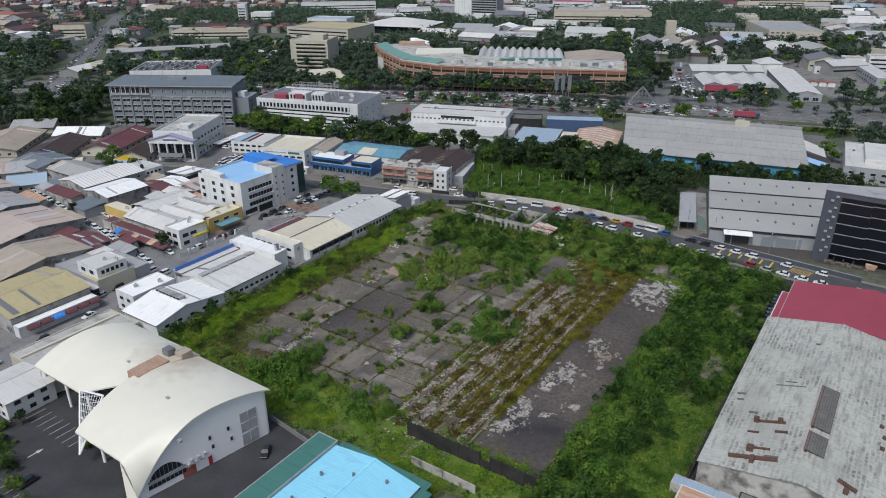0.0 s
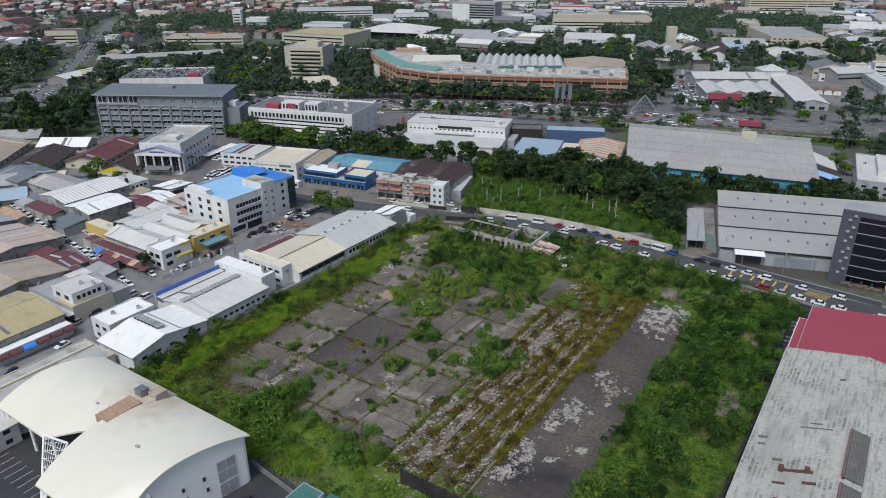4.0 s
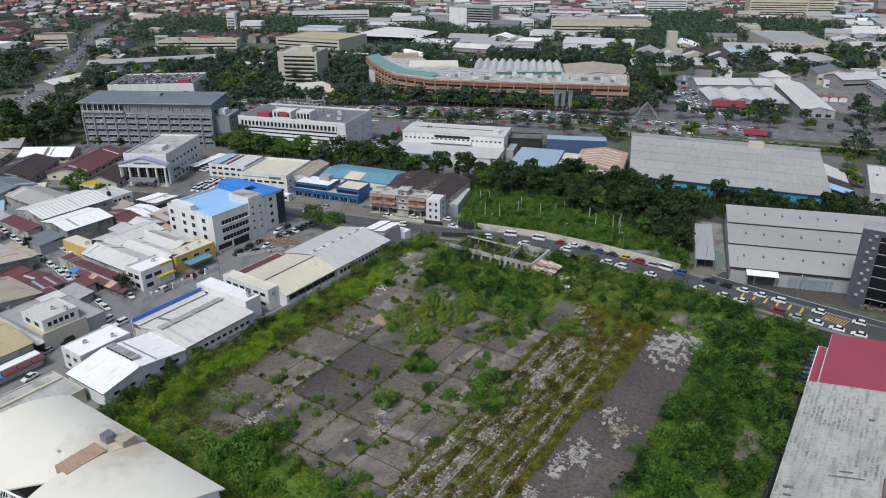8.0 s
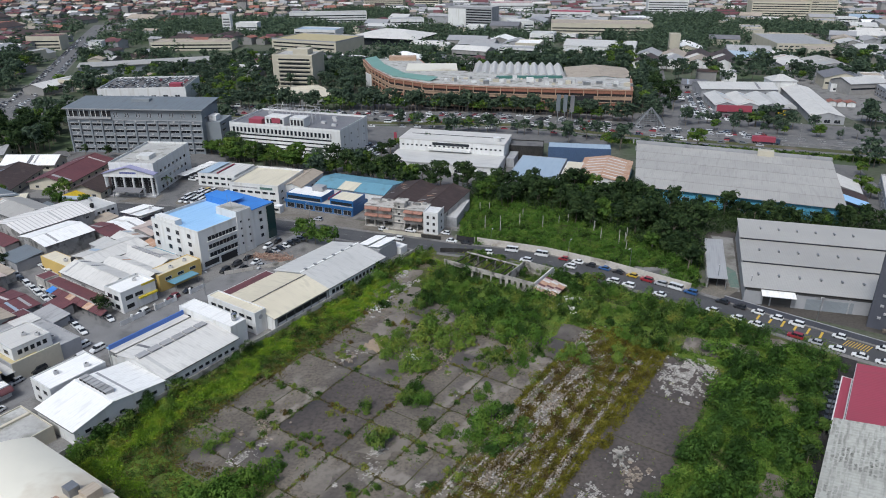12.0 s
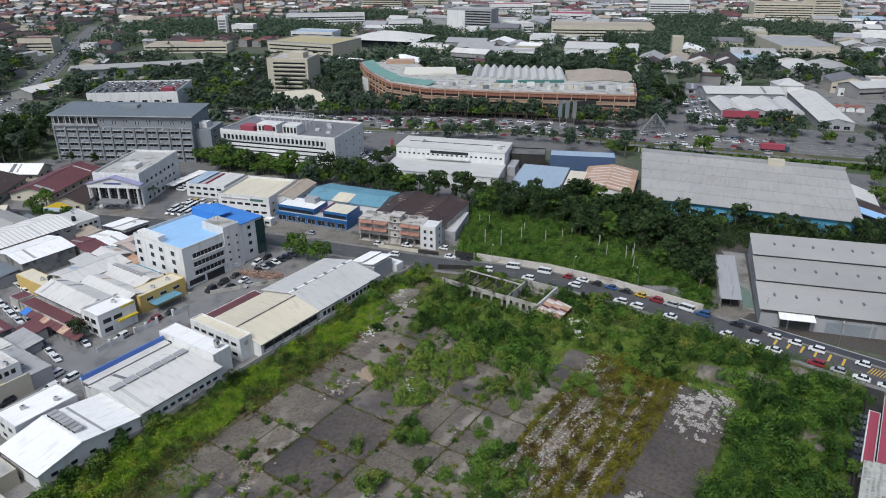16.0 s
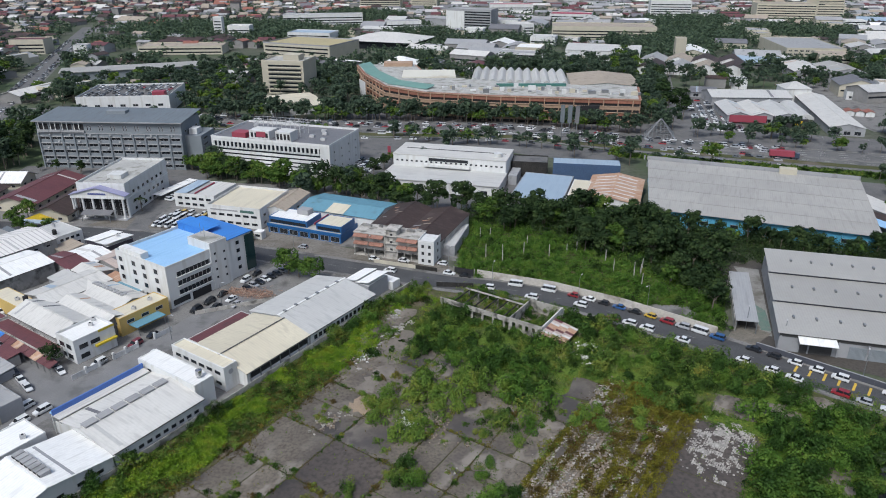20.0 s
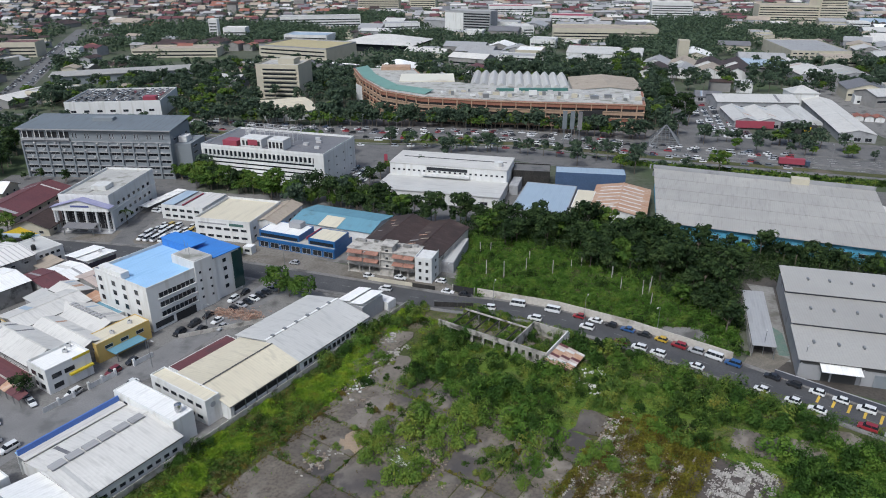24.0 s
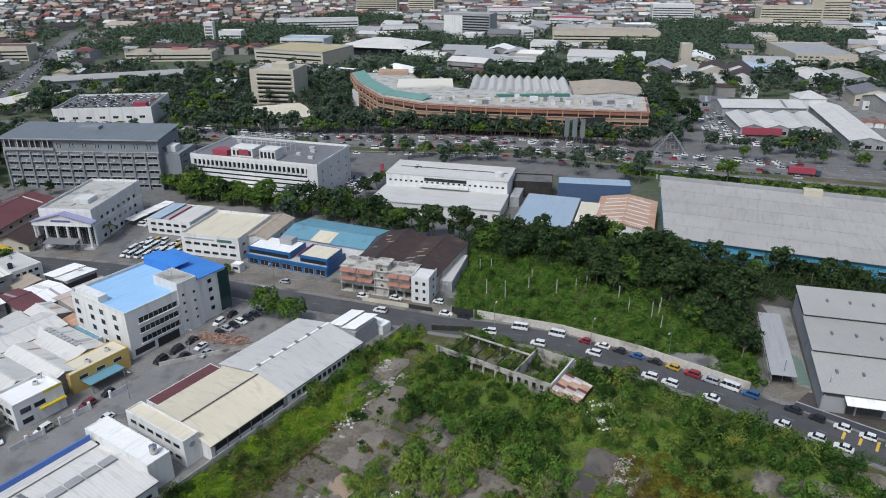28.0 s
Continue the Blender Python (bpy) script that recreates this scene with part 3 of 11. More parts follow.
area("works_yard", [(-30, 352), (38, 336), (60, 420), (-20, 440)], -0.5, 0.035, M_ASPH, "grey asphalt yard round the white works", "yard")
area("car_park", [(-52, 392), (-24, 384), (-14, 430), (-40, 440)], -0.5, 0.045, M_ASPH, "grey asphalt car park beside the office block", "car park")
area("car_park", [(152, 470), (186, 462), (215, 600), (185, 610)], -0.5, 0.03, M_ASPH, "grey asphalt car park beside the retail halls", "car park")

MAIN = [(-190, 327), (-140, 318), (-100, 309), (-62, 295.5), (-30, 284), (-12, 277.6), (6, 271.2), (20, 267.6), (36.5, 261.6), (55.8, 250), (77.4, 233.3), (97.4, 216.3), (117.5, 199.7), (139.6, 183.6), (197.6, 139.6), (258, 97)]
LANE = [pt(-75, -20), pt(-30, -24), pt(20, -30.5), pt(60, -33), pt(100, -38), pt(121, -41)]
CROSS = [pt(26, -30), pt(29, -37), pt(36, -77), pt(43, -122), pt(50, -170), pt(56, -230)]
HIGHWAY = [(-520, 560), (-330, 528), (-170, 505), (-47, 479), (47, 470), (110, 443), (215, 407), (330, 372), (520, 318)]
AVENUE = [(-170, 505), (-262, 470), (-290, 512), (-315, 602), (-349, 703), (-403, 859), (-470, 1060)]
main_line = road("road", MAIN, 9.5, "dark grey asphalt estate road lined with parked cars", material=M_ROADD)
lane_line = road("road", LANE, 9.0, "pale worn concrete side street between the workshops", material=M_LANE, z=0.055, kerb=False)
cross_line = road("road", CROSS, 11.0, "pale worn concrete cross street packed with parked cars", material=M_LANE, z=0.05, kerb=False)
hwy_a = road("highway", HIGHWAY, 15, "grey asphalt carriageway of a busy dual highway", shift=-12)
hwy_b = road("highway", HIGHWAY, 15, "grey asphalt carriageway of a busy dual highway", shift=6.5)
hwy_c = road("frontage_road", HIGHWAY, 7.5, "grey asphalt service road beside the highway", shift=21, kerb=False)
avenue_line = road("road", AVENUE[1:], 19, "grey asphalt avenue with queues of cars", z=0.045, kerb=False)
road("road", [(150, 480), (165, 540), (190, 640), (235, 800)], 9, "grey asphalt street beside the shopping centre", kerb=False)
road("road", [(-100, 315), (-116, 322), (-112, 380), (-106, 400)], 8, "grey asphalt lane behind the office forecourts", z=0.05, kerb=False)


def strip_marks(name, line, gap, length, width, shift, material, label, z=0.075):
    """Painted dashes along a road."""
    bm = bmesh.new()
    acc = 0.0
    for a, b in zip(line, line[1:]):
        d = b - a
        L = d.length
        d.normalize()
        n = Vector((d.y, -d.x, 0))
        s = -acc
        while s < L:
            if s >= 0:
                p, q = a + d * s + n * shift, a + d * min(s + length, L) + n * shift
                w = n * width / 2
                poly(bm, [(*(p - w).xy, z - 0.012), (*(q - w).xy, z - 0.012), (*(q + w).xy, z - 0.012), (*(p + w).xy, z - 0.012)], (0, 0, 0.012))
            s += gap
        acc = (L - (s - gap)) % gap if s > 0 else acc
    tagged(part(name, outward(bm), material, None), label, "road marking", "", "structure")


M_PAINT = mat("road_paint", (0.6, 0.6, 0.57), (0.45, 0.45, 0.42), 0.8, 0.8, fine=6)
M_YELLOW = mat("yellow_paint", (0.62, 0.42, 0.06), (0.5, 0.34, 0.06), 0.8, 0.8, fine=6)
strip_marks("lane_marking", main_line, 8, 3, 0.12, 0, mat("faded_paint", (0.26, 0.26, 0.25), (0.18, 0.18, 0.175), 0.8, 0.8, fine=6), "faded white centre dashes")
for sh in (-16, -12, -8, 2.5, 6.5, 10.5):
    strip_marks("lane_marking", hwy_a, 10, 4, 0.25, sh, M_PAINT, "white lane dashes on the highway")
area("verge", [(-150, 490), (-40, 464), (47, 457), (110, 431), (215, 395), (330, 360), (330, 366), (215, 401), (110, 437), (47, 464), (-40, 471), (-150, 497)], -0.3, 0.16, M_SOIL, "grass strip along the highway", "verge")

area("drain", [pt(-4, 139.4), pt(131, 139.4), pt(131, 143.8), pt(92, 143.8), pt(92, 141.6), pt(-4, 141.6)], -0.3, 0.045, M_BLACKW, "dark muddy drain between the lot and the old warehouse", "drain")
# yellow hatching and bars painted where the road narrows
hatch = thing("road_hatching", at(116, 203.6, -39), "yellow diagonal hatching painted on the asphalt", "road marking", kind="structure")
for k in range(9):
    bm = bmesh.new()
    poly(bm, [(-3 + k * 0.72, -1.9, 0.075), (-2.75 + k * 0.72, -1.9, 0.075), (-1.85 + k * 0.72, 1.9, 0.075), (-2.1 + k * 0.72, 1.9, 0.075)], (0, 0, 0.012))
    part("bar", bm, M_YELLOW, hatch)
for k in range(6):
    part("bar", boxes((-9 - 3.4 * k, -8.4 - 3.4 * k, -1.9, 2.1, 0.075, 0.087)), M_YELLOW, hatch)

# ---- workshops beside the lot ----
def grid_shed(u0, u1, v0, v1, h, rise, label, **kw):
    return shed(kw.pop("name", "workshop"), on_grid(u0, v0), v1 - v0, u1 - u0, h, rise, label, **kw)


def grid_block(u0, u1, v0, v1, h, label, **kw):
    return block(kw.pop("name", "workshop"), on_grid(u0, v0), v1 - v0, u1 - u0, h, label, **kw)


def vents(th, x0, x1, y0, y1, z, n, along="y"):
    """A strip of raised ridge ventilators."""
    for k in range(n):
        if along == "y":
            a, b = y0 + (y1 - y0) * k / n, y0 + (y1 - y0) * (k + 0.86) / n
            part("roof_vent", boxes((x0, x1, a, b, z, z + 0.35), (x0 - 0.15, x1 + 0.15, a, b, z + 0.35, z + 0.45)), R["greyX"], th)
        else:
            a, b = x0 + (x1 - x0) * k / n, x0 + (x1 - x0) * (k + 0.7) / n
            part("roof_vent", boxes((a, b, y0, y1, z, z + 0.35), (a, b, y0 - 0.15, y1 + 0.15, z + 0.35, z + 0.45)), R["greyX"], th)


th = grid_block(1.5, 15.6, -21.5, -12.8, 6, "white box-shaped workshop with a flat white roof", roof=R["whiteX"], parapet=0.25)
windows(th, 8.7, 14.1, "front", 2, (1.0, 3.6), 1.8, 1.2)
windows(th, 8.7, 14.1, "left", 4, (3.6,), 1.8, 1.2)
th = grid_shed(-3, 20, -11, 4, 4.4, 2.0, "white gabled workshop with grey ventilators on its roof", roof="white", along="x", f=0.42, trim=True)
windows(th, 15, 23, "right", 5, (2.2,), 1.6, 1.0)
sheet(th, (0.1, 10.1, 6.4), (15, 10.1, 6.4), (15, 15.2, 5.64), (0.1, 15.2, 5.64), R["midgreyX"], 0.05, "roof_sheet")
for k in range(7):
    part("roof_vent", boxes((0.7 + 1.6 * k, 1.9 + 1.6 * k, 10.4, 12.4, 6.1, 7.0), (0.6 + 1.6 * k, 2.0 + 1.6 * k, 10.3, 12.5, 7.0, 7.1)), R["greyX"], th)
    part("vent_louvre", boxes((0.8 + 1.6 * k, 1.8 + 1.6 * k, 10.28, 10.38, 6.45, 6.9)), M_DARK, th)
grid_block(20.6, 23.6, -20.2, -16.2, 3.2, "dark louvred canopy beside the street", roof=R["darkgreyX"], parapet=0, name="canopy", category="canopy")
th = grid_shed(20.5, 43.2, -16, 3.6, 4.6, 1.4, "long pale workshop with a ventilated ridge", roof="offwhite", worn=True, f=0.4)
vents(th, 7.2, 9.0, 0.6, 22, 6.05, 6)
windows(th, 19.6, 22.7, "right", 10, (1.8,), 1.4, 1.0)
th = thing("shopfront_canopy", on_grid(20.2, -20.4), "long blue fascia and canopy along the street front", "canopy")
part("fascia", boxes((1.5, 1.9, 0, 23, 5.0, 6.5)), plain("blue_panel", (0.08, 0.18, 0.52), 0.5), th)
part("canopy_roof", boxes((0.5, 1.5, 0, 23, 5.3, 5.6)), R["skyblueX"], th)
part("rear_roof", boxes((1.5, 4.4, 0, 23, 5.0, 5.2)), R["offwhiteX"], th)
part("front_wall", boxes((1.0, 1.25, 0, 23, 0, 5.0)), M_WALL, th)
for k in range(5):
    part("post", boxes((0.05, 0.25, 0.2 + 5.6 * k, 0.4 + 5.6 * k, 0, 2.6)), M_METAL, th)
th = grid_block(43.6, 49, -21, 0.8, 6.8, "narrow white block with a glossy white roof", roof=R["whiteX"], parapet=0.15)
windows(th, 21.8, 5.4, "front", 3, (4.4,), 1.6, 1.0)
tank = thing("water_tank", on_grid(46.8, -1.4, 6.95), "small stainless steel water tank on a roof", "water tank")
bm = bmesh.new()
tube(bm, (0, 0, 0.4), (0, 0, 1.9), 0.8, 0.8, 16)
tube(bm, (0, 0, 1.9), (0, 0, 2.15), 0.8, 0.25, 16)
part("drum", bm, plain("stainless", (0.6, 0.6, 0.6), 0.25, 0.9), tank)
for a in range(4):
    c, s = 0.6 * math.cos(a * math.pi / 2), 0.6 * math.sin(a * math.pi / 2)
    part("leg", boxes((c - 0.05, c + 0.05, s - 0.05, s + 0.05, 0, 0.45)), M_METAL, tank)
th = grid_block(52.4, 56.5, -19.5, 0.5, 6.6, "white gabled street-front block of the beige warehouse", roof=R["beigeX"], parapet=0.3)
windows(th, 20, 4.1, "front", 6, (4.2, 1.2), 2.2, 1.1)
part("roundel", outward((lambda b: (tube(b, (20.02, 2.0, 5.0), (20.12, 2.0, 5.0), 0.7, 0.7, 16), b)[1])(bmesh.new())), M_WALLG, th)
th = grid_shed(56.6, 78.6, -18, 3.6, 4.3, 2.2, "beige metal-roofed warehouse beside the lot wall", roof="beige", f=0.58, name="warehouse", trim=True)
# near-black sheet on the closed wall paints the shade of the open side
part("open_side", boxes((21.58, 21.66, 1.0, 21.4, 2.1, 3.6)), M_DARK, th, "dark sheet painting the shade of an open side under the eaves")
for k in range(7):
    part("post", boxes((21.62, 21.82, 0.9 + 3.4 * k, 1.1 + 3.4 * k, 1.0, 4.2)), M_METAL, th)
part("roof_step", boxes((12.2, 12.7, -0.4, 22.4, 6.4, 6.75)), M_GUTTER, th)
part("plinth", boxes((21.6, 21.75, 0, 22, 0, 1.0)), M_WALLG, th)
th = grid_block(60, 79, -23.6, -18.6, 3.4, "maroon lean-to roof behind the beige warehouse", roof=R["maroonX"], parapet=0)
th = grid_shed(79.4, 107.3, -20, 3.6, 4.3, 2.2, "grey metal-roofed warehouse with a long ridge", roof="lightgrey", f=0.5, name="warehouse", trim=True)
windows(th, 23.6, 27.9, "right", 14, (1.7,), 1.4, 1.5)
part("ridge_strip", boxes((11.5, 12.1, -0.4, 28.3, 6.62, 6.78)), R["whiteY"], th)
for k in range(6):
    part("ridge_cowl", boxes((11.3, 12.3, 2 + 4.4 * k, 2.7 + 4.4 * k, 6.7, 7.1)), M_METAL, th)
part("plinth", boxes((23.6, 23.75, 0, 27.9, 0, 1.0)), M_WALLG, th)
th = grid_block(109, 118.6, -9.2, 0, 5.2, "small white-roofed shop unit with dark grey walls", wall=M_WALLG, roof=R["whiteX"], parapet=0)
sheet(th, (-0.3, -0.3, 5.2), (4.6, -0.3, 6.2), (4.6, 9.9, 6.2), (-0.3, 9.9, 5.2), R["whiteX"])
sheet(th, (4.6, -0.3, 5.6), (9.5, -0.3, 6.6), (9.5, 9.9, 6.6), (4.6, 9.9, 5.6), R["whiteX"])
th = grid_block(119.2, 123, -6, 1.5, 2.8, "white lean-to shelter for parked cars", roof=R["whiteX"], parapet=0, name="car_shelter", category="shelter")
# lot boundary wall
bw = tagged(thing("boundary_wall", on_grid(-9, 4.35), "long grey concrete panel wall along the lot", "wall"), kind="structure")
for k in range(52):
    part("panel", boxes((0.0, 0.16, k * 2.6 + 0.06, k * 2.6 + 2.54, 0, 1.7)), M_WALLP, bw)
    part("post", boxes((-0.05, 0.22, k * 2.6 - 0.1, k * 2.6 + 0.06, 0, 1.85)), M_WALLP, bw)
# low grey roofs between hall and workshops
th = grid_block(-32, -4, -16, -2.5, 3.6, "long low flat-roofed annex with a pipe along its roof", roof=M_CONCROOF, parapet=0.3, wall=M_WALLC)
part("pipe", boxes((4.2, 5.0, 0.5, 27.5, 3.6, 4.1)), M_WALLC, th)
th = grid_shed(-44, -33, -7, 7, 5, 1.2, "white two-storey house with a pale metal roof", roof="offwhite", name="house", category="house")
windows(th, 14, 11, "front", 5, (0.9, 3.4), 1.6, 1.2)
windows(th, 14, 11, "right", 3, (0.9, 3.4), 1.6, 1.2)

# ---- the white barrel-roofed hall ----
M_HALLROOF = mat("cream_membrane", (0.67, 0.645, 0.55), (0.62, 0.595, 0.505), 0.05, 0.5, fine=6, grime=0.94)
_n, _l = M_HALLROOF.node_tree.nodes, M_HALLROOF.node_tree.links
_base = _n["Principled BSDF"].inputs["Base Color"].links[0].from_socket
_tc, _d, _nz, _r, _mx = _n.new("ShaderNodeTexCoord"), _n.new("ShaderNodeVectorMath"), _n.new("ShaderNodeTexNoise"), _n.new("ShaderNodeMapRange"), _n.new("ShaderNodeMix")
_d.operation = "DISTANCE"
_d.inputs[1].default_value = (30.5, 31.0, 13.5)
_nz.inputs["Scale"].default_value, _nz.inputs["Detail"].default_value = 0.35, 5
_l.new(_tc.outputs["Object"], _d.inputs[0])
_l.new(_tc.outputs["Object"], _nz.inputs["Vector"])
_m = _n.new("ShaderNodeMath")
_m.operation = "MULTIPLY_ADD"
_m.inputs[1].default_value = 16.0
_l.new(_nz.outputs["Fac"], _m.inputs[0])
_l.new(_d.outputs["Value"], _m.inputs[2])
_r.inputs["From Min"].default_value, _r.inputs["From Max"].default_value = 19.5, 9.5
_r.inputs["To Max"].default_value = 0.6
_l.new(_m.outputs[0], _r.inputs["Value"])
_mx.data_type = "RGBA"
_l.new(_r.outputs[0], _mx.inputs[0])
_l.new(_base, _mx.inputs[6])
_mx.inputs[7].default_value = (0.36, 0.27, 0.18, 1)
_l.new(_mx.outputs[2], _n["Principled BSDF"].inputs["Base Color"])
hall = thing("exhibition_hall", on_grid(-48, 4), "white hall with two cream barrel roofs ending in points", "hall")


def vault(rows, thick=0.35):
    """A curved roof from rows of points, front to back, thickened upward."""
    bm = bmesh.new()
    lower = [[bm.verts.new(p) for p in row] for row in rows]
    upper = [[bm.verts.new((p[0], p[1], p[2] + thick)) for p in row] for row in rows]
    n = len(rows[0])
    for i in range(len(rows) - 1):
        for k in range(n - 1):
            bm.faces.new((lower[i][k], lower[i][k + 1], lower[i + 1][k + 1], lower[i + 1][k]))
            bm.faces.new((upper[i][k], upper[i + 1][k], upper[i + 1][k + 1], upper[i][k + 1]))
        for k in (0, n - 1):
            bm.faces.new((lower[i][k], upper[i][k], upper[i + 1][k], lower[i + 1][k]))
    for i in (0, len(rows) - 1):
        for k in range(n - 1):
            bm.faces.new((lower[i][k], lower[i][k + 1], upper[i][k + 1], upper[i][k]))
    ob = part("roof", outward(bm), M_HALLROOF, hall)
    ob.data.shade_smooth()
    ob.data.set_sharp_from_angle(angle=0.7)
    return ob


def arch(t, z0, zm, z1):
    return z0 * (1 - t) ** 2 + 2 * zm * t * (1 - t) + z1 * t * t


def near_edge(t):
    """Near edge of the second roof: it comes down to the ground at the front."""
    z = arch(t, 8.5, 16.8, 11.2)
    return (50 + 5.7 * t, 5.0 + 30 * t, z - (6.8 * (1 - t / 0.5) ** 2 if t < 0.5 else 0))


T = [k / 26 for k in range(27)]
vault([[(-1 + 6 * t + (19.6 - 6 * t + 13.5 * min(1, t * 3)) * a, 13.5 + 22.0 * t, arch(t, 8.2, 16.2, 11.2)) for a in (0, 0.5, 1)] for t in T])
rows = []
for t in T:
    x0, xm, z, y = 30.5 - 3.0 * min(1, t * 2.2) * (1 - t) + 1.5 * t, 45.8 + 4.2 * t, arch(t, 8.5, 16.8, 11.2), 5.3 + 29.7 * t
    ex, ey, ez = near_edge(t)
    rows.append([(x0, y, z), ((x0 + xm) / 2, y, z), (xm, y, z)] + [(xm + (ex - xm) * q, y + (ey - y) * q, z + (ez - z) * q * q) for q in (0.33, 0.67, 1.0)])
vault(rows)
bm = bmesh.new()
poly(bm, [(45.8, 5.3, 8.5), (50, 5.0, 1.7), (50.2, 4.2, 0), (48.6, 3.6, 0)], (-0.3, 0.3, 0.25))
part("roof_leg", outward(bm), M_HALLROOF, hall, "pointed end of the roof coming down to the ground")


def arch_wall(points, t):
    bm = bmesh.new()
    a, b = points[0], points[-1]
    poly(bm, [(a[0], a[1], 0), (b[0], b[1], 0)] + points[::-1], t)
    return part("wall", outward(bm), M_HALLWALL, hall)


M_HALLWALL = mat("smooth_white_render", (0.8, 0.8, 0.79), (0.74, 0.74, 0.73), 0.1, 0.85, fine=10, bump=0.05, grime=0.95)
arch_wall([(x - 0.7, y, z - 0.02) for x, y, z in (near_edge(t) for t in T[:-1])], (-0.4, 0.1, 0))
arch_wall([(33.6 - 2.5 * (1 - t), 13.5 + 21.0 * t, max(arch(t, 8.2, 16.2, 11.2), arch(t * 0.71 + 0.27, 8.5, 16.8, 11.2)) - 0.05) for t in T], (0.4, 0, 0))
arch_wall([(-0.2 + 6 * t, 13.8 + 21.2 * t, arch(t, 8.2, 16.2, 11.2) - 0.02) for t in T], (0.4, 0, 0))
part("wall", boxes((5.6, 32, 34.6, 35, 0, 11.0)), M_HALLWALL, hall)
part("wall", boxes((32, 54.6, 34.0, 34.4, 0, 10.9)), M_HALLWALL, hall)
part("glazed_front", boxes((1.5, 22, 19, 19.2, 0, 10.5)), M_GLASS, hall, "dark glass front under the roof overhang")
part("glazed_front", boxes((31.5, 50.0, 14, 14.2, 0, 11.0)), M_GLASS, hall, "dark glass front under the roof overhang")
for x, y in ((0.6, 14.6), (9, 15), (18, 15), (33, 8.5), (44, 8.5)):
    part("column", (lambda b: (tube(b, (x, y, 0), (x, y, 8.9), 0.35, 0.35, 12), b)[1])(bmesh.new()), M_HALLWALL, hall)
HW = pose(49.35, 5.0, 0, 0, 0, 79.2)
for y, z in ((16.2, 6.0), (16.6, 3.6), (20.4, 6.0), (20.8, 3.2)):
    window(hall, HW @ pose(y, 0, z), 0.7, 1.1, pane_mat=M_DARK)
for y in (24.2, 26.2):
    for z in (0.2, 3.6, 6.2):
        window(hall, HW @ pose(y, 0, z), 1.9, 2.4 if z > 1 else 3.0, pane_mat=M_WALLG)
bm = bmesh.new()
poly(bm, [(2.6 + 3.9 * (1 - math.cos(math.pi * k / 16)), -0.08, 1.6 + 4.2 * math.sin(math.pi * k / 16)) for k in range(17)], (0, 0.08, 0))
part("arched_window", outward(bm), M_GLASS, hall, at=HW)
for k in range(1, 9):
    part("mullion", boxes((2.6 + 0.87 * k - 0.05, 2.6 + 0.87 * k + 0.05, -0.16, 0, 1.6, 1.6 + 4.15 * math.sin(math.acos(1 - 0.87 * k / 3.9)))), M_METAL, hall, at=HW)
part("transom", boxes((2.7, 10.3, -0.2, 0, 2.7, 3.5)), M_WALLG, hall, at=HW)
part("door", boxes((15.2, 16.0, -0.08, 0, 0, 2.2)), plain("red_door", (0.4, 0.04, 0.04)), hall, at=HW)
part("panelling", boxes((9.6, 12.4, -0.06, 0, 0, 2.4)), plain("brick_red_panel", (0.3, 0.1, 0.08), 0.8), hall, at=HW)
for k in range(6):
    part("air_conditioner", boxes((10.6 + 0.75 * k, 11.2 + 0.75 * k, -0.5, -0.02, 2.6 + 0.8 * (k % 2), 3.2 + 0.8 * (k % 2))), M_FRAME, hall, at=HW)
for a, b, c in (((18.8, 13.4, 9.6), (28.5, 13.4, 12.0), (30.6, 5.0, 3.2)),):
    a, b, c = Vector(a), Vector(b), Vector(c)
    bm = bmesh.new()
    for p, q in ((a, b), (b, c), (a, c)):
        tube(bm, p, q, 0.22, 0.22, 6)
    for k in range(1, 9):
        t = k / 9
        tube(bm, a.lerp(c, t), b.lerp(c, t), 0.06, 0.06, 4)
        tube(bm, a.lerp(c, t), b.lerp(c, max(0, t - 0.11)), 0.05, 0.05, 4)
        tube(bm, a.lerp(b, t), a.lerp(b, t).lerp(c, 0.9), 0.05, 0.05, 4)
    part("lattice_fin", bm, M_HALLWALL, hall, "white steel lattice fin between the two roofs")
part("roof_box", boxes((27.3, 31.4, 20.2, 28.0, 11.2, 13.9)), mat("plywood_box", (0.36, 0.22, 0.15), (0.44, 0.29, 0.21), 0.5), hall, "brown boxed-in plant on the roof")
for k in range(4):
    part("batten", boxes((27.2, 31.5, 21.4 + 1.9 * k, 21.6 + 1.9 * k, 13.9, 14.0)), R["tanX"], hall)
part("roof_plant", boxes((27.2, 29.4, 29.2, 31.2, 12.0, 14.9)), M_METAL, hall)
part("roof_plant", boxes((29.8, 32.4, 30.6, 33.4, 12.0, 14.2)), R["tanX"], hall)
for x, y, w, d in ((42.3, 19.0, 0.9, 0.6), (22.7, 23.0, 0.8, 0.5), (53.2, 13.3, 1.0, 0.6)):
    tt = (y - 5.3) / 29.7 if x > 32 else (y - 13.5) / 22.0
    zz = arch(tt, 8.5, 16.8, 11.2) if x > 32 else arch(tt, 8.2, 16.2, 11.2)
    part("roof_vent", boxes((x, x + w, y, y + d, zz + 0.2 - (0.9 if x > 50 else 0), zz + 0.62 - (0.9 if x > 50 else 0))), M_WALLG, hall)
wl = tagged(thing("yard_wall", on_grid(-48, 4), "low grey concrete wall between the hall and the lot", "wall"), kind="structure")
for k in range(6):
    part("panel", boxes((0, 2.68, 0, 0.25, 0, 1.3)), M_YARD, wl, at=pose(51.5 + 2.7 * k, 37.6 - 0.32 * k, 0, 0, 0, -6.8))
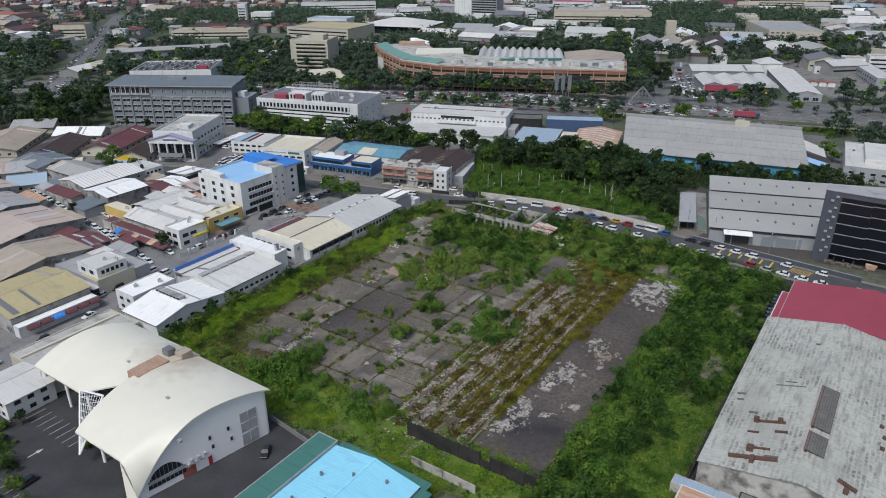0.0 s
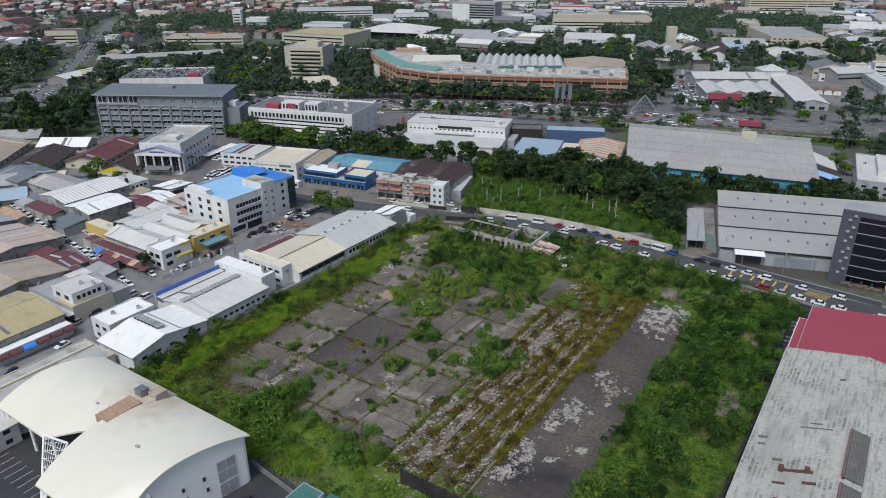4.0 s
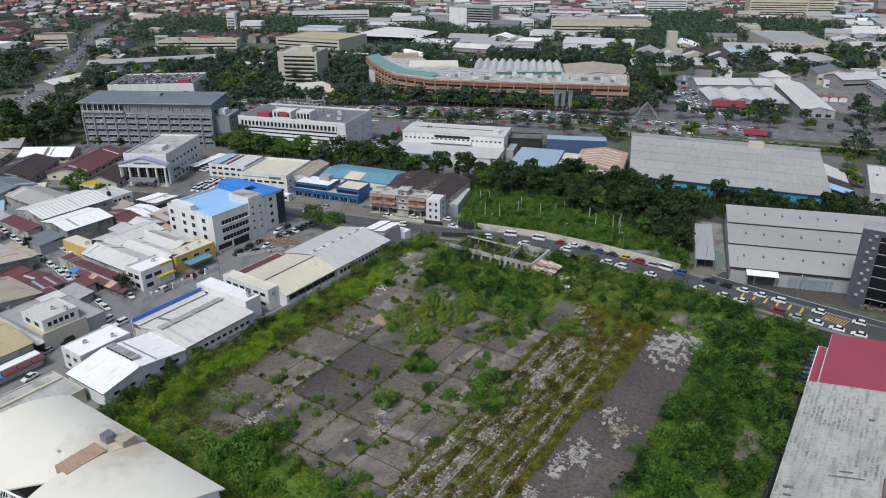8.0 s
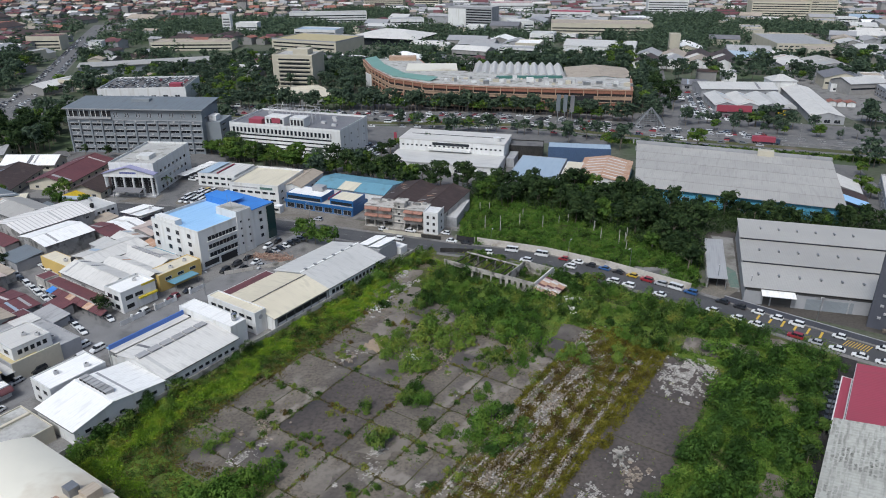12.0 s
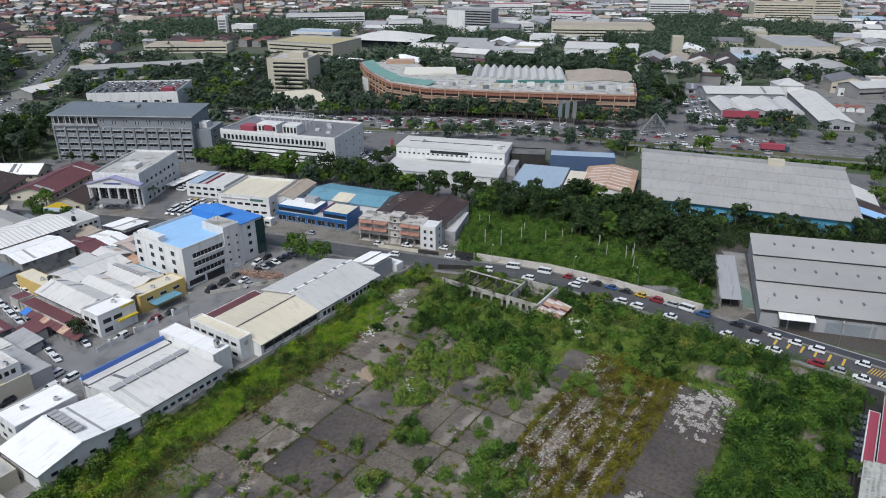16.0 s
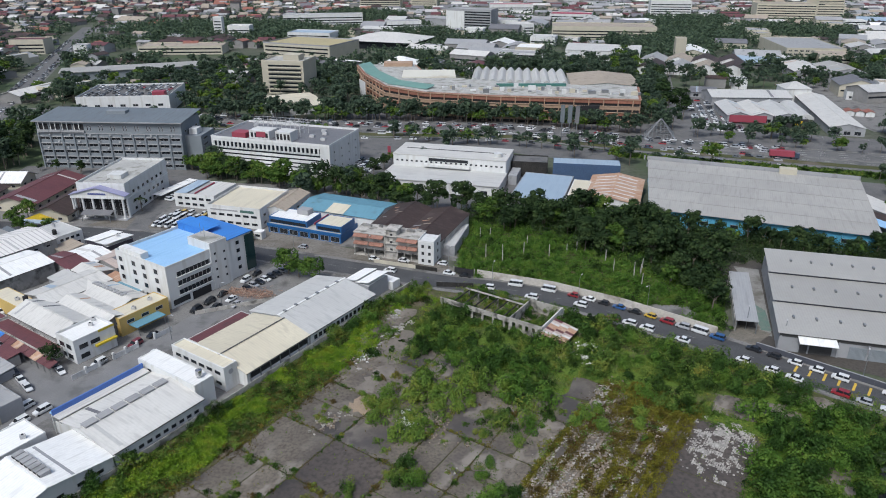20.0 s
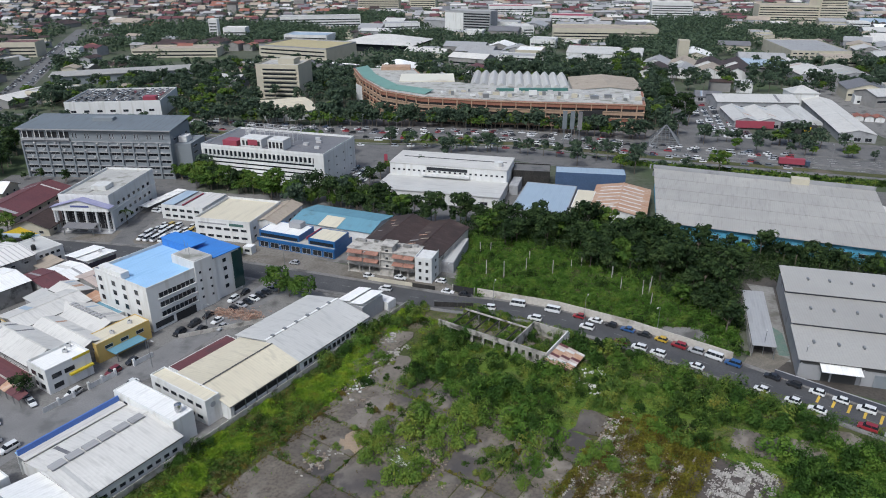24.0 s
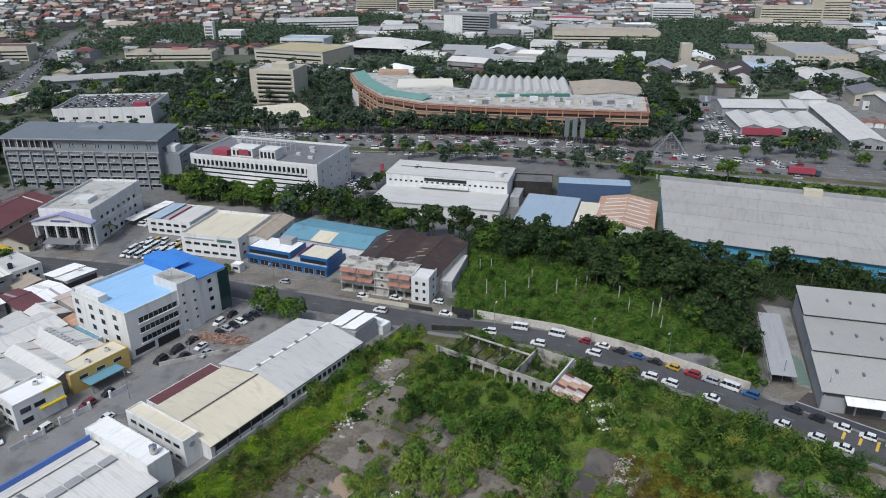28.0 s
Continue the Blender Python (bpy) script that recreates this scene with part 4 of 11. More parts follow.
# bay lines and arrow on the hall's car park
bays = thing("bay_markings", on_grid(-48, 4), "thin white painted parking bay lines", "road marking", kind="structure")
for k in range(14):
    part("line", boxes((10 + 2.5 * k, 10.12 + 2.5 * k, -11, -6.2, 0.045, 0.055)), M_PAINT, bays)
for k in range(9):
    part("line", boxes((2 + 2.5 * k, 2.12 + 2.5 * k, 6.6, 11.2, 0.045, 0.055)), M_PAINT, bays)
part("arrow", outward((lambda b: (poly(b, [(18, 0, 0.045), (18.25, 0, 0.045), (18.25, 2, 0.045), (18.7, 2, 0.045), (18.12, 3.4, 0.045), (17.55, 2, 0.045), (18, 2, 0.045)], (0, 0, 0.01)), b)[1])(bmesh.new())), M_PAINT, bays)
part("arrow", outward((lambda b: (poly(b, [(57.5, 8, 0.045), (57.75, 8, 0.045), (58.2, 11, 0.045), (58.6, 11, 0.045), (58.2, 12.4, 0.045), (57.5, 11, 0.045), (57.9, 11, 0.045)], (0, 0, 0.01)), b)[1])(bmesh.new())), M_PAINT, bays)

# blue and green roofs below the hall
th = grid_shed(-40, -13, 78, 99, 4.6, 1.6, "workshop with a bright pale blue metal roof", roof="cyan", f=0.5, over=0.3)
sheet(th, (10.6, 0.4, 6.34), (20.6, 0.4, 4.84), (20.6, 6, 4.84), (10.6, 6, 6.34), R["skyblueX"], 0.03, "roof_sheet")
for k in range(9):
    part("roof_vent", (lambda b: (tube(b, (4 + (k % 3) * 6, 3 + 2.6 * k, 5.0), (4 + (k % 3) * 6, 3 + 2.6 * k, 6.9 - abs(k % 3 - 1) * 0.7), 0.3), b)[1])(bmesh.new()), M_METAL, th)
th = grid_block(-40, -12, 72.6, 77.9, 5.4, "narrow annex under a dark green metal roof", roof=R["greenY"], parapet=0, wall=M_WALLG)
th = thing("green_canopy", on_grid(-13, 78), "dark green metal awning round the blue-roofed workshop", "awning")
part("awning_roof", boxes((0, 22.5, 0.4, 2.6, 4.0, 4.2), (21.4, 24, -26, 0.4, 4.0, 4.2)), R["greenX"], th)
for k in range(4):
    part("post", boxes((2 + 6 * k, 2.2 + 6 * k, 2.2, 2.4, 0, 4.0)), M_METAL, th)

# ---- the large stained warehouse and the red roof ----
th = thing("old_warehouse", on_grid(23, 141.5), "large old warehouse with a lichen-stained asbestos sheet roof", "warehouse")
W, D, H_, RI = 35.0, 67.5, 5.6, 3.0
walls(th, W, D, H_, M_WALLP, profile_front=[(W, H_), (W / 2, H_ + RI), (0, H_)])
# roof sheets laid course by course
random.seed(4)
course = {}
for side in (0, 1):
    for j in range(6):
        for k in range(23):
            xa, xb = j * 3.0 - 0.3, j * 3.0 + 2.85
            key = "c"
            if key not in course:
                bm = bmesh.new()
                sl = RI / 17.5
                poly(bm, [(0, 0, 0), (3.15, 0, 3.15 * sl), (3.15, 2.98, 3.15 * sl), (0, 2.98, 0)], (0, 0, 0.09))
                me = bpy.data.meshes.new("roof_sheet")
                outward(bm).to_mesh(me)
                bm.free()
                me.materials.append(M_STAINED)
                course[key] = me
            z = H_ + xa * RI / 17.5 + 0.05 * 0 + random.uniform(0, 0.03) + 0.02 * j
            if side == 0:
                m = pose(xa, -0.4 + k * 2.99, z)
            else:
                m = pose(W - xa, -0.4 + k * 2.99 + 2.98, z, 0, 0, 180)
            part("roof_sheet", course[key], None, th, at=m)
sl = RI / 17.5
for sx, x0, x1 in ((0, 14.0, 17.5), (1, 17.5, 20.8)):
    za, zb = H_ + min(x0, W - x0) * sl + 0.32, H_ + min(x1, W - x1) * sl + 0.32
    for k in range(9):
        sheet(th, (x0, -0.4 + k * 7.6, za), (x1, -0.4 + k * 7.6, zb), (x1, 7.1 + k * 7.6, zb), (x0, 7.1 + k * 7.6, za), M_STAINED, 0.06, "ridge_sheet")
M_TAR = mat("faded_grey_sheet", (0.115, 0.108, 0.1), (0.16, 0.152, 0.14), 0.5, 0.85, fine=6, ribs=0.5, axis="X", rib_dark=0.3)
M_RUSTY = mat("rusted_iron", (0.085, 0.045, 0.036), (0.14, 0.075, 0.055), 0.8, 0.9, fine=6)
for y0, y1 in ((9.6, 16.2), (18.2, 34.6)):
    part("ridge_vent", boxes((16.9, 17.3, y0, y1, 8.5, 9.6)), M_RUSTY, th, "rusty brown ridge ventilator")
    part("ridge_vent_roof", outward((lambda b: (poly(b, [(16.7, y0, 9.6), (20.4, y0, 8.9), (20.4, y1, 8.9), (16.7, y1, 9.6)], (0, 0, 0.08)), b)[1])(bmesh.new())), M_TAR, th)
part("ridge_vent_edge", boxes((16.35, 16.7, 8.6, 36, 8.7, 9.0)), plain("faded_pink_flashing", (0.5, 0.4, 0.37), 0.8), th)


def iron(x, y, w, d, h=0.6, turn=0.0, m=None):
    """Rusted ducts and hoods lying on the old roof."""
    zz = H_ + min(x, W - x) * sl + 0.1
    part("roof_vent", boxes((0, w, 0, d, 0, h)), m or M_RUSTY, th, at=pose(x, y, zz, 0, -math.degrees(math.atan(sl)) if x < W / 2 else math.degrees(math.atan(sl)), turn))


for x, y, w, d, h, t in ((4.7, 3.0, 8.8, 0.8, 0.5, 11), (7.3, 6.2, 1.2, 1.5, 0.9, 0), (8.5, 2.6, 0.8, 1.6, 1.0, 0), (6.6, 16.6, 0.9, 1.1, 1.1, 0), (7.2, 16.9, 5.4, 0.4, 0.5, 12), (10.9, 17.9, 0.9, 1.1, 0.9, 0), (11.0, 14.3, 2.4, 0.5, 0.4, 12), (8.4, 7.4, 3.0, 0.35, 0.4, 10), (6.2, 12.6, 2.2, 0.4, 0.3, 10), (23.2, 5.6, 3.5, 0.8, 0.5, -16), (24.5, 3.0, 0.8, 1.2, 0.9, 0), (28.6, 29.2, 0.8, 0.8, 0.5, 0), (29.4, 25.6, 0.8, 0.8, 0.5, 0), (29.2, 21.5, 0.8, 0.8, 0.5, 0)):
    iron(x, y, w, d, h, t)
for x, y, w, d in ((5.0, 19.7, 1.8, 0.7), (1.2, 26.5, 1.8, 0.7), (1.6, 24.2, 1.4, 0.5), (10.6, 5.6, 2.6, 0.5), (8.0, 33, 6.0, 0.35), (9.6, 35, 2.4, 0.4), (13.0, 55, 2.6, 0.8), (15.0, 58, 1.2, 1.0)):
    iron(x, y, w, d, 0.12, 10, M_TAR)
th = grid_shed(92, 119, 144, 184, 5.2, 2.6, "workshop under a large crimson metal roof with a white verge", roof="red", f=0.5, over=0.5)
part("verge", boxes((-0.62, -0.5, -0.5, 27.5, 4.8, 5.3)), M_FRAME, th)
th = grid_block(93, 116, 141, 143.4, 2.6, "maroon awning beside the crimson roof", roof=R["redX"], parapet=0, name="awning", category="awning")
th = grid_block(-12, 18, 140, 147, 2.6, "low rusty sheet roof behind a fence", roof=R["rustY"], parapet=0, name="shelter", category="shelter")
th = grid_block(17.6, 20.4, 138, 172, 2.5, "low blue metal roof along the foot of the old warehouse", roof=R["steelblueX"], parapet=0, name="lean_to", category="shed", wall=M_WALLP)
th = grid_block(20.6, 22.8, 150, 176, 2.2, "dark rusty lean-to under the warehouse gable", roof=R["darkgreyX"], parapet=0, name="lean_to", category="shed", wall=M_BLACKW)

# ---- the estate across the side street ----
th = grid_block(3, 20.5, -62, -33, 4.2, "corner workshop with a weathered grey roof", roof=R["greyX"], parapet=0.2, wall=M_WALLG)
part("canopy", boxes((-0.5, 29.5, -2.4, 0, 3.0, 3.15)), R["lightgreyX"], th)
sheet(th, (0.3, 9.5, 4.3), (4.6, 9.5, 4.45), (4.6, 17.2, 4.45), (0.3, 17.2, 4.3), R["maroonX"], 0.05, "roof_sheet")
sheet(th, (4.8, 10.5, 4.5), (10.5, 10.5, 4.4), (10.5, 17.2, 4.4), (4.8, 17.2, 4.5), R["offwhiteX"], 0.05, "roof_sheet")
sheet(th, (18.5, 0.4, 4.24), (28.6, 0.4, 4.24), (28.6, 7, 4.3), (18.5, 7, 4.3), R["mustardX"], 0.05, "roof_sheet")
part("chimney", (lambda b: (tube(b, (1.5, 5, 4), (1.5, 5, 6.4), 0.5, 0.5, 10), b)[1])(bmesh.new()), M_METAL, th)
part("side_wall", boxes((29.0, 29.3, -0.4, 12, 0, 5.4)), M_WALLC, th)
th2 = grid_block(4.5, 14.5, -46.5, -35.5, 7.6, "white upper office box above the corner workshop", roof=R["offwhiteX"], parapet=0.3, name="office_block")
windows(th2, 11, 10, "front", 2, (5.2,), 2.4, 1.4)
windows(th2, 11, 10, "right", 5, (5.4,), 1.2, 1.4)
th = grid_shed(-24, -1, -56, -31, 5.4, 1.8, "workshop under a mustard metal roof", roof="mustard", along="y", f=0.5, worn=True, wall=M_SHADEGRIME)
windows(th, 25, 23, "right", 5, (1.0,), 2.6, 1.8, pane_mat=M_DARK)
th = grid_block(-24, -1, -30.6, -27.6, 3.4, "white street canopy with maroon awnings below", roof=R["whiteX"], parapet=0, name="street_canopy", category="canopy")
for k in range(6):
    a = thing("awning", on_grid(-22 + 3.6 * k, -27.4, 2.2), "curved maroon fabric awning over a shop door", "awning", "shop awnings")
    bm = bmesh.new()
    pts = [(1.6 * math.sin(t * math.pi / 12), 0, 1.0 * math.cos(t * math.pi / 12)) for t in range(7)]
    poly(bm, pts + [(0, 0, 0)], (0, 3.1, 0))
    part("cover", outward(bm), R["maroonX"] if k != 2 else R["blueX"], a)
grid_shed(-14, 16, -78, -58, 5.2, 2.2, "old workshop with a long tan rusty roof", roof="tan", along="x", f=0.5, worn=True, wall=M_SHADEGRIME)
grid_shed(17, 25, -78, -62, 3.8, 0.8, "small workshop with a maroon roof", roof="maroon", along="y", worn=True, wall=M_SHADEGRIME)
grid_shed(0, 28, -113, -87, 5.2, 1.8, "workshop with a faded pinkish metal roof", roof="pink", along="x", worn=True, wall=M_SHADEGRIME)
grid_shed(-40, -16, -82, -60, 5, 1.8, "workshop with a dull tan roof", roof="tan", along="x", worn=True, wall=M_SHADEGRIME)
grid_shed(-20, -2, -112, -88, 5, 1.6, "workshop with a dull grey roof", roof="warmgrey", along="x", worn=True, wall=M_SHADEGRIME)
th = grid_block(39, 50.6, -50.4, -42, 6.4, "white two-storey shop with a yellow fascia", roof=R["whiteX"], parapet=0.7)
windows(th, 8.4, 11.6, "right", 1, (1.0, 3.8), 2.6, 1.5, margin=0.4, end=7)
windows(th, 8.4, 11.6, "right", 1, (3.8,), 2.8, 1.4, margin=7)
windows(th, 8.4, 11.6, "front", 2, (0.9, 3.8), 2.4, 1.6)
M_YPANEL = plain("yellow_panel", (0.66, 0.52, 0.04))
part("fascia", boxes((8.4, 9.3, 5.4, 11.6, 2.9, 3.4)), M_YPANEL, th)
part("roof_edge", boxes((8.4, 8.5, 7, 11.6, 6.4, 7.1)), M_YPANEL, th)
th = grid_shed(39.2, 50, -75, -51, 5.4, 1.9, "workshop with a pale metal roof and stepped ridge", roof="offwhite", along="x", f=0.5, worn=True, wall=M_SHADEGRIME)
windows(th, 24, 10.8, "front", 10, (2.6,), 1.5, 1.1)
grid_block(34.4, 39, -76, -48, 3.6, "maroon-roofed lean-to shops along the street", roof=R["maroonY"], parapet=0, wall=M_WALLP)
grid_block(34.2, 39, -81.5, -76.2, 4.2, "maroon-roofed shop at the row end", roof=R["maroonX"], parapet=0, wall=M_WALLP)
for k in range(9):
    a = thing("awning", on_grid(32, -72 + 3.3 * k, 2.3), "faded blue awning of a street stall" if k == 0 else "faded rust-red awning of a street stall", "awning", "stall awnings")
    bm = bmesh.new()
    poly(bm, [(0, 0, 0), (3.1, 0, 0), (3.1, 2.5, 0.8), (0, 2.5, 0.8)], (0, 0, 0.07))
    part("cover", outward(bm), R["blueX"] if k == 0 else R["maroonX"] if k % 3 else R["rustX"], a)
    for px in (0.1, 2.9):
        part("post", boxes((px, px + 0.08, 0.1, 0.18, -2.3, 0)), M_METAL, a)
grid_block(42.6, 48, -93.5, -77, 5, "small workshop with mustard walls and a cream roof", roof=R["beigeX"], wall=M_WALLY, parapet=0)
grid_shed(48, 68, -83, -70.4, 5.6, 1.2, "long workshop with an off-white roof", roof="offwhite", along="y", worn=True, wall=M_SHADEGRIME)
grid_shed(50.4, 57.6, -70, -46.8, 5.2, 1.2, "workshop with a cream sheet roof", roof="offwhite", along="x", worn=True, wall=M_SHADEGRIME)
th = grid_shed(57.8, 68, -74, -52, 5, 1.4, "workshop with a pale ridged roof and dark ridge vents", roof="offwhite", along="x", worn=True, wall=M_SHADEGRIME)
vents(th, 3, 19, 4.4, 5.8, 6.3, 9, "x")
th = grid_block(54, 70, -51.6, -45, 5.6, "mustard-yellow two-storey workshop office", wall=M_WALLY, roof=R["beigeX"], parapet=0.15)
windows(th, 6.6, 16, "right", 3, (3.2,), 2.4, 1.1)
windows(th, 6.6, 16, "front", 2, (3.2,), 1.6, 1.1)
part("porch_roof", boxes((6.7, 10.5, 2.5, 12, 2.8, 2.95)), R["tealX"], th)
for y in (3, 11.4):
    part("post", boxes((10.2, 10.4, y, y + 0.2, 0, 2.8)), M_METAL, th)
grid_shed(47.0, 65, -115, -98, 5.8, 1.4, "workshop with a bright white roof", roof="white", along="y", worn=True, wall=M_SHADEGRIME)
th = grid_shed(48.0, 76, -135, -115.6, 6.4, 1.6, "workshop with a pale grey striped metal roof", roof="striped", along="y", worn=True, wall=M_SHADEGRIME)
windows(th, 19.4, 28, "right", 6, (4.2,), 1.6, 0.9)
grid_shed(66.4, 73.6, -108, -92, 4, 1, "low workshop with a maroon roof", roof="maroon", along="y", worn=True, wall=M_SHADEGRIME)
grid_shed(74.3, 82, -106, -90, 4, 1, "low workshop with a white roof", roof="white", along="y", worn=True, wall=M_SHADEGRIME)
th = grid_block(83, 93, -109, -96, 5, "dark-walled shop with a white butterfly roof", wall=plain("charcoal_wall", (0.05, 0.045, 0.06), 0.8), roof=R["whiteX"], parapet=0)
sheet(th, (-0.4, -0.4, 5.0), (6.6, -0.4, 5.8), (6.6, 10.4, 5.8), (-0.4, 10.4, 5.0), R["whiteX"])
sheet(th, (6.6, -0.4, 5.4), (13.4, -0.4, 6.2), (13.4, 10.4, 6.2), (6.6, 10.4, 5.4), R["whiteX"])
th = grid_block(77, 87, -133, -118, 5.4, "pale grey shop building with two flat roofs", roof=R["lightgreyX"], parapet=0.3)
windows(th, 15, 10, "right", 4, (1, 3.4), 1.4, 1.1)
windows(th, 15, 10, "front", 5, (3.4,), 1.4, 1.1)
grid_shed(66.5, 74, -90, -79, 4.4, 1.0, "low workshop with a cream roof", roof="offwhite", along="x", worn=True, wall=M_SHADEGRIME)
grid_shed(76, 93, -94, -80, 4, 1.0, "low workshop with a rust and pink roof", roof="pink", along="y", worn=True, wall=M_SHADEGRIME)
grid_shed(56, 71, -160, -135, 5, 1.8, "workshop with a long pale grey roof", roof="warmgrey", along="x", worn=True, wall=M_SHADEGRIME)
grid_shed(53, 72, -186, -163, 5, 1.8, "workshop with a dull blue-grey roof", roof="slate", along="x", worn=True, wall=M_SHADEGRIME)
grid_shed(8, 30, -142, -118, 5, 1.8, "workshop with a grey roof", roof="grey", along="x", worn=True, wall=M_SHADEGRIME)
grid_shed(12, 36, -172, -146, 5, 1.8, "workshop with a pale pink roof", roof="pink", along="x", worn=True, wall=M_SHADEGRIME)
th = block("shophouse", at(-181, 304, 22), 14, 13, 5.2, "small cream shophouse with a pale roof", wall=M_WALLC, roof=R["beigeX"], parapet=0)
windows(th, 14, 13, "front", 3, (0.9, 3.2), 1.4, 1.2)
windows(th, 14, 13, "right", 3, (0.9, 3.2), 1.4, 1.2)
# white front wall with gate pillars before the two-storey shop
wl = tagged(thing("yard_wall", on_grid(34, -36.4), "white rendered front wall with gate pillars", "wall"), kind="structure")
for y0, y1 in ((0, 3.6), (4.0, 7.4), (11.8, 15.0), (15.4, 18.6), (24.5, 30.0)):
    part("panel", boxes((0, 0.2, y0, y1, 0, 1.3)), M_WALL, wl)
    part("coping", boxes((-0.06, 0.26, y0, y1, 1.3, 1.4)), M_WALLG, wl)
for y in (3.6, 7.4, 11.4, 15.0, 18.6, 24.1):
    part("pillar", boxes((-0.2, 0.4, y, y + 0.55, 0, 2.1)), M_WALL, wl)
part("gate", boxes(*[(0.05, 0.12, 8.1 + 0.3 * k, 8.16 + 0.3 * k, 0.1, 1.6) for k in range(11)], (0.04, 0.13, 8.0, 11.3, 0.2, 0.28), (0.04, 0.13, 8.0, 11.3, 1.5, 1.58)), M_GUTTER, wl)
# lean-tos, sheds and canopies crowding between the workshops
random.seed(61)
for u0, u1, v0, v1, h, key, wm in ((26, 31, -62, -55, 3.2, "maroon", M_WALLP), (21, 27, -60, -50, 2.8, "grey", M_WALLG), (68.5, 74, -78, -72, 3.4, "rust", M_WALLP), (60, 66, -93, -84, 3.6, "lightgrey", M_WALLG),
                                   (41.5, 46.4, -135, -115.6, 4.0, "maroon", M_WALLP), (36.4, 45.4, -108, -97.6, 4.2, "slate", M_WALLG), (75, 82, -117.5, -110, 3.0, "tan", M_WALLP), (84, 93, -94, -88, 3.2, "grey", M_WALLC),
                                   (86, 93, -86, -80, 3.0, "maroon", M_WALLP), (45, 52, -145, -135, 3.6, "slate", M_WALLG), (42, 46.6, -145, -137, 3.2, "grey", M_WALLP), (72.5, 75.5, -150, -140, 3.0, "slate", M_WALLG),
                                   (-1, 3, -54, -46, 2.8, "lightgrey", M_WALLG), (29, 33, -110, -92, 3.2, "tan", M_WALLP), (17, 24, -88, -80, 3.4, "maroon", M_WALLP), (31, 36, -140, -124, 3.4, "rust", M_WALLP)):
    th = grid_block(u0, u1, v0, v1, h - 0.5, "small lean-to with a worn %s sheet roof" % {"maroon": "maroon", "rust": "rusty", "tan": "tan", "grey": "grey", "lightgrey": "pale grey", "slate": "dark slate", "steelblue": "pale blue"}[key], wall=wm, parapet=0, name="lean_to", category="shed")
    sheet(th, (-0.4, -0.4, h - 0.3), (v1 - v0 + 0.4, -0.4, h - 0.5), (v1 - v0 + 0.4, u1 - u0 + 0.4, h + 0.3), (-0.4, u1 - u0 + 0.4, h + 0.5), R[key + "X"])
_unit, _tankb = None, None
for u, v, z in ((47, -47, 6.5), (49, -49, 6.5), (10, -40, 7.7), (12, -37, 7.7), (6, -58, 4.3), (16, -38, 4.3), (45, -82, 5.1), (60, -47, 5.7), (66, -48, 5.7), (80, -124, 5.5), (83, -130, 5.5), (90, -100, 6.0), (6, -18, 6.1), (12, -15, 6.1)):
    ob = thing("air_conditioner", on_grid(u, v, z, random.uniform(0, 90)), "pale rooftop air conditioning unit", "air conditioner", "rooftop air conditioners")
    part("casing", boxes((-0.55, 0.55, -0.35, 0.35, 0, 0.9)), M_FRAME, ob)
    part("fan_grille", (lambda b: (tube(b, (0, 0, 0.9), (0, 0, 0.98), 0.28, 0.28, 10), b)[1])(bmesh.new()), M_DARK, ob)
for u, v, z in ((71.5, -74, 0.06), (70.4, -75.6, 0.06), (8, -60, 4.25), (46, -79, 5.05), (79, -122, 5.45)):
    ob = thing("water_tank", on_grid(u, v, z), "black plastic cylindrical water tank", "water tank", "water tanks")
    part("drum", (lambda b: (tube(b, (0, 0, 0), (0, 0, 1.7), 0.75, 0.75, 12), tube(b, (0, 0, 1.7), (0, 0, 2.0), 0.75, 0.2, 12), b)[2])(bmesh.new()), M_DARK, ob)

# ---- white office block with blue roofs ----
th = thing("office_building", on_grid(72, -72), "white four-storey office block with bright blue roofs", "office building")
walls(th, 25, 24, 13.4, M_WALL)
part("roof", boxes((0.3, 24.7, 0.3, 23.7, 13.0, 13.3)), R["skyblueX"], th)
part("parapet", boxes((0, 25, 0, 0.3, 13.4, 14.2), (24.7, 25, 0.3, 24, 13.4, 14.2), (0, 0.3, 0.3, 24, 13.4, 14.2)), M_WALL, th)
part("roof_house", boxes((2, 13, 0.4, 3.0, 13.4, 15.4)), M_WALL, th)
for z in (1.2, 4.4, 7.6, 10.6):
    for s in (2.4, 9, 14, 20):
        window(th, face_pose("front", 25, 24, s, z), 1.9, 1.7)
for z in (3.6, 6.6, 9.6):
    part("ribbon_window", boxes((24.96, 25.08, 3.5, 15.8, z, z + 1.5)), M_GLASS, th)
    for k in range(9):
        part("mullion", boxes((25.0, 25.14, 3.5 + 1.5 * k, 3.6 + 1.5 * k, z, z + 1.5)), M_FRAME, th)
    part("ledge", boxes((25.0, 25.5, 3.2, 16.1, z - 0.25, z - 0.02)), M_WALL, th)
part("garage_door", boxes((24.98, 25.12, 8, 15, 0, 2.6)), M_DARK, th)
part("window_wall", boxes((24.98, 25.08, 1, 7, 0.8, 2.6)), M_GLASS, th)
part("stair_tower", boxes((14.6, 25.25, 16.4, 23.0, 0, 16.0)), M_WALL, th)
part("tower_roof", boxes((15.0, 24.8, 16.8, 22.6, 16.0, 16.15)), M_CONCROOF, th)
for s, zs in ((18.0, (3.4, 6.2, 9.0, 11.6)), (21.6, (3.0, 5.6, 8.4, 11.2))):
    for z in zs:
        window(th, pose(25.26, s, z, 0, 0, 90), 0.9, 0.9)
part("rear_block", boxes((0, 24.2, 24.02, 34, 0, 14.2)), M_WALL, th)
part("rear_roof", boxes((-0.4, 24.6, 24.0, 34.4, 14.2, 14.45)), R["blueX"], th)
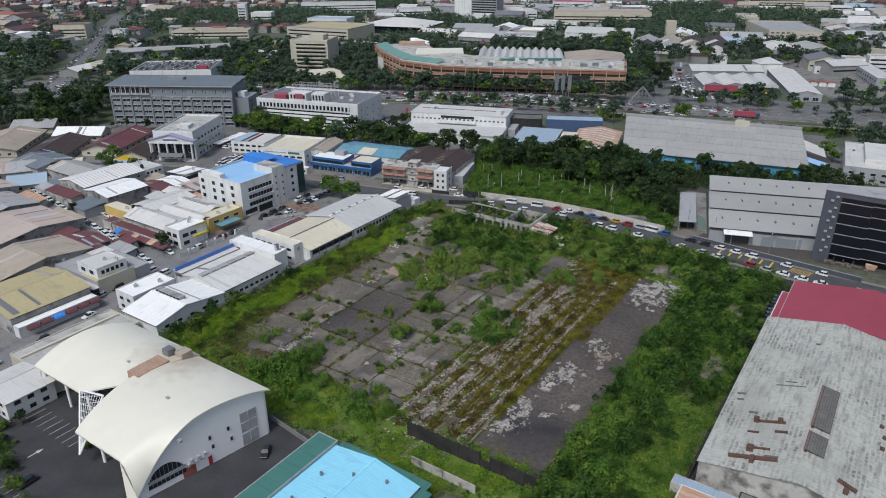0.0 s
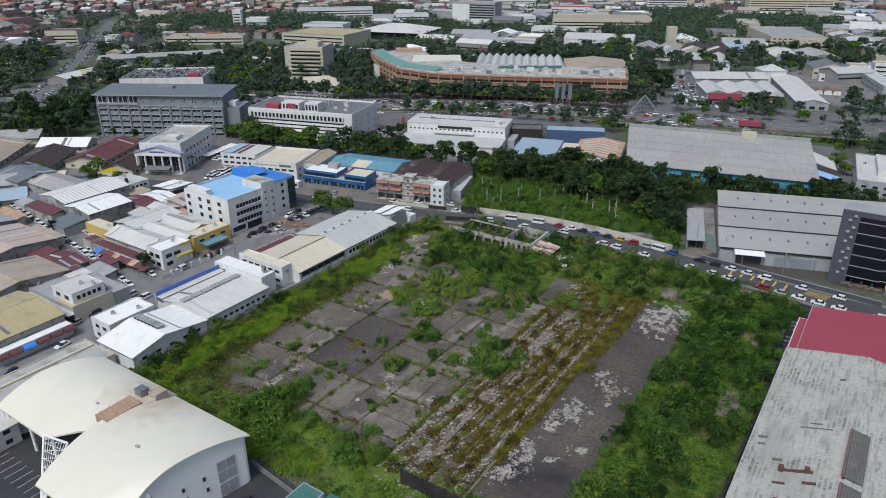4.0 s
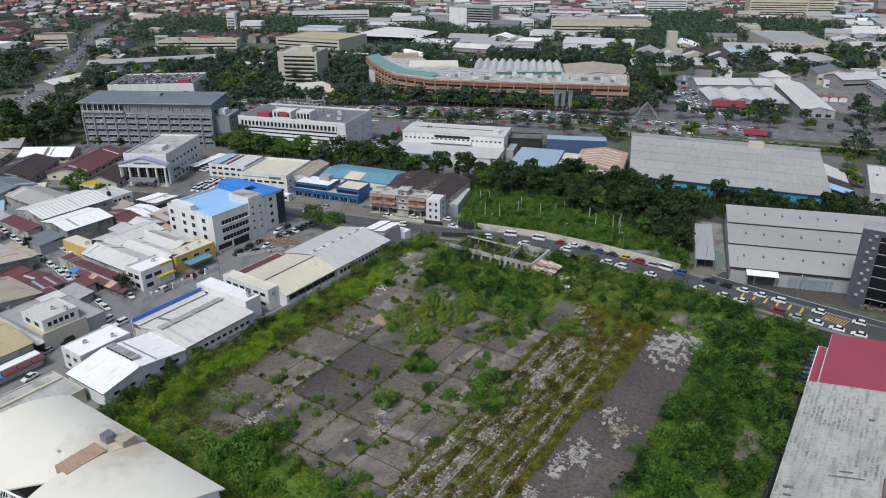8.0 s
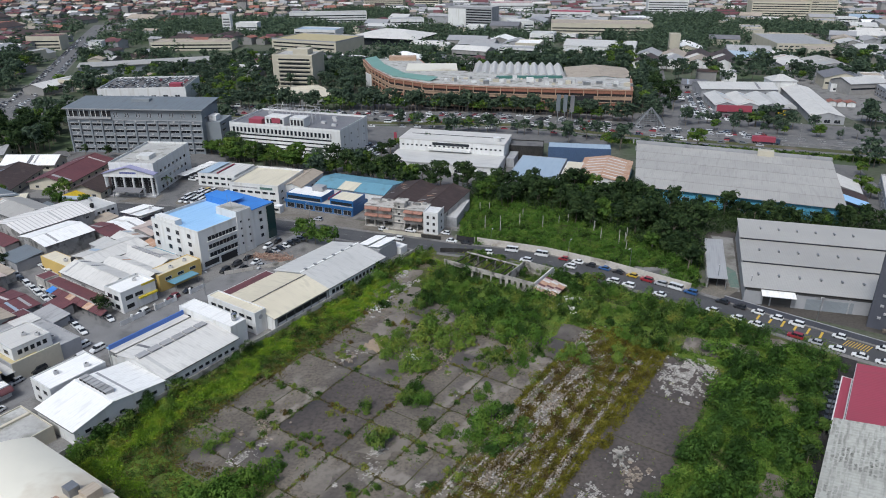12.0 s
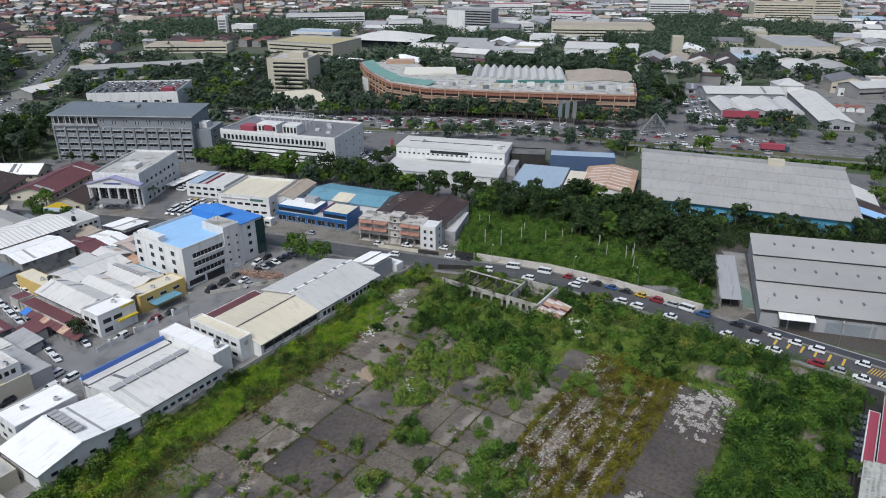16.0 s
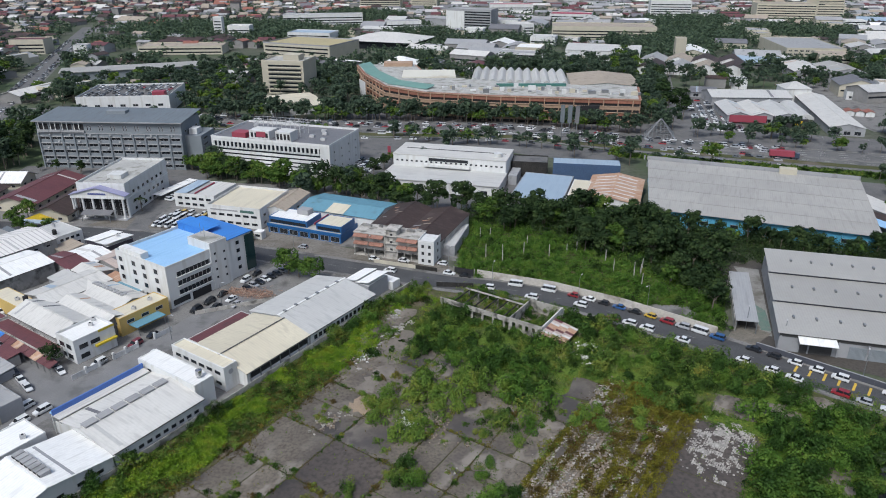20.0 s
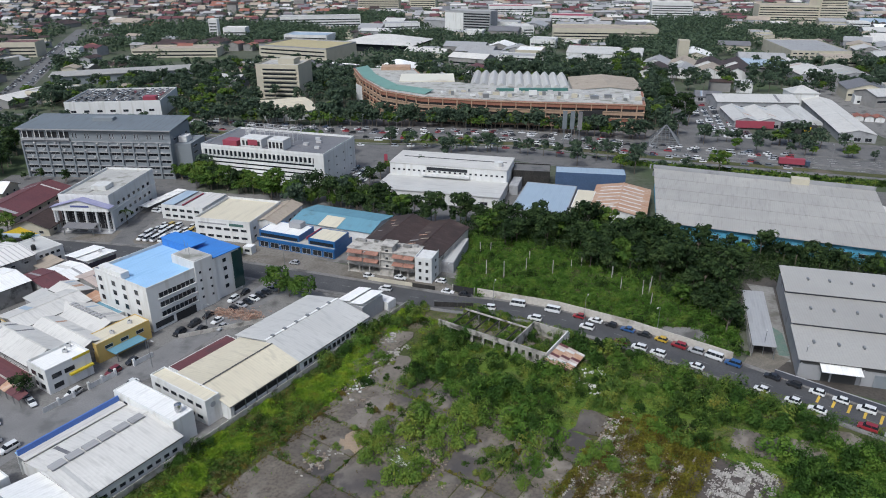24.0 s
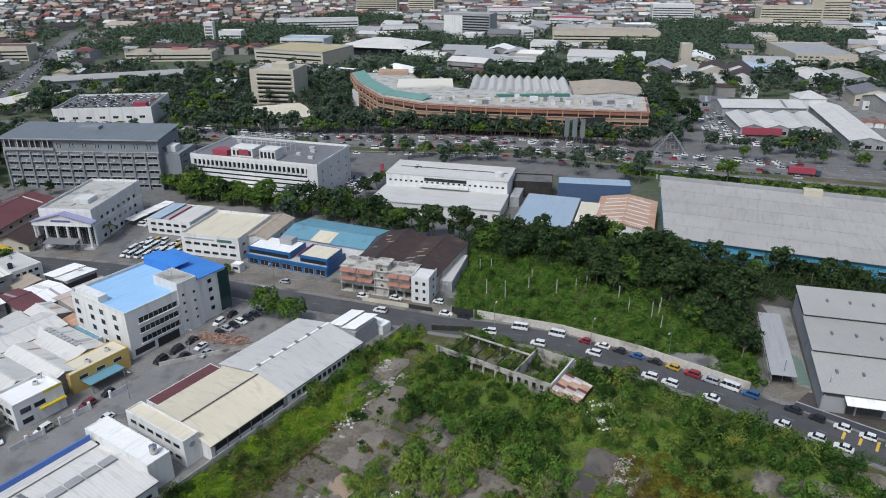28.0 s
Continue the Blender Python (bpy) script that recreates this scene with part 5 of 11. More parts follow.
part("rear_front", boxes((0.4, 15, 23.4, 24.0, 13.3, 15.8)), R["blueX"], th)
part("rear_upper_roof", boxes((0.2, 15.2, 23.2, 29, 15.8, 16.0)), R["blueX"], th)
for z in (2.6, 5.6, 8.6, 11.4):
    window(th, pose(24.22, 28, z, 0, 0, 90), 1.5, 1.4)
part("glazed_corner", boxes((14, 24.24, 34.02, 35.0, 1, 13.8), (24.22, 24.6, 31, 34.5, 1, 13.6)), plain("green_curtain_wall", (0.02, 0.05, 0.05), 0.1), th)
for x, y in ((17, 20), (20, 19)):
    part("antenna", (lambda b: (tube(b, (x, y, 16.1), (x, y, 20), 0.06), b)[1])(bmesh.new()), M_METAL, th)
grid_block(64, 71.6, -73, -60, 3.2, "teal-roofed lean-to under the office block", roof=R["tealX"], parapet=0)

# ---- portico office ----
th = thing("portico_building", at(-144, 336, -6), "white three-storey office with a columned portico and mauve pediment roof", "office building")
M_MAUVE = roofing("mauve_tiles", (0.3, 0.3, 0.44), (0.25, 0.25, 0.38), "X", 0.4)
walls(th, 20.5, 36, 13.2, M_WALL)
flat(th, 20.5, 36, 13.2, M_CONCROOF, 0.9)
part("roof_house", boxes((9, 15, 8, 14, 13.2, 15)), M_WALL, th)
part("roof_deck", boxes((3, 10, 5, 9, 13.25, 13.6)), M_CONCROOF, th)
part("entablature", boxes((-1.2, 21.7, -3.6, -0.02, 8.6, 9.8)), M_WALL, th)
bm = bmesh.new()
poly(bm, [(-1.2, -3.5, 9.82), (21.7, -3.5, 9.82), (10.25, -3.5, 12.9)], (0, 0.4, 0))
part("pediment", outward(bm), M_WALL, th)
for s in (0, 1):
    bm = bmesh.new()
    e = -1.8 if s == 0 else 22.3
    poly(bm, [(e, -4.0, 9.85), (10.25, -4.0, 13.1), (10.25, 0, 13.1), (e, 0, 9.85)], (0, 0, 0.2))
    part("pediment_roof", outward(bm), M_MAUVE, th)
part("sign_bar", boxes((6.5, 14, -3.62, -3.52, 10.2, 10.9)), plain("sign_blue", (0.1, 0.12, 0.3)), th)
for k in range(6):
    x = -0.7 + 4.22 * k
    bm = bmesh.new()
    tube(bm, (x, -3, 0.4), (x, -3, 8.6), 0.5, 0.42, 12)
    box(bm, x - 0.7, x + 0.7, -3.7, -2.3, 0, 0.4)
    part("column", bm, M_WALL, th)
    if k < 5:
        for z in (0.5, 3.4, 6.2):
            window(th, pose(x + 2.1, 0, z), 2.6, 2.2)
sheet(th, (4, -7.5, 3.0), (16.5, -7.5, 3.0), (16.5, -3.4, 3.8), (4, -3.4, 3.8), R["darkgreyX"], name="porch_roof")
for x in (4.3, 16.0):
    part("post", boxes((x, x + 0.25, -7.3, -7.05, 0, 3.0)), M_METAL, th)
windows(th, 20.5, 36, "right", 7, (1, 4.4, 8.4), 1.9, 1.4, margin=4)
# matte dark sheet puts the recess shade into the wall colour
part("glazed_recess", boxes((0.3, 20.2, -0.06, 0, 0.2, 8.5)), M_DARK, th, "dark sheet painting the shade on the glass front behind the columns")
part("steps", boxes((-1.4, 21.9, -4.2, 0, 0, 0.3), (-1.4, 21.9, -4.8, -4.2, 0, 0.15)), M_WALLG, th)
for x in (-1.4, 20.8):
    part("side_column", (lambda b: (tube(b, (x + 0.6, -1.4, 0.3), (x + 0.6, -1.4, 8.6), 0.42, 0.38, 12), b)[1])(bmesh.new()), M_WALL, th)
part("cornice", boxes((20.5, 20.8, 0, 36, 7.4, 7.8)), M_WALL, th)
th = thing("car_shelter", at(-117, 352, 68), "long curved white canopy over parked cars", "shelter")
for k in range(8):
    part("canopy_panel", boxes((k * 3.0, k * 3.0 + 2.8, 0, 5, 2.5 + 0.12 * (k % 2), 2.65 + 0.12 * (k % 2))), R["whiteY"], th)
    part("post", boxes((k * 3.0, k * 3.0 + 0.15, 4.4, 4.6, 0, 2.5)), M_METAL, th)

# ---- offices north of the main road ----
th = block("office_building", at(-88.6, 325, -15.7), 23.2, 24.5, 7.6, "white two-storey office with a sunken beige roof", roof=R["beigeX"], parapet=0.9)
windows(th, 23.2, 24.5, "front", 6, (1.2, 4.3), 2.6, 1.1)
windows(th, 23.2, 24.5, "right", 5, (1.4, 4.6), 2.0, 1.1)
part("sign_bar", boxes((14.6, 20.5, -0.1, 0, 6.3, 7.3)), plain("sign_green", (0.08, 0.16, 0.14)), th)
part("sign_bar", boxes((1.5, 13.5, -0.1, 0, 6.5, 7.0)), M_WALLG, th)
th = shed("office_building", at(-66, 325, -15.7), 9, 22, 6.6, 1.4, "white annex with a faded pink gable roof", roof="tan", along="y")
windows(th, 9, 22, "right", 5, (3.6,), 1.8, 1.1)
th = block("office_building", at(-109, 346, -15.7), 19, 18, 5.8, "two-storey white office with teal and grey roof strips", roof=R["greyX"], parapet=0.3)
sheet(th, (0.2, 0.2, 6.0), (6, 0.2, 6.3), (6, 17.8, 6.3), (0.2, 17.8, 6.0), R["steelblueX"])
sheet(th, (11, 0.2, 6.2), (18.8, 0.2, 6.0), (18.8, 17.8, 6.0), (11, 17.8, 6.2), R["offwhiteX"])
windows(th, 19, 18, "front", 5, (1.0, 3.6), 2.4, 1.2)
part("fascia", boxes((10, 10.4, 0, 15, 6.3, 6.9)), R["redX"], th)
# blue showroom
M_BLUEWALL = mat("blue_cladding", (0.02, 0.12, 0.32), (0.02, 0.1, 0.27), 0.2, 0.4)
th = thing("showroom", at(-63, 316.6, -22.6), "blue-clad two-storey showroom with white flat roofs", "showroom")
walls(th, 32, 13, 3.6, M_BLUEWALL)
part("fascia", boxes((-0.3, 32.3, -0.4, 0, 2.6, 3.8)), M_BLUEWALL, th)
part("roof", boxes((0.3, 31.7, 0.3, 12.7, 3.6, 3.75)), M_CONCROOF, th)
for x0, x1, mk in ((0, 17, "white"), (21, 31.8, "beige")):
    part("upper_wall", boxes((x0, x1, 1.0, 1.25, 3.6, 6.2), (x0, x1, 11, 11.25, 3.6, 6.2), (x0, x0 + 0.25, 1.25, 11, 3.6, 6.2), (x1 - 0.25, x1, 1.25, 11, 3.6, 6.2)), M_BLUEWALL, th)
    part("upper_window", boxes((x0 + 0.6, x1 - 0.6, 0.9, 0.99, 4.0, 5.2)), M_GLASS, th)
    part("upper_roof", boxes((x0 + 0.3, x1 - 0.3, 1.3, 10.9, 6.0, 6.1)), R[mk + "X"], th)
part("roof_tank_room", boxes((9, 14, 7, 10.5, 6.1, 8.2)), M_WALLG, th)
part("red_fascia", boxes((20.2, 20.6, 1, 11, 5.4, 6.3)), R["redX"], th)
for k in range(7):
    window(th, pose(2.5 + 4.5 * k, -0.02, 0.3), 3.6, 2.1)
th = shed("warehouse", at(-53, 329, -22.6), 34, 19, 5.2, 1.6, "teal-roofed warehouse behind the showroom", roof="teal", along="x", f=0.45)
part("skylight_sheet", boxes((12, 20, 0.3, 8, 5.4, 5.5)), R["beigeX"], th, at=pose(0, 0, 0, 9.5))
# derelict brown-roofed building
th = shed("derelict_building", at(-24.4, 303, -22.6), 15, 29, 6.4, 2.0, "derelict block with a rusty dark brown roof", roof="brown", wall=M_WALLP, along="y", category="building")
th = shed("derelict_building", at(-10.4, 297.2, -22.6), 15, 29, 6.4, 2.0, "derelict block with a rusty dark brown roof", roof="brown", wall=M_WALLP, along="y", category="building")
random.seed(9)
for k in range(10):
    y, x = random.uniform(2, 26), random.uniform(0.8, 6.0)
    q = thing("loose_sheet", at(-24.4, 303, -22.6) @ pose(x + (0 if k % 2 else 14.5), y, 6.6 + 2.0 * x / 7.5, 0, -14.9, random.uniform(-8, 8)), "rusty loose roofing sheet on the derelict roof", "roofing sheet", "loose roofing sheets")
    part("sheet", boxes((0, random.uniform(1.2, 3.5), 0, 0.7, 0, 0.05)), R[("rustX", "greyX", "tanX")[k % 3]], q)
M_FADED = mat("faded_red_tiles", (0.36, 0.19, 0.14), (0.27, 0.14, 0.105), 0.4, 0.9, fine=6, grime=0.5)
th = thing("balcony_block", at(-27.4, 295.2, -18.5), "stained three-storey front block with balconies under faded red awnings", "building")
part("wall", boxes((0, 24.6, 4.0, 4.25, 0, 8.6), (0, 0.25, 0, 8.5, 0, 8.6), (12.0, 12.3, 0, 4, 0, 8.6), (16.2, 16.5, 0, 4, 0, 8.6)), M_WALLP, th)
for z in (0.0, 2.9, 5.7, 8.5):
    part("floor_slab", boxes((-0.2, 24.6, -0.4, 8.6 if z > 8 else 4.1, z, z + 0.22)), M_WALLP, th)
for x0, x1 in ((0.3, 11.8), (16.6, 24.4)):
    for z in (2.9, 5.7):
        part("balcony_wall", boxes((x0, x1, -0.4, -0.22, z + 0.22, z + 1.1)), M_WALLP, th)
        for j in range(2):
            xa, xb = x0 + (x1 - x0) * j / 2, x0 + (x1 - x0) * (j + 0.94) / 2
            sheet(th, (xa, -1.9, z + 1.9), (xb, -1.9, z + 1.9), (xb, 0.1, z + 2.75), (xa, 0.1, z + 2.75), M_FADED, 0.12, "awning")
    for k in range(4):
        x = x0 + (x1 - x0) * k / 3
        part("pillar", boxes((x - 0.15, x + 0.15, -0.42, -0.12, 0.22, 8.5)), M_WALLP, th)
for k in range(5):
    for z in (0.4, 3.2, 6.1):
        window(th, pose(2.4 + 4.7 * k, 3.98, z), 2.0, 1.6, pane_mat=M_DARK)
part("stair_tower", boxes((12.3, 16.2, 0.2, 5.0, 0, 10.8)), M_WALLP, th)
part("tower_roof", boxes((11.9, 16.6, -0.3, 5.4, 10.8, 11.0)), M_WALLP, th)
for z in (2.6, 5.4, 8.2):
    window(th, pose(14.2, 0.2, z), 1.2, 1.4, pane_mat=M_DARK)
part("stair_block", boxes((24.6, 30.4, -1.2, 6.5, 0, 8.4)), M_WALL, th, "whitewashed stair block")
part("parapet", boxes((24.6, 30.4, -1.2, -1.0, 8.4, 9.0), (30.2, 30.4, -1.0, 6.5, 8.4, 9.0), (24.6, 24.8, -1.0, 6.5, 8.4, 9.0)), M_WALL, th)
for z in (0.9, 3.6, 6.2):
    window(th, pose(26.4, -1.2, z), 1.1, 1.3, pane_mat=M_DARK)
    window(th, pose(28.8, -1.2, z), 1.1, 1.3, pane_mat=M_DARK)
    window(th, pose(30.4, 3, z, 0, 0, 90), 1.4, 1.2, pane_mat=M_DARK)
for x, y, w in ((2, 5.6, 2.4), (7, 6.2, 1.4), (18, 5.4, 3.0), (21.4, 6.6, 1.6)):
    part("roof_junk", boxes((x, x + w, y, y + 0.9, 8.72, 9.5)), M_SHADEGRIME, th)
fw = tagged(thing("front_wall", at(-20, 287.3, -19), "low stained yard wall before the derelict block", "wall"), kind="structure")
for k in range(9):
    part("panel", boxes((2.6 * k, 2.6 * k + 2.54, 0, 0.18, 0, 1.4)), M_WALLC if k < 6 else M_BLACKW, fw)
gate = tagged(thing("black_gate", at(8.0, 278.4, -20), "black sheet-metal gate beside the road", "gate"))
for k in range(2):
    part("leaf", boxes((3.4 * k, 3.4 * k + 3.3, 0, 0.1, 0.1, 2.4)), M_DARK, gate)
for x in (-0.3, 6.9):
    part("post", boxes((x, x + 0.25, -0.1, 0.2, 0, 2.7)), M_WALLP, gate)
fence = tagged(thing("black_fence", at(1.9, 268.6, -6), "low dark fence at the road end of the lot", "fence"), kind="structure")
for k in range(5):
    part("panel", boxes((2.4 * k, 2.4 * k + 2.35, 0, 0.12, 0, 1.7)), M_BLACKW, fence)
th = block("lean_to", at(3.6, 293.5, -16), 5, 22, 4, "narrow lean-to with a pale grey metal roof", wall=M_WALLG, roof=R["lightgreyX"], parapet=0, category="shed")

# ---- ruined house in the lot ----
_mwp, M_WALLP = M_WALLP, M_RUIN
th = thing("ruined_house", on_grid(117.5, 21), "roofless ruined house with plaster walls and arches", "ruin")
part("wall", boxes((0, 23.5, 0, 0.3, 2.5, 4.0), *[(x, x + 0.7, 0, 0.3, 0, 2.5) for x in (0, 3.6, 7.2, 10.8, 14.4, 18, 21.6)]), M_WALLP, th)
part("wall", boxes((23.5, 34, 0, 0.3, 0, 1.5), (23.5, 34, 0, 0.3, 3.0, 4.2), *[(23.5 + 2.1 * k, 24.6 + 2.1 * k, 0, 0.3, 1.5, 3.0) for k in range(5)]), M_WALLP, th)
part("wall", boxes((33.7, 34, 0.3, 14, 0, 1.2), (33.7, 34, 0.3, 14, 3.0, 4.2), *[(33.7, 34, 0.3 + 2.7 * k, 1.7 + 2.7 * k, 1.2, 3.0) for k in range(6)]), M_WALL, th)
part("wall", boxes((23.5, 33.7, 13.7, 14, 0, 4.0), (23.5, 23.8, 0.3, 13.7, 0, 4.1)), M_WALLP, th)
for k in range(6):
    part("beam", boxes((4 + 3.4 * k, 4.3 + 3.4 * k, 0.3, 10, 3.1, 3.4)), M_BLACKW, th)
    part("pillar", boxes((4 + 3.4 * k, 4.4 + 3.4 * k, 9.6, 10, 0, 3.1)), M_WALLP, th)
part("beam", boxes((3, 23.5, 9.7, 10.1, 3.5, 3.9)), M_WALLP, th)
part("floor", boxes((0.3, 33.7, 0.3, 13.7, 0, 0.12)), M_SLAB, th)
M_WALLP = _mwp
th = thing("rusty_roof", on_grid(116, 55.2), "tilted rusty corrugated roof on posts beside the ruin", "roof")
for j in range(3):
    for k in range(9):
        bm = bmesh.new()
        z = 3.2 - 0.42 * j * 2.4 / 2.2
        poly(bm, [(j * 2.4, k * 1.1, z), (j * 2.4 + 2.5, k * 1.1, z - 0.45), (j * 2.4 + 2.5, k * 1.1 + 1.07, z - 0.45), (j * 2.4, k * 1.1 + 1.07, z)], (0, 0, 0.05))
        part("roof_sheet", outward(bm), R[("rustY", "pinkX", "rustX", "offwhiteX", "maroonX")[(j * 2 + k * 3) % 5]], th)
for x in (0.2, 6.6):
    for y in (0.2, 5, 9.4):
        part("post", boxes((x, x + 0.15, y, y + 0.15, 0, 3.1 if x < 1 else 1.9)), M_BARK, th)

# ---- warehouse and glass office across the road ----
th = thing("warehouse", at(95, 229, -15), "grey ribbed-roof warehouse stepping up in three tiers", "warehouse")
W, D = 58.0, 53
LS, RS = 0.075, 0.245
bm = bmesh.new()
for p, q in (((0, 0), (W, 0)), ((W, 0), (W + RS * D, D)), ((W + RS * D, D), (LS * D, D)), ((LS * D, D), (0, 0))):
    d = Vector((q[0] - p[0], q[1] - p[1], 0)).normalized() * 0.3
    poly(bm, [(*p, 0), (*q, 0), (*q, 5.6), (*p, 5.6)], (-d.y, d.x, 0))
part("wall", outward(bm), M_WALLG, th)
for k in range(3):
    y0, y1 = D * k / 3, D * (k + 1) / 3
    z = 5.7 + 1.15 * k
    sheet(th, (-0.6 + y0 * LS, y0 - 0.7, z), (W + 0.8 + y0 * RS, y0 - 0.7, z), (W + 0.8 + y1 * RS, y1, z + 0.35), (-0.6 + y1 * LS, y1, z + 0.35), R["pearlX"])
    # step faces take the dark cladding tone to paint their shadow
    if k:
        part("step_wall", boxes((y0 * LS, W + y0 * RS, y0 - 0.1, y0 + 0.1, z - 0.9, z)), M_DARKW, th)
    for j in range(6):
        part("roof_vent", boxes((4.5 + 6 * j + y0 * 0.15, 5.0 + 6 * j + y0 * 0.15, y0 + 8, y0 + 9.2, z + 0.2, z + 0.95)), M_METAL, th)
# dark openings drawn as shutters, their shade put into the dark colour
for s, ww in ((9.5, 8), (38, 6), (47, 7)):
    shutter(th, W, D, "front", s, ww, 3.9, M_GUTTER)
shutter(th, W, D, "front", 24, 13, 3.6, M_BLOCK)
sheet(th, (4.5, -3.4, 4.5), (14, -3.4, 4.5), (14, 0, 5.1), (4.5, 0, 5.1), R["whiteX"], 0.15, "dock_canopy")
part("eaves_band", boxes((0, W, -0.12, -0.02, 4.5, 5.6)), M_GUTTER, th)
for k in range(8):
    part("pilaster", boxes((0.2 + 7.2 * k, 0.6 + 7.2 * k, -0.25, 0, 0, 4.7)), M_WALLG, th)
for x in (5, 13.4):
    part("brace", (lambda b: (tube(b, (x, -3.2, 4.5), (x, 0, 3.2), 0.08), b)[1])(bmesh.new()), M_METAL, th)
th = thing("open_shed", at(87.3, 239, -18), "long open-sided shed with a flat grey metal roof", "shed")
sheet(th, (0, 0, 3.6), (6.0, 0, 3.9), (6.0, 34, 3.9), (0, 34, 3.6), R["midgreyX"])
for k in range(5):
    for x in (0.2, 5.6):
        part("post", boxes((x, x + 0.2, 0.2 + 7.9 * k, 0.4 + 7.9 * k, 0, 3.62)), M_METAL, th)
part("rear_wall", boxes((0, 0.2, 0.5, 33.5, 0, 2.6)), M_WALLP, th)
area("stained_court", [(93.2, 237.5), (97, 236), (112, 280), (104.5, 283), (103.8, 270)], 0.0, 0.05, mat("pale_court", (0.27, 0.265, 0.25), (0.19, 0.185, 0.172), 0.2, 0.9, fine=8, stain=(0.11, 0.1, 0.085), stain_size=0.2, stain_amount=0.5), "stained concrete court beside the warehouse", "yard")
area("paint_spill", [(95.4, 239.5), (98.2, 239), (101.6, 251), (100.2, 255), (97.8, 250)], 0.0, 0.058, mat("green_stained_concrete", (0.12, 0.2, 0.165), (0.17, 0.2, 0.18), 0.4, 0.9, fine=6), "green paint stain on the concrete court", "stain")
area("entry_apron", [(83.5, 235), (89.2, 230.6), (97.5, 237.5), (93.8, 241), (89.6, 243)], 0.0, 0.055, mat("cracked_apron", (0.2, 0.18, 0.15), (0.13, 0.12, 0.1), 0.4, 0.9, fine=5, grime=0.5), "cracked concrete entry with worn yellow marks", "yard")
wl = tagged(thing("yard_wall", at(89.6, 230.0, -39.6), "dark grey rendered wall along the loading yard", "wall"), kind="structure")
for k in range(17):
    part("panel", boxes((3.2 * k, 3.2 * k + 3.16, 0, 0.22, 0, 1.8)), M_DARKW, wl)
    part("coping", boxes((3.2 * k, 3.2 * k + 3.16, -0.05, 0.27, 1.8, 1.9)), M_WALLG, wl)
th = thing("office_building", on_grid(152.5, 144), "dark glass six-storey office with stepped white floor bands", "office building")
part("wall", boxes((0, 5, 0, 7, 0, 24.6), (5, 44, 4.0, 7, 0, 24.4)), M_DARKW, th)
part("roof", boxes((-0.2, 44.2, -0.2, 7.2, 24.62, 24.9)), M_WALLG, th)
M_CURT = plain("curtain_glass", (0.008, 0.010, 0.015), 0.3)
for k in range(6):
    z = 2.8 + 3.65 * k
    for j, (x0, x1, y) in enumerate(((5, 14, 0.3), (14, 25, 1.2), (25, 34, 2.1), (34, 44, 3.0))):
        part("curtain_wall", boxes((x0, x1, y, y + 0.4, z + 0.35, z + 3.6)), M_CURT, th)
        part("floor_band", boxes((x0, x1, y - 0.12, y + 0.5, z + 0.1, z + 0.29)), M_WALLG, th)
for k in range(6):
    for j in range(2):
        part("air_conditioner", boxes((2.0 + 1.3 * j, 2.9 + 1.3 * j, -0.5, 0, 3.4 + 3.5 * k + 1.5 * j + 0.3 * (k % 2), 4.0 + 3.5 * k + 1.5 * j + 0.3 * (k % 2))), M_WALLG, th)
part("entrance_glass", boxes((5, 44, 3.2, 3.6, 0, 2.8)), M_CURT, th)
part("top_band", boxes((5, 44, 0.0, 4.0, 22.9, 24.6)), M_DARKW, th)

# pallets, crates and a skip in the loading yard
random.seed(35)
for k in range(12):
    x, y = 128 + 1.9 * (k % 6) + random.uniform(-0.4, 0.4), 210.5 - 1.3 * (k % 6) + (k // 6) * 2.0
    ob = thing("pallet", at(x, y, -35 + random.uniform(-14, 14), 0.03), "weathered brown wooden pallet stacked in the yard", "pallet", "pallets in the yard")
    for j in range(random.choice((2, 4, 6))):
        part("deck", boxes(*[(-0.6, 0.6, -0.5 + 0.22 * b, -0.34 + 0.22 * b, 0.1 + 0.15 * j, 0.13 + 0.15 * j) for b in range(5)], (-0.6, -0.5, -0.5, 0.5, 0.15 * j, 0.1 + 0.15 * j), (0.5, 0.6, -0.5, 0.5, 0.15 * j, 0.1 + 0.15 * j)), M_BARK, ob)
ob = thing("skip", at(140, 205, -36, 0.03), "orange-brown metal waste skip in the loading yard", "skip")
part("hopper", outward((lambda b: (poly(b, [(-1.2, -0.9, 0.2), (1.2, -0.9, 0.2), (1.7, -0.9, 1.5), (-1.7, -0.9, 1.5)], (0, 1.8, 0)), b)[1])(bmesh.new())), R["rustX"], ob)
part("base", boxes((-1.0, 1.0, -0.8, 0.8, 0, 0.2)), M_METAL, ob)
for k in range(3):
    ob = thing("gas_drum", at(132 + 2.4 * k, 213 - 1.7 * k, 0, 0.03), "blue steel drum beside the warehouse wall", "drum", "steel drums")
    part("body", (lambda b: (tube(b, (0, 0, 0), (0, 0, 0.9), 0.3, 0.3, 12), tube(b, (0, 0, 0.9), (0, 0, 0.94), 0.27, 0.27, 12), b)[2])(bmesh.new()), R["tealX"], ob)

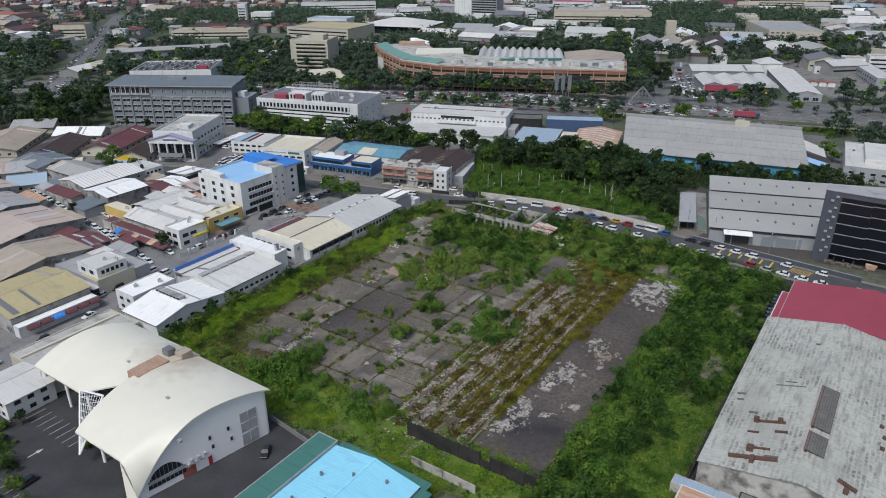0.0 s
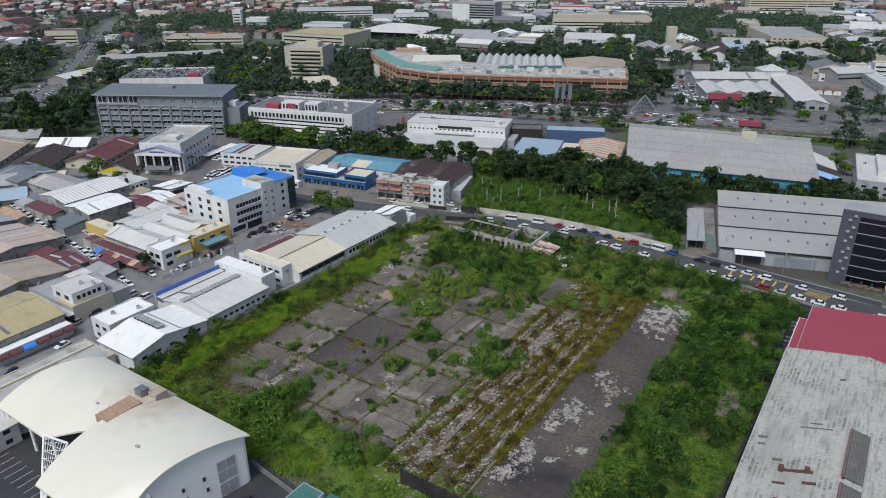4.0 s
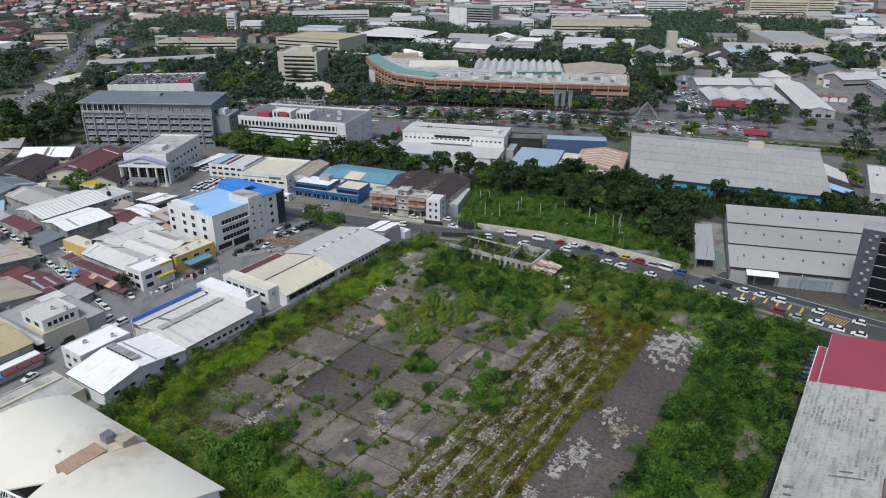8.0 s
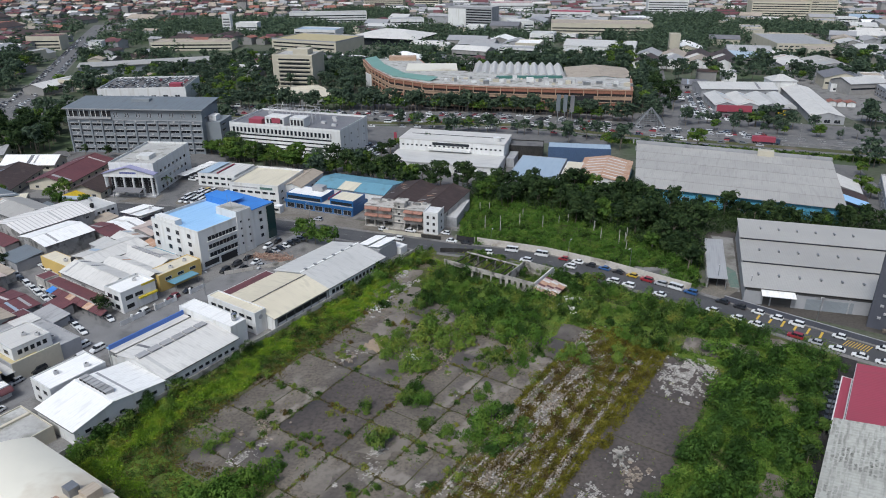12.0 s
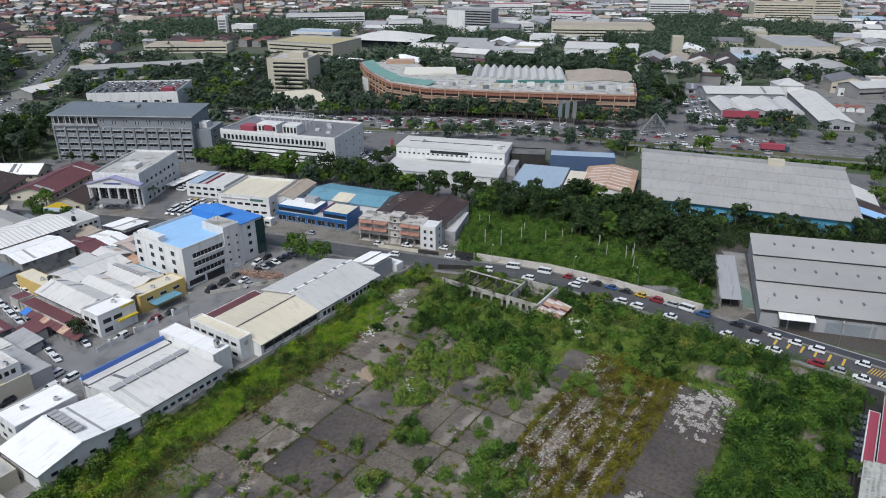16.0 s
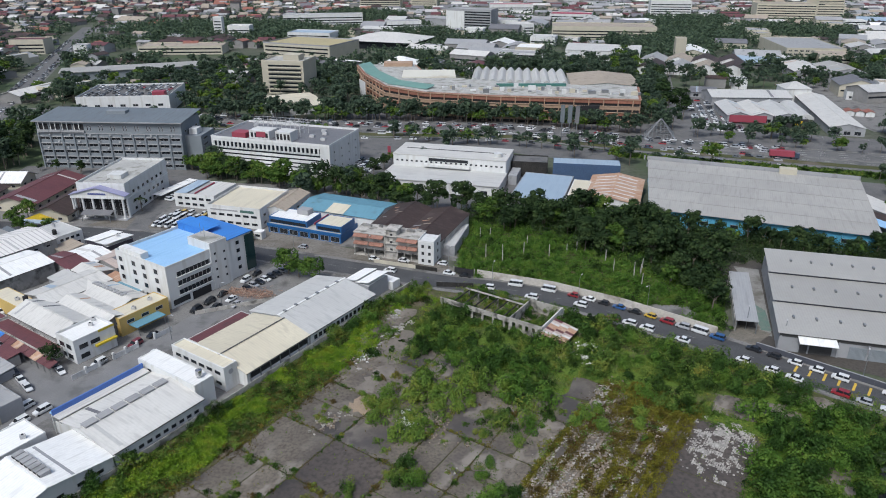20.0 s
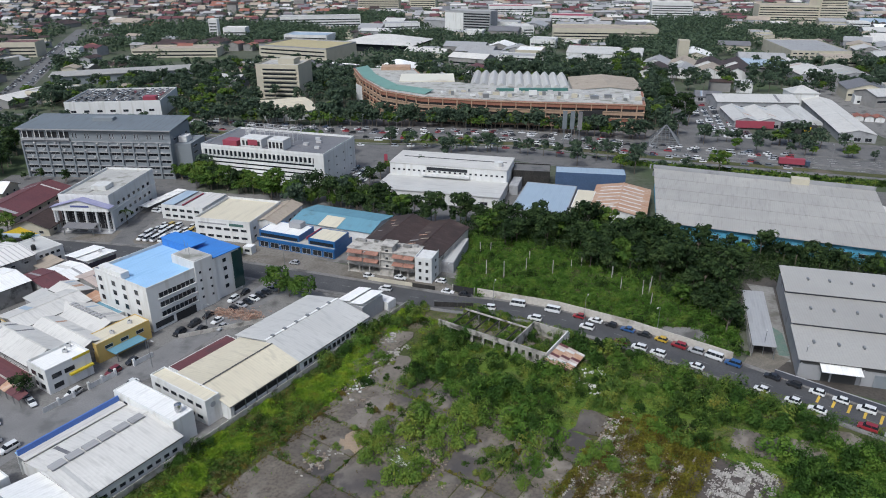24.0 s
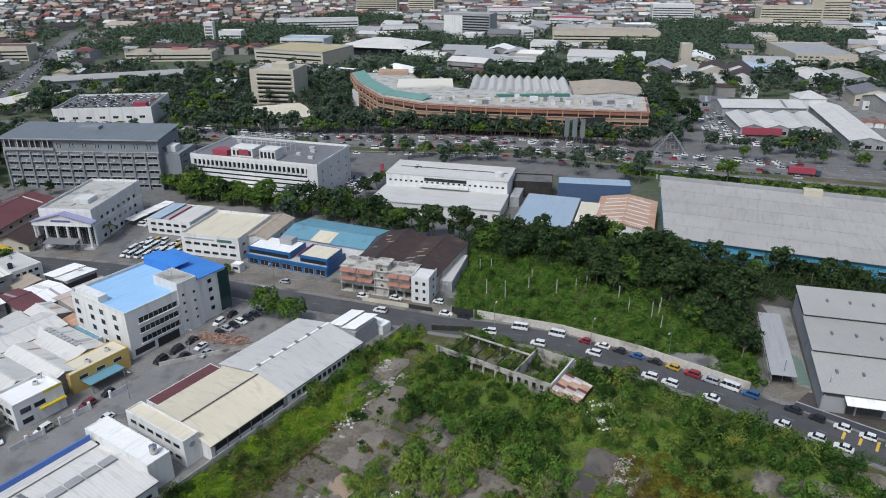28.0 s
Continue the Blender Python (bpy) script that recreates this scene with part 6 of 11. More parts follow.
# timber and scrap heaped on the office forecourt
np.random.seed(44)
V, F = [], []
for k in range(420):
    t = np.random.random()
    x, y = -64 + 13 * t + np.random.normal(scale=1.4), 266 - 3.5 * t + np.random.normal(scale=1.5)
    z = abs(np.random.normal(scale=0.5)) * max(0.1, 1 - abs(t - 0.5)) + 0.06
    a, L, w, tilt = np.random.uniform(0, 3.14), np.random.uniform(0.5, 2.2), np.random.uniform(0.06, 0.3), np.random.uniform(-0.35, 0.35)
    c, sn = math.cos(a), math.sin(a)
    o = len(V)
    for dz in (0, 0.07):
        for p, q in ((-1, -1), (1, -1), (1, 1), (-1, 1)):
            V.append((x + p * L / 2 * c - q * w / 2 * sn, y + p * L / 2 * sn + q * w / 2 * c, max(0.04, z + p * L * tilt / 2) + dz))
    F += [[o + i for i in f] for f in ((3, 2, 1, 0), (4, 5, 6, 7), (0, 1, 5, 4), (1, 2, 6, 5), (2, 3, 7, 6), (3, 0, 4, 7))]
me = bpy.data.meshes.new("scrap_heap")
me.from_pydata(V, [], F)
me.materials.append(M_BARE)
tagged(part("scrap_heap", me, None, None), "heap of reddish timber and scrap on the forecourt", "scrap heap", "", "stuff")
wl = tagged(thing("forecourt_wall", at(-70.5, 250.5, 22.5), "low grey block wall beside the forecourt", "wall"), kind="structure")
for k in range(9):
    part("panel", boxes((3 * k, 3 * k + 2.95, 0, 0.2, 0, 1.3)), M_WALLP, wl)

# ---- works and offices towards the highway ----
th = thing("works_building", at(-24.2, 368.8, -15.3), "white two-tier factory with a lower flat front roof", "factory")
walls(th, 55.3, 21, 5.0, M_WALL)
part("roof", boxes((-0.3, 55.6, -0.4, 21, 5.0, 5.3)), R["lightgreyY"], th)
part("upper_wall", boxes((0.5, 54.8, 20.0, 20.3, 0, 10.8), (0.5, 54.8, 40.5, 40.8, 0, 10.8), (0.5, 0.8, 20.3, 40.5, 0, 10.8), (54.5, 54.8, 20.3, 40.5, 0, 10.8)), M_WALL, th)
part("upper_roof", boxes((0.2, 55.1, 19.8, 41.0, 10.8, 11.1)), R["offwhiteY"], th)
part("roof_slot", boxes((4, 53, 31, 31.8, 11.12, 11.2)), M_DARK, th)
for s in range(22):
    window(th, pose(2.5 + 2.4 * s, 19.98, 7.6), 1.2, 0.9)
for s in range(8):
    window(th, pose(4 + 6.4 * s, -0.02, 1.2), 3.2, 1.6)
part("balcony", boxes((16, 38, 18.2, 20.0, 6.2, 7.2)), M_WALL, th)
part("ribbon_window", boxes((18, 37, 19.9, 20.0, 8.6, 10.0)), M_GLASS, th)
bm = bmesh.new()
tube(bm, (50, 26, 11.1), (50, 26, 13), 2.0, 2.0, 20)
part("cooling_tower", bm, M_WALL, th)
part("side_chute", boxes((56, 60, 20, 40, 0, 4.4)), M_WALLG, th)

th = block("workshop", at(32.3, 340, -18), 22, 36, 5.6, "workshop with a flat pale blue metal roof", roof=R["steelblueX"], parapet=0.15, wall=M_WALLG)
block("workshop", at(54, 333, -18), 7.6, 32, 5.6, "cream-roofed strip between two workshops", roof=R["beigeX"], parapet=0)
th = block("workshop", at(57, 381, -10), 31, 9, 8, "workshop with a blue roof and dark blue front", roof=R["steelblueX"], parapet=0, wall=mat("navy_cladding", (0.06, 0.1, 0.19), (0.05, 0.09, 0.16), 0.2, 0.6))
block("workshop", at(38, 386, -10), 17, 12, 7, "dark framed yard with a high steel fence", wall=M_BLACKW, roof=M_ASPH, parapet=0.5)
th = shed("workshop", at(62.4, 337, -19), 22.5, 35, 5.4, 2.0, "workshop with a rust-streaked brown and white gable roof", roof="rust", along="y")
for k in range(7):
    for s in (0, 1):
        bm = bmesh.new()
        y = 3 + 4.5 * k
        poly(bm, [(11.2, y, 7.55), (11.2 + (9 if s else -9), y + 0.2, 5.96), (11.2 + (9 if s else -9), y + 1.0, 5.96), (11.2, y + 0.8, 7.55)], (0, 0, 0.05))
        part("roof_strip", outward(bm), M_WALL, th)
th = thing("long_warehouse", at(86.7, 322.8, -22), "very long warehouse under a low grey metal roof with blue walls", "warehouse")
M_AQUA = mat("aqua_cladding", (0.12, 0.42, 0.62), (0.1, 0.36, 0.55), 0.15, 0.6)
W, D = 79, 58
SKEW = 7.0 / D
bm = bmesh.new()
for p, q in (((0, 0), (W, 0)), ((W, 0), (W, D)), ((W, D), (-SKEW * D, D)), ((-SKEW * D, D), (0, 0))):
    d = Vector((q[0] - p[0], q[1] - p[1], 0)).normalized() * 0.3
    poly(bm, [(*p, 0), (*q, 0), (*q, 6.6), (*p, 6.6)], (-d.y, d.x, 0))
part("wall", outward(bm), M_AQUA, th)
for k in range(5):
    y0, y1 = -1 + (D + 2) * k / 5, -1 + (D + 2) * (k + 1) / 5
    z0 = 6.7 + 0.6 * k
    a, b = -1 - SKEW * y0, -1 - SKEW * y1
    for j in range(4):
        c, e = j / 4, (j + 1) / 4
        sheet(th, (a + (W + 1 - a) * c, y0 - 0.3, z0), (a + (W + 1 - a) * e - 0.03, y0 - 0.3, z0), (b + (W + 1 - b) * e - 0.03, y1, z0 + 0.45), (b + (W + 1 - b) * c, y1, z0 + 0.45), R["warmgreyX"])
    if k:
        part("roof_step", boxes((a, W + 1, y0 - 0.1, y0 + 0.05, z0 - 0.25, z0)), M_GUTTER, th)
part("parapet", boxes((-SKEW * D - 1.5, W + 1, D + 1.6, D + 2.0, 6, 11.2)), M_WALLG, th)
part("gutter", boxes((-SKEW * D - 1.5, W + 1, D + 1.1, D + 1.6, 8.6, 9.4)), M_GUTTER, th)
for k in range(18):
    part("parapet_pier", boxes((-10 + 5 * k, -9.4 + 5 * k, D + 1.3, D + 1.6, 9.4, 11.4)), M_WALLG, th)
part("roof_house", boxes((48, 55, D - 1, D + 3, 9.5, 12)), M_WALLC, th)
for k in range(14):
    window(th, face_pose("front", W, D, 4 + 5.4 * k, 2.4), 3.0, 1.6)
th = thing("side_canopy", at(165.5, 304, -22), "stepped canopy in white, brown and blue beside the long warehouse", "canopy")
sheet(th, (0, 16, 7.6), (9, 14, 5.4), (9, 30, 5.8), (0, 34, 8.0), R["offwhiteY"])
sheet(th, (-3, 8, 7.0), (10, 6, 4.6), (10, 13.8, 5.0), (-3, 15.8, 7.4), R["brownY"])
sheet(th, (0, 0, 6.4), (10, -2, 4.2), (10, 5.8, 4.6), (0, 7.8, 6.6), R["skyblueY"])
for x, y in ((9.5, -1), (9.5, 6.5), (9.5, 14), (9.5, 29)):
    part("post", boxes((x, x + 0.25, y, y + 0.25, 0, 4.4)), M_METAL, th)
area("service_yard", [(168, 296), (182, 291), (200, 330), (210, 372), (180, 382)], -0.3, 0.03, M_ASPH, "grey asphalt service yard packed with cars", "yard")
th = block("factory", at(178, 296, -28), 40, 46, 6.5, "pale factory with a stepped flat roof", wall=M_WALLG, roof=R["offwhiteX"], parapet=0.6)
windows(th, 40, 46, "front", 9, (1, 3.8), 2.2, 1.3)
windows(th, 40, 46, "left", 9, (1, 3.8), 2.2, 1.3)
part("upper_roof", boxes((8, 32, 10, 40, 6.5, 9)), R["offwhiteY"], th)
part("roof_duct", boxes((34, 38, 6, 30, 6.5, 7.6)), M_METAL, th)
th = block("factory", at(192, 268, -28), 42, 24, 5, "white low factory wing", roof=R["offwhiteX"], parapet=0.4)
windows(th, 42, 24, "left", 5, (1, 3), 1.8, 1.2)

# five-storey white office with roof cage
th = thing("office_building", at(-108, 400, -17.8), "long white office block with louvred bands and a roof cage", "office building")
W, D, H_ = 63.5, 34, 16
walls(th, W, D, H_, M_WALL)
flat(th, W, D, H_, R["darkgreyX"], 1.0)
part("window_strip", boxes((1.2, W - 5, -0.08, 0.0, 12.3, 14.6)), M_GLASS, th)
for k in range(26):
    part("mullion", boxes((1.2 + 2.25 * k, 2.0 + 2.25 * k, -0.5, -0.02, 11.9, 14.9)), M_WALL, th)
for z in (10.6, 8.6, 6.6, 4.6, 2.6):
    part("ribbon_window", boxes((1.2, W - 5, -0.08, 0.0, z, z + 0.75)), M_GLASS, th)
    part("louvre_band", boxes((0.6, W - 4.4, -0.5, -0.02, z - 1.22, z - 0.05)), M_WALL, th)
part("entrance_canopy", boxes((8, 40, -6, -0.02, 3.2, 3.5)), R["whiteX"], th)
windows(th, W, D, "right", 4, (4, 8, 12), 1.2, 0.8)
part("roof_house", boxes((19, 30, 4, 12, H_, H_ + 4.0)), M_WALL, th)
for k in range(5):
    part("vent_opening", boxes((20 + 2 * k, 21.2 + 2 * k, 3.92, 4.0, H_ + 0.8, H_ + 3)), M_DARK, th)
part("roof_house", boxes((34, 42, 3, 10, H_, H_ + 4.6)), M_WALL, th)
for k in range(4):
    part("vent_opening", boxes((34.6 + 1.9 * k, 35.8 + 1.9 * k, 2.92, 3.0, H_ + 0.8, H_ + 3.6)), M_DARK, th)
part("red_shed", boxes((10, 17.5, 3, 9, H_, H_ + 2.6)), R["redX"], th)
part("red_panel", boxes((23, 28, 3.8, 3.92, H_ + 1, H_ + 3.6)), R["redX"], th)
cage = []
for k in range(11):
    cage += [(17 + 2.5 * k, 17.16 + 2.5 * k, 12.5, 12.66, H_, H_ + 7), (17 + 2.5 * k, 17.16 + 2.5 * k, 21, 21.16, H_, H_ + 7)]
for z in (4, 5.5, 7):
    cage += [(16.5, 42.5, 12.5, 12.66, H_ + z - 0.16, H_ + z), (16.5, 42.5, 21, 21.16, H_ + z - 0.16, H_ + z), (16.5, 16.66, 12.66, 21, H_ + z - 0.16, H_ + z), (42.3, 42.46, 12.66, 21, H_ + z - 0.16, H_ + z)]
part("roof_cage", boxes(*cage), M_FRAME, th, "pale steel frame round the roof plant")
for x, y in ((46, 14), (50, 20), (54, 10), (47, 25), (12, 18), (8, 26)):
    part("roof_plant", boxes((x, x + 2.4, y, y + 1.6, H_, H_ + 1.1)), M_FRAME, th)

# six-storey grey block
th = thing("grey_office_block", at(-194, 404, -4.5), "long seven-storey grey office block with a thin dark metal roof", "office building")
W, D, H_ = 73, 22, 23.6
walls(th, W, D, H_, M_BLOCK)
sheet(th, (-1.2, -1.4, H_ - 0.1), (W + 1.2, -1.4, H_ - 0.1), (W + 1.2, D + 1, H_ + 1.7), (-1.2, D + 1, H_ + 1.7), R["slateX"], 0.25)
part("roof_edge", boxes((-1.2, W + 1.2, -1.55, -1.4, H_ - 0.35, H_ + 0.2)), M_WALLG, th)
part("roof_hatch", boxes((30, 40, 12, 16, H_ + 1.0, H_ + 2.6)), M_BLOCK, th)
BAY = (W - 1.0) / 12
for k in range(13):
    x = 0.5 + BAY * k
    part("pier", boxes((x - 0.35, x + 0.35, -0.7, -0.02, 0, 17.4)), M_BLOCK, th)
for k in range(12):
    x = 0.5 + BAY * k
    for j, z in enumerate((1.2, 4.5, 7.8, 11.1, 14.4)):
        window(th, pose(x + BAY / 2, 0, z), 4.6, 1.3)
        part("sunshade", boxes((x + 0.5, x + BAY - 0.5, -0.75, -0.02, z + 1.45, z + 1.75)), M_WALLG, th)
    if k > 3:
        for q in (0.25, 0.5, 0.75):
            if (k * 3 + int(q * 4)) % 3:
                window(th, pose(x + q * BAY, 0, 19.0), 0.65, 2.6)
    else:
        # flat dark sheet paints the loggia's inner shade on the wall
        part("loggia", boxes((x + 0.4, x + BAY - 0.4, -0.12, -0.02, 19.4, 22.2)), M_DARK, th)
        part("loggia_rail", boxes((x + 0.1, x + BAY - 0.1, -1.0, -0.02, 18.2, 19.2)), M_WALLG, th)
        for q in (0.2, 0.6):
            part("loggia_post", boxes((x + q * BAY, x + q * BAY + 0.25, -0.9, -0.6, 19.2, H_)), M_WALL, th)
part("storey_band", boxes((0, W, -0.3, -0.02, 17.4, 17.8)), M_WALLG, th)
for k in range(34):
    if k % 5 != 3:
        part("air_conditioner", boxes((2 + 2.05 * k, 2.8 + 2.05 * k, -0.8, -0.1, 3.4 + 3.3 * (k * 7 % 5), 4.0 + 3.3 * (k * 7 % 5))), M_FRAME, th)
windows(th, W, D, "right", 3, (2, 5, 8, 11, 18), 2.4, 1.1)
part("side_stair", boxes((W, W + 8, 3, 20, 0, 16.5)), M_BLOCK, th)
part("stair_room", boxes((W + 1, W + 5, 6, 12, 16.5, 19.2)), M_WALL, th)
for z in (2, 5, 8, 11, 14):
    window(th, pose(W + 8, 8, z, 0, 0, 90), 5, 1.1)

# ---- shopping centre ----
M_TERRA = mat("terracotta_cladding", (0.3, 0.13, 0.085), (0.25, 0.115, 0.075), 0.1, 0.8, fine=8)
M_SAND = mat("sand_render", (0.42, 0.29, 0.2), (0.37, 0.26, 0.18), 0.1, 0.8, fine=8)
M_GREENR = R["greenX"]
mall = thing("shopping_centre", at(-24, 528, 0), "long terracotta-banded shopping centre with a curved green-edged roof", "shopping centre")
OUT = [(-36, 96), (-26, 52), (-8, 6), (18, -16), (62, -28), (124, -38), (150, -42), (160, 0), (126, 6), (64, 22), (34, 40), (18, 60), (10, 96)]
_sh = [(x, y) for x, y in OUT]


def ring(name, grow, z0, z1, material, label=""):
    cx, cy = 50.0, 15.0
    bm = bmesh.new()
    pts = []
    for i, (x, y) in enumerate(_sh):
        a, b = Vector(_sh[i - 1]), Vector(_sh[(i + 1) % len(_sh)])
        d = (b - a).normalized()
        pts.append((x + d.y * grow, y - d.x * grow, z0))
    poly(bm, pts, (0, 0, z1 - z0))
    part(name, outward(bm), material, mall, label)


ring("core", -0.6, 0, 15.2, M_DARK)
for k, z in enumerate((0.0, 4.0, 7.8, 11.6)):
    ring("floor_band", 0.0, z + 1.7, z + 3.6 if k < 3 else 16.0, M_TERRA if k % 2 else M_SAND)
    ring("ledge", 0.5, z + 3.62 if k < 3 else 15.5, z + 3.9 if k < 3 else 15.9, M_SAND)
ring("roof", -1.6, 15.8, 16.4, M_CONCROOF)
for i in range(len(OUT) - 6):
    a, b = Vector((*OUT[i], 0)), Vector((*OUT[i + 1], 0))
    n = int((b - a).length / 8)
    ang = math.degrees(math.atan2((b - a).y, (b - a).x))
    for k in range(n):
        p = a + (b - a) * (k + 0.5) / n
        part("pier", boxes((-0.3, 0.3, -0.5, 0.3, 0, 15.4)), M_SAND, mall, at=pose(p.x, p.y, 0, 0, 0, ang))
bm = bmesh.new()
for a, b, w in (((-34, 94), (-24, 52), 9), ((-24, 52), (-6, 10), 9), ((-6, 10), (20, -10), 9)):
    p, q = Vector((*a, 0)), Vector((*b, 0))
    n = Vector((-(q - p).y, (q - p).x, 0)).normalized() * w
    poly(bm, [(*p.xy, 16.5), (*q.xy, 16.5), (*(q + n).xy, 18), (*(p + n).xy, 18)], (0, 0, 0.3))
part("green_roof", outward(bm), roofing("jade_roof_sheet", (0.16, 0.3, 0.26), (0.14, 0.26, 0.23), "X"), mall)
part("atrium_roof", boxes((2, 40, 34, 64, 16.45, 17.2)), M_HALLROOF, mall)
part("upper_block", boxes((-14, 8, 84, 95, 16, 19)), M_SAND, mall)
random.seed(12)
for k in range(52):
    x = 30 + k * 2.35 + random.uniform(-1, 1)
    y = -26 - (x - 30) * 0.11 + random.uniform(6, 28) * (1 - max(0, x - 90) / 120)
    s = random.uniform(0.8, 3.0)
    part("roof_plant", boxes((x, x + s * 1.6, y, y + s, 16.4, 16.4 + random.uniform(0.8, 2.6))), (M_WALL, M_FRAME, M_WALLC, M_METAL)[k % 4], mall)
part("poster_panel", boxes((-30.6, -30.2, 0, 12, 3, 14)), M_WALL, mall, "large pale advertising panel", at=pose(4, 44, 0, 0, 0, 24))
part("dark_portal", boxes((112, 126, -38.9, -38.2, 2, 12)), M_DARK, mall)
part("green_strip", boxes((66, 112, 0, 3, 16.4, 18)), R["greenX"], mall)
# row of white vaults behind the shopping centre
for k in range(11):
    v = thing("vaulted_hall", at(28 + 6.5 * k, 592 - 1.3 * k, -6), "pale grey pitched roof bay of a market hall", "hall", "market hall bays")
    walls(v, 6.3, 56, 8, M_WALLC)
    bm = bmesh.new()
    poly(bm, [(-0.2, -0.5, 8), (2.2, -0.5, 10.6), (3.2, -0.5, 11.0), (4.2, -0.5, 10.6), (6.4, -0.5, 8)], (0, 57, 0))
    part("roof", outward(bm), R["lightgreyY"], v)
shed("market_hall", at(101, 576, -6), 50, 54, 8, 2.4, "hall with a dull tan roof behind the shopping centre", roof="tan", along="y", category="hall")

# steel pyramid beside the highway
th = thing("steel_pyramid", at(132, 462, -15), "open steel lattice pyramid beside the highway", "sculpture")
for sx in (-8.5, 8.5):
    for sy in (-8.5, 8.5):
        part("edge_beam", (lambda b: (tube(b, (sx, sy, 0), (sx * 0.02, sy * 0.02, 10), 0.25), b)[1])(bmesh.new()), M_METAL, th)
for k in range(9):
    z = 1.0 * k + 0.3
    r = 8.5 * (1 - z / 10)
    part("cross_beam", boxes((-r, r, -r - 0.08, -r + 0.08, z, z + 0.2), (-r, r, r - 0.08, r + 0.08, z, z + 0.2), (-r - 0.08, -r + 0.08, -r, r, z, z + 0.2), (r - 0.08, r + 0.08, -r, r, z, z + 0.2)), M_METAL, th)
for k in range(-3, 4):
    x = 2.1 * k
    top = 10 * (1 - abs(x) / 8.5)
    for s in (-1, 1):
        part("rafter", (lambda b: (tube(b, (x, s * 8.5, 0), (x, s * abs(x), top), 0.1), b)[1])(bmesh.new()), M_METAL, th)
        part("rafter", (lambda b: (tube(b, (s * 8.5, x, 0), (s * abs(x), x, top), 0.1), b)[1])(bmesh.new()), M_METAL, th)
# retail halls with white roofs
for x, y, t, w, d, h, mk, al in ((184, 494.5, -9, 14, 40, 4.6, "lightgrey", "y"), (198, 492.3, -9, 14, 40, 4.6, "offwhite", "y"), (212, 490, -9, 14, 42, 4.6, "lightgrey", "y"), (193, 546, -4, 54, 26, 5.4, "lightgrey", "x"), (231, 462, -14.5, 19, 100, 4.8, "offwhite", "y"), 
                                 (188, 574, -17, 18, 24, 3.6, "darkgrey", "x"), (298, 646, -8, 28, 76, 6.4, "offwhite", "y"), (318, 630, -10, 28, 46, 8, "warmgrey", "y")):
    th = shed("retail_hall", at(x, y, t), w, d, h, 2.2 if w < 26 else 3, "retail hall with a %s metal roof" % {"midgrey": "dull grey", "offwhite": "pale", "lightgrey": "light grey", "darkgrey": "dark", "warmgrey": "grey"}[mk], roof=mk, along=al, category="hall", wall=M_WALLG, worn=True)
    windows(th, w, d, "front", max(2, int(w / 6)), (0.6,), 3.6, 2.2)
    windows(th, w, d, "right", max(3, int(d / 9)), (0.6,), 3.2, 2.2)
part("fascia", boxes((0, 22, -0.6, -0.1, 1.2, 5.4)), R["redX"], tagged(thing("shop_sign", at(184, 491.9, -9), "long red shop fascia on the retail hall", "sign")))
th = block("retail_hall", at(208, 480, -9), 18, 7.5, 5.5, "shop with a yellow and black front", wall=plain("black_panel", (0.04, 0.04, 0.04)), roof=R["greyX"], parapet=0.2)
part("sign_panel", boxes((10, 15, -0.1, 0, 1.5, 4.5)), plain("yellow_sign", (0.7, 0.5, 0.03)), th)
bm = bmesh.new()
poly(bm, [(5 - 5 * math.cos(math.pi * k / 10), 0, 4.4 + 3.0 * math.sin(math.pi * k / 10)) for k in range(11)], (0, 44, 0))
th = thing("arcade", at(222, 484, -12), "grey arched arcade roof between the retail halls", "arcade")
part("arched_roof", outward(bm), R["lightgreyX"], th)
for k in range(8):
    for x in (0.2, 9.5):
        part("post", boxes((x, x + 0.3, 0.5 + 6 * k, 0.8 + 6 * k, 0, 4.4)), M_METAL, th)
area("service_yard", [(262, 470), (300, 456), (420, 430), (440, 600), (300, 640), (270, 600)], -0.5, 0.02, M_YARD, "stained concrete yard beside the retail halls", "yard")
th = block("store", at(296, 563, -20), 24, 18, 5.5, "white store building with a dark flat roof", roof=R["darkgreyX"], parapet=0.4)
windows(th, 24, 18, "front", 6, (1.0,), 2.0, 1.6)
for k in range(3):
    shed("kiosk", at(268 + 5.6 * k, 512 - 1.8 * k, -18), 5.2, 8, 2.8, 0.9, "small kiosk with a rusty red roof", roof="orange", along="y", category="kiosk", group="kiosks in the yard")
th = block("depot", at(309, 500, -15), 13, 98, 7.5, "long grey depot with a pale roof and ribbon windows", roof=R["lightgreyX"], parapet=0.3, wall=M_WALLG)
windows(th, 13, 98, "left", 16, (1.2, 4.4), 3.4, 1.5)
part("sign_panel", boxes((2, 11, -0.15, 0, 3.6, 6.6)), plain("dull_green_sign", (0.2, 0.34, 0.16)), th)
th = thing("pavilion", at(248, 556, -4), "white pavilion tower with a hipped roof", "pavilion")
walls(th, 18, 16, 9, M_WALL)
hip(th, 18, 16, 9, 4, "lightgrey")

# ---- landmarks across the highway ----
th = thing("tan_office_tower", at(-126, 588, -10), "eight-storey tan office tower with dark balconies", "office building")
W, D, H_ = 32, 28, 24
walls(th, W, D, H_, M_WALLC)
flat(th, W, D, H_, M_CONCROOF, 1.0, M_WALLC)
for k in range(7):
    part("ribbon_window", boxes((5, W - 2, -0.08, 0, 2 + 3.1 * k, 3.3 + 3.1 * k)), M_GLASS, th)
    part("balcony_band", boxes((4.6, W - 1.6, -0.7, -0.02, 1.0 + 3.1 * k, 1.95 + 3.1 * k)), M_WALLC, th)
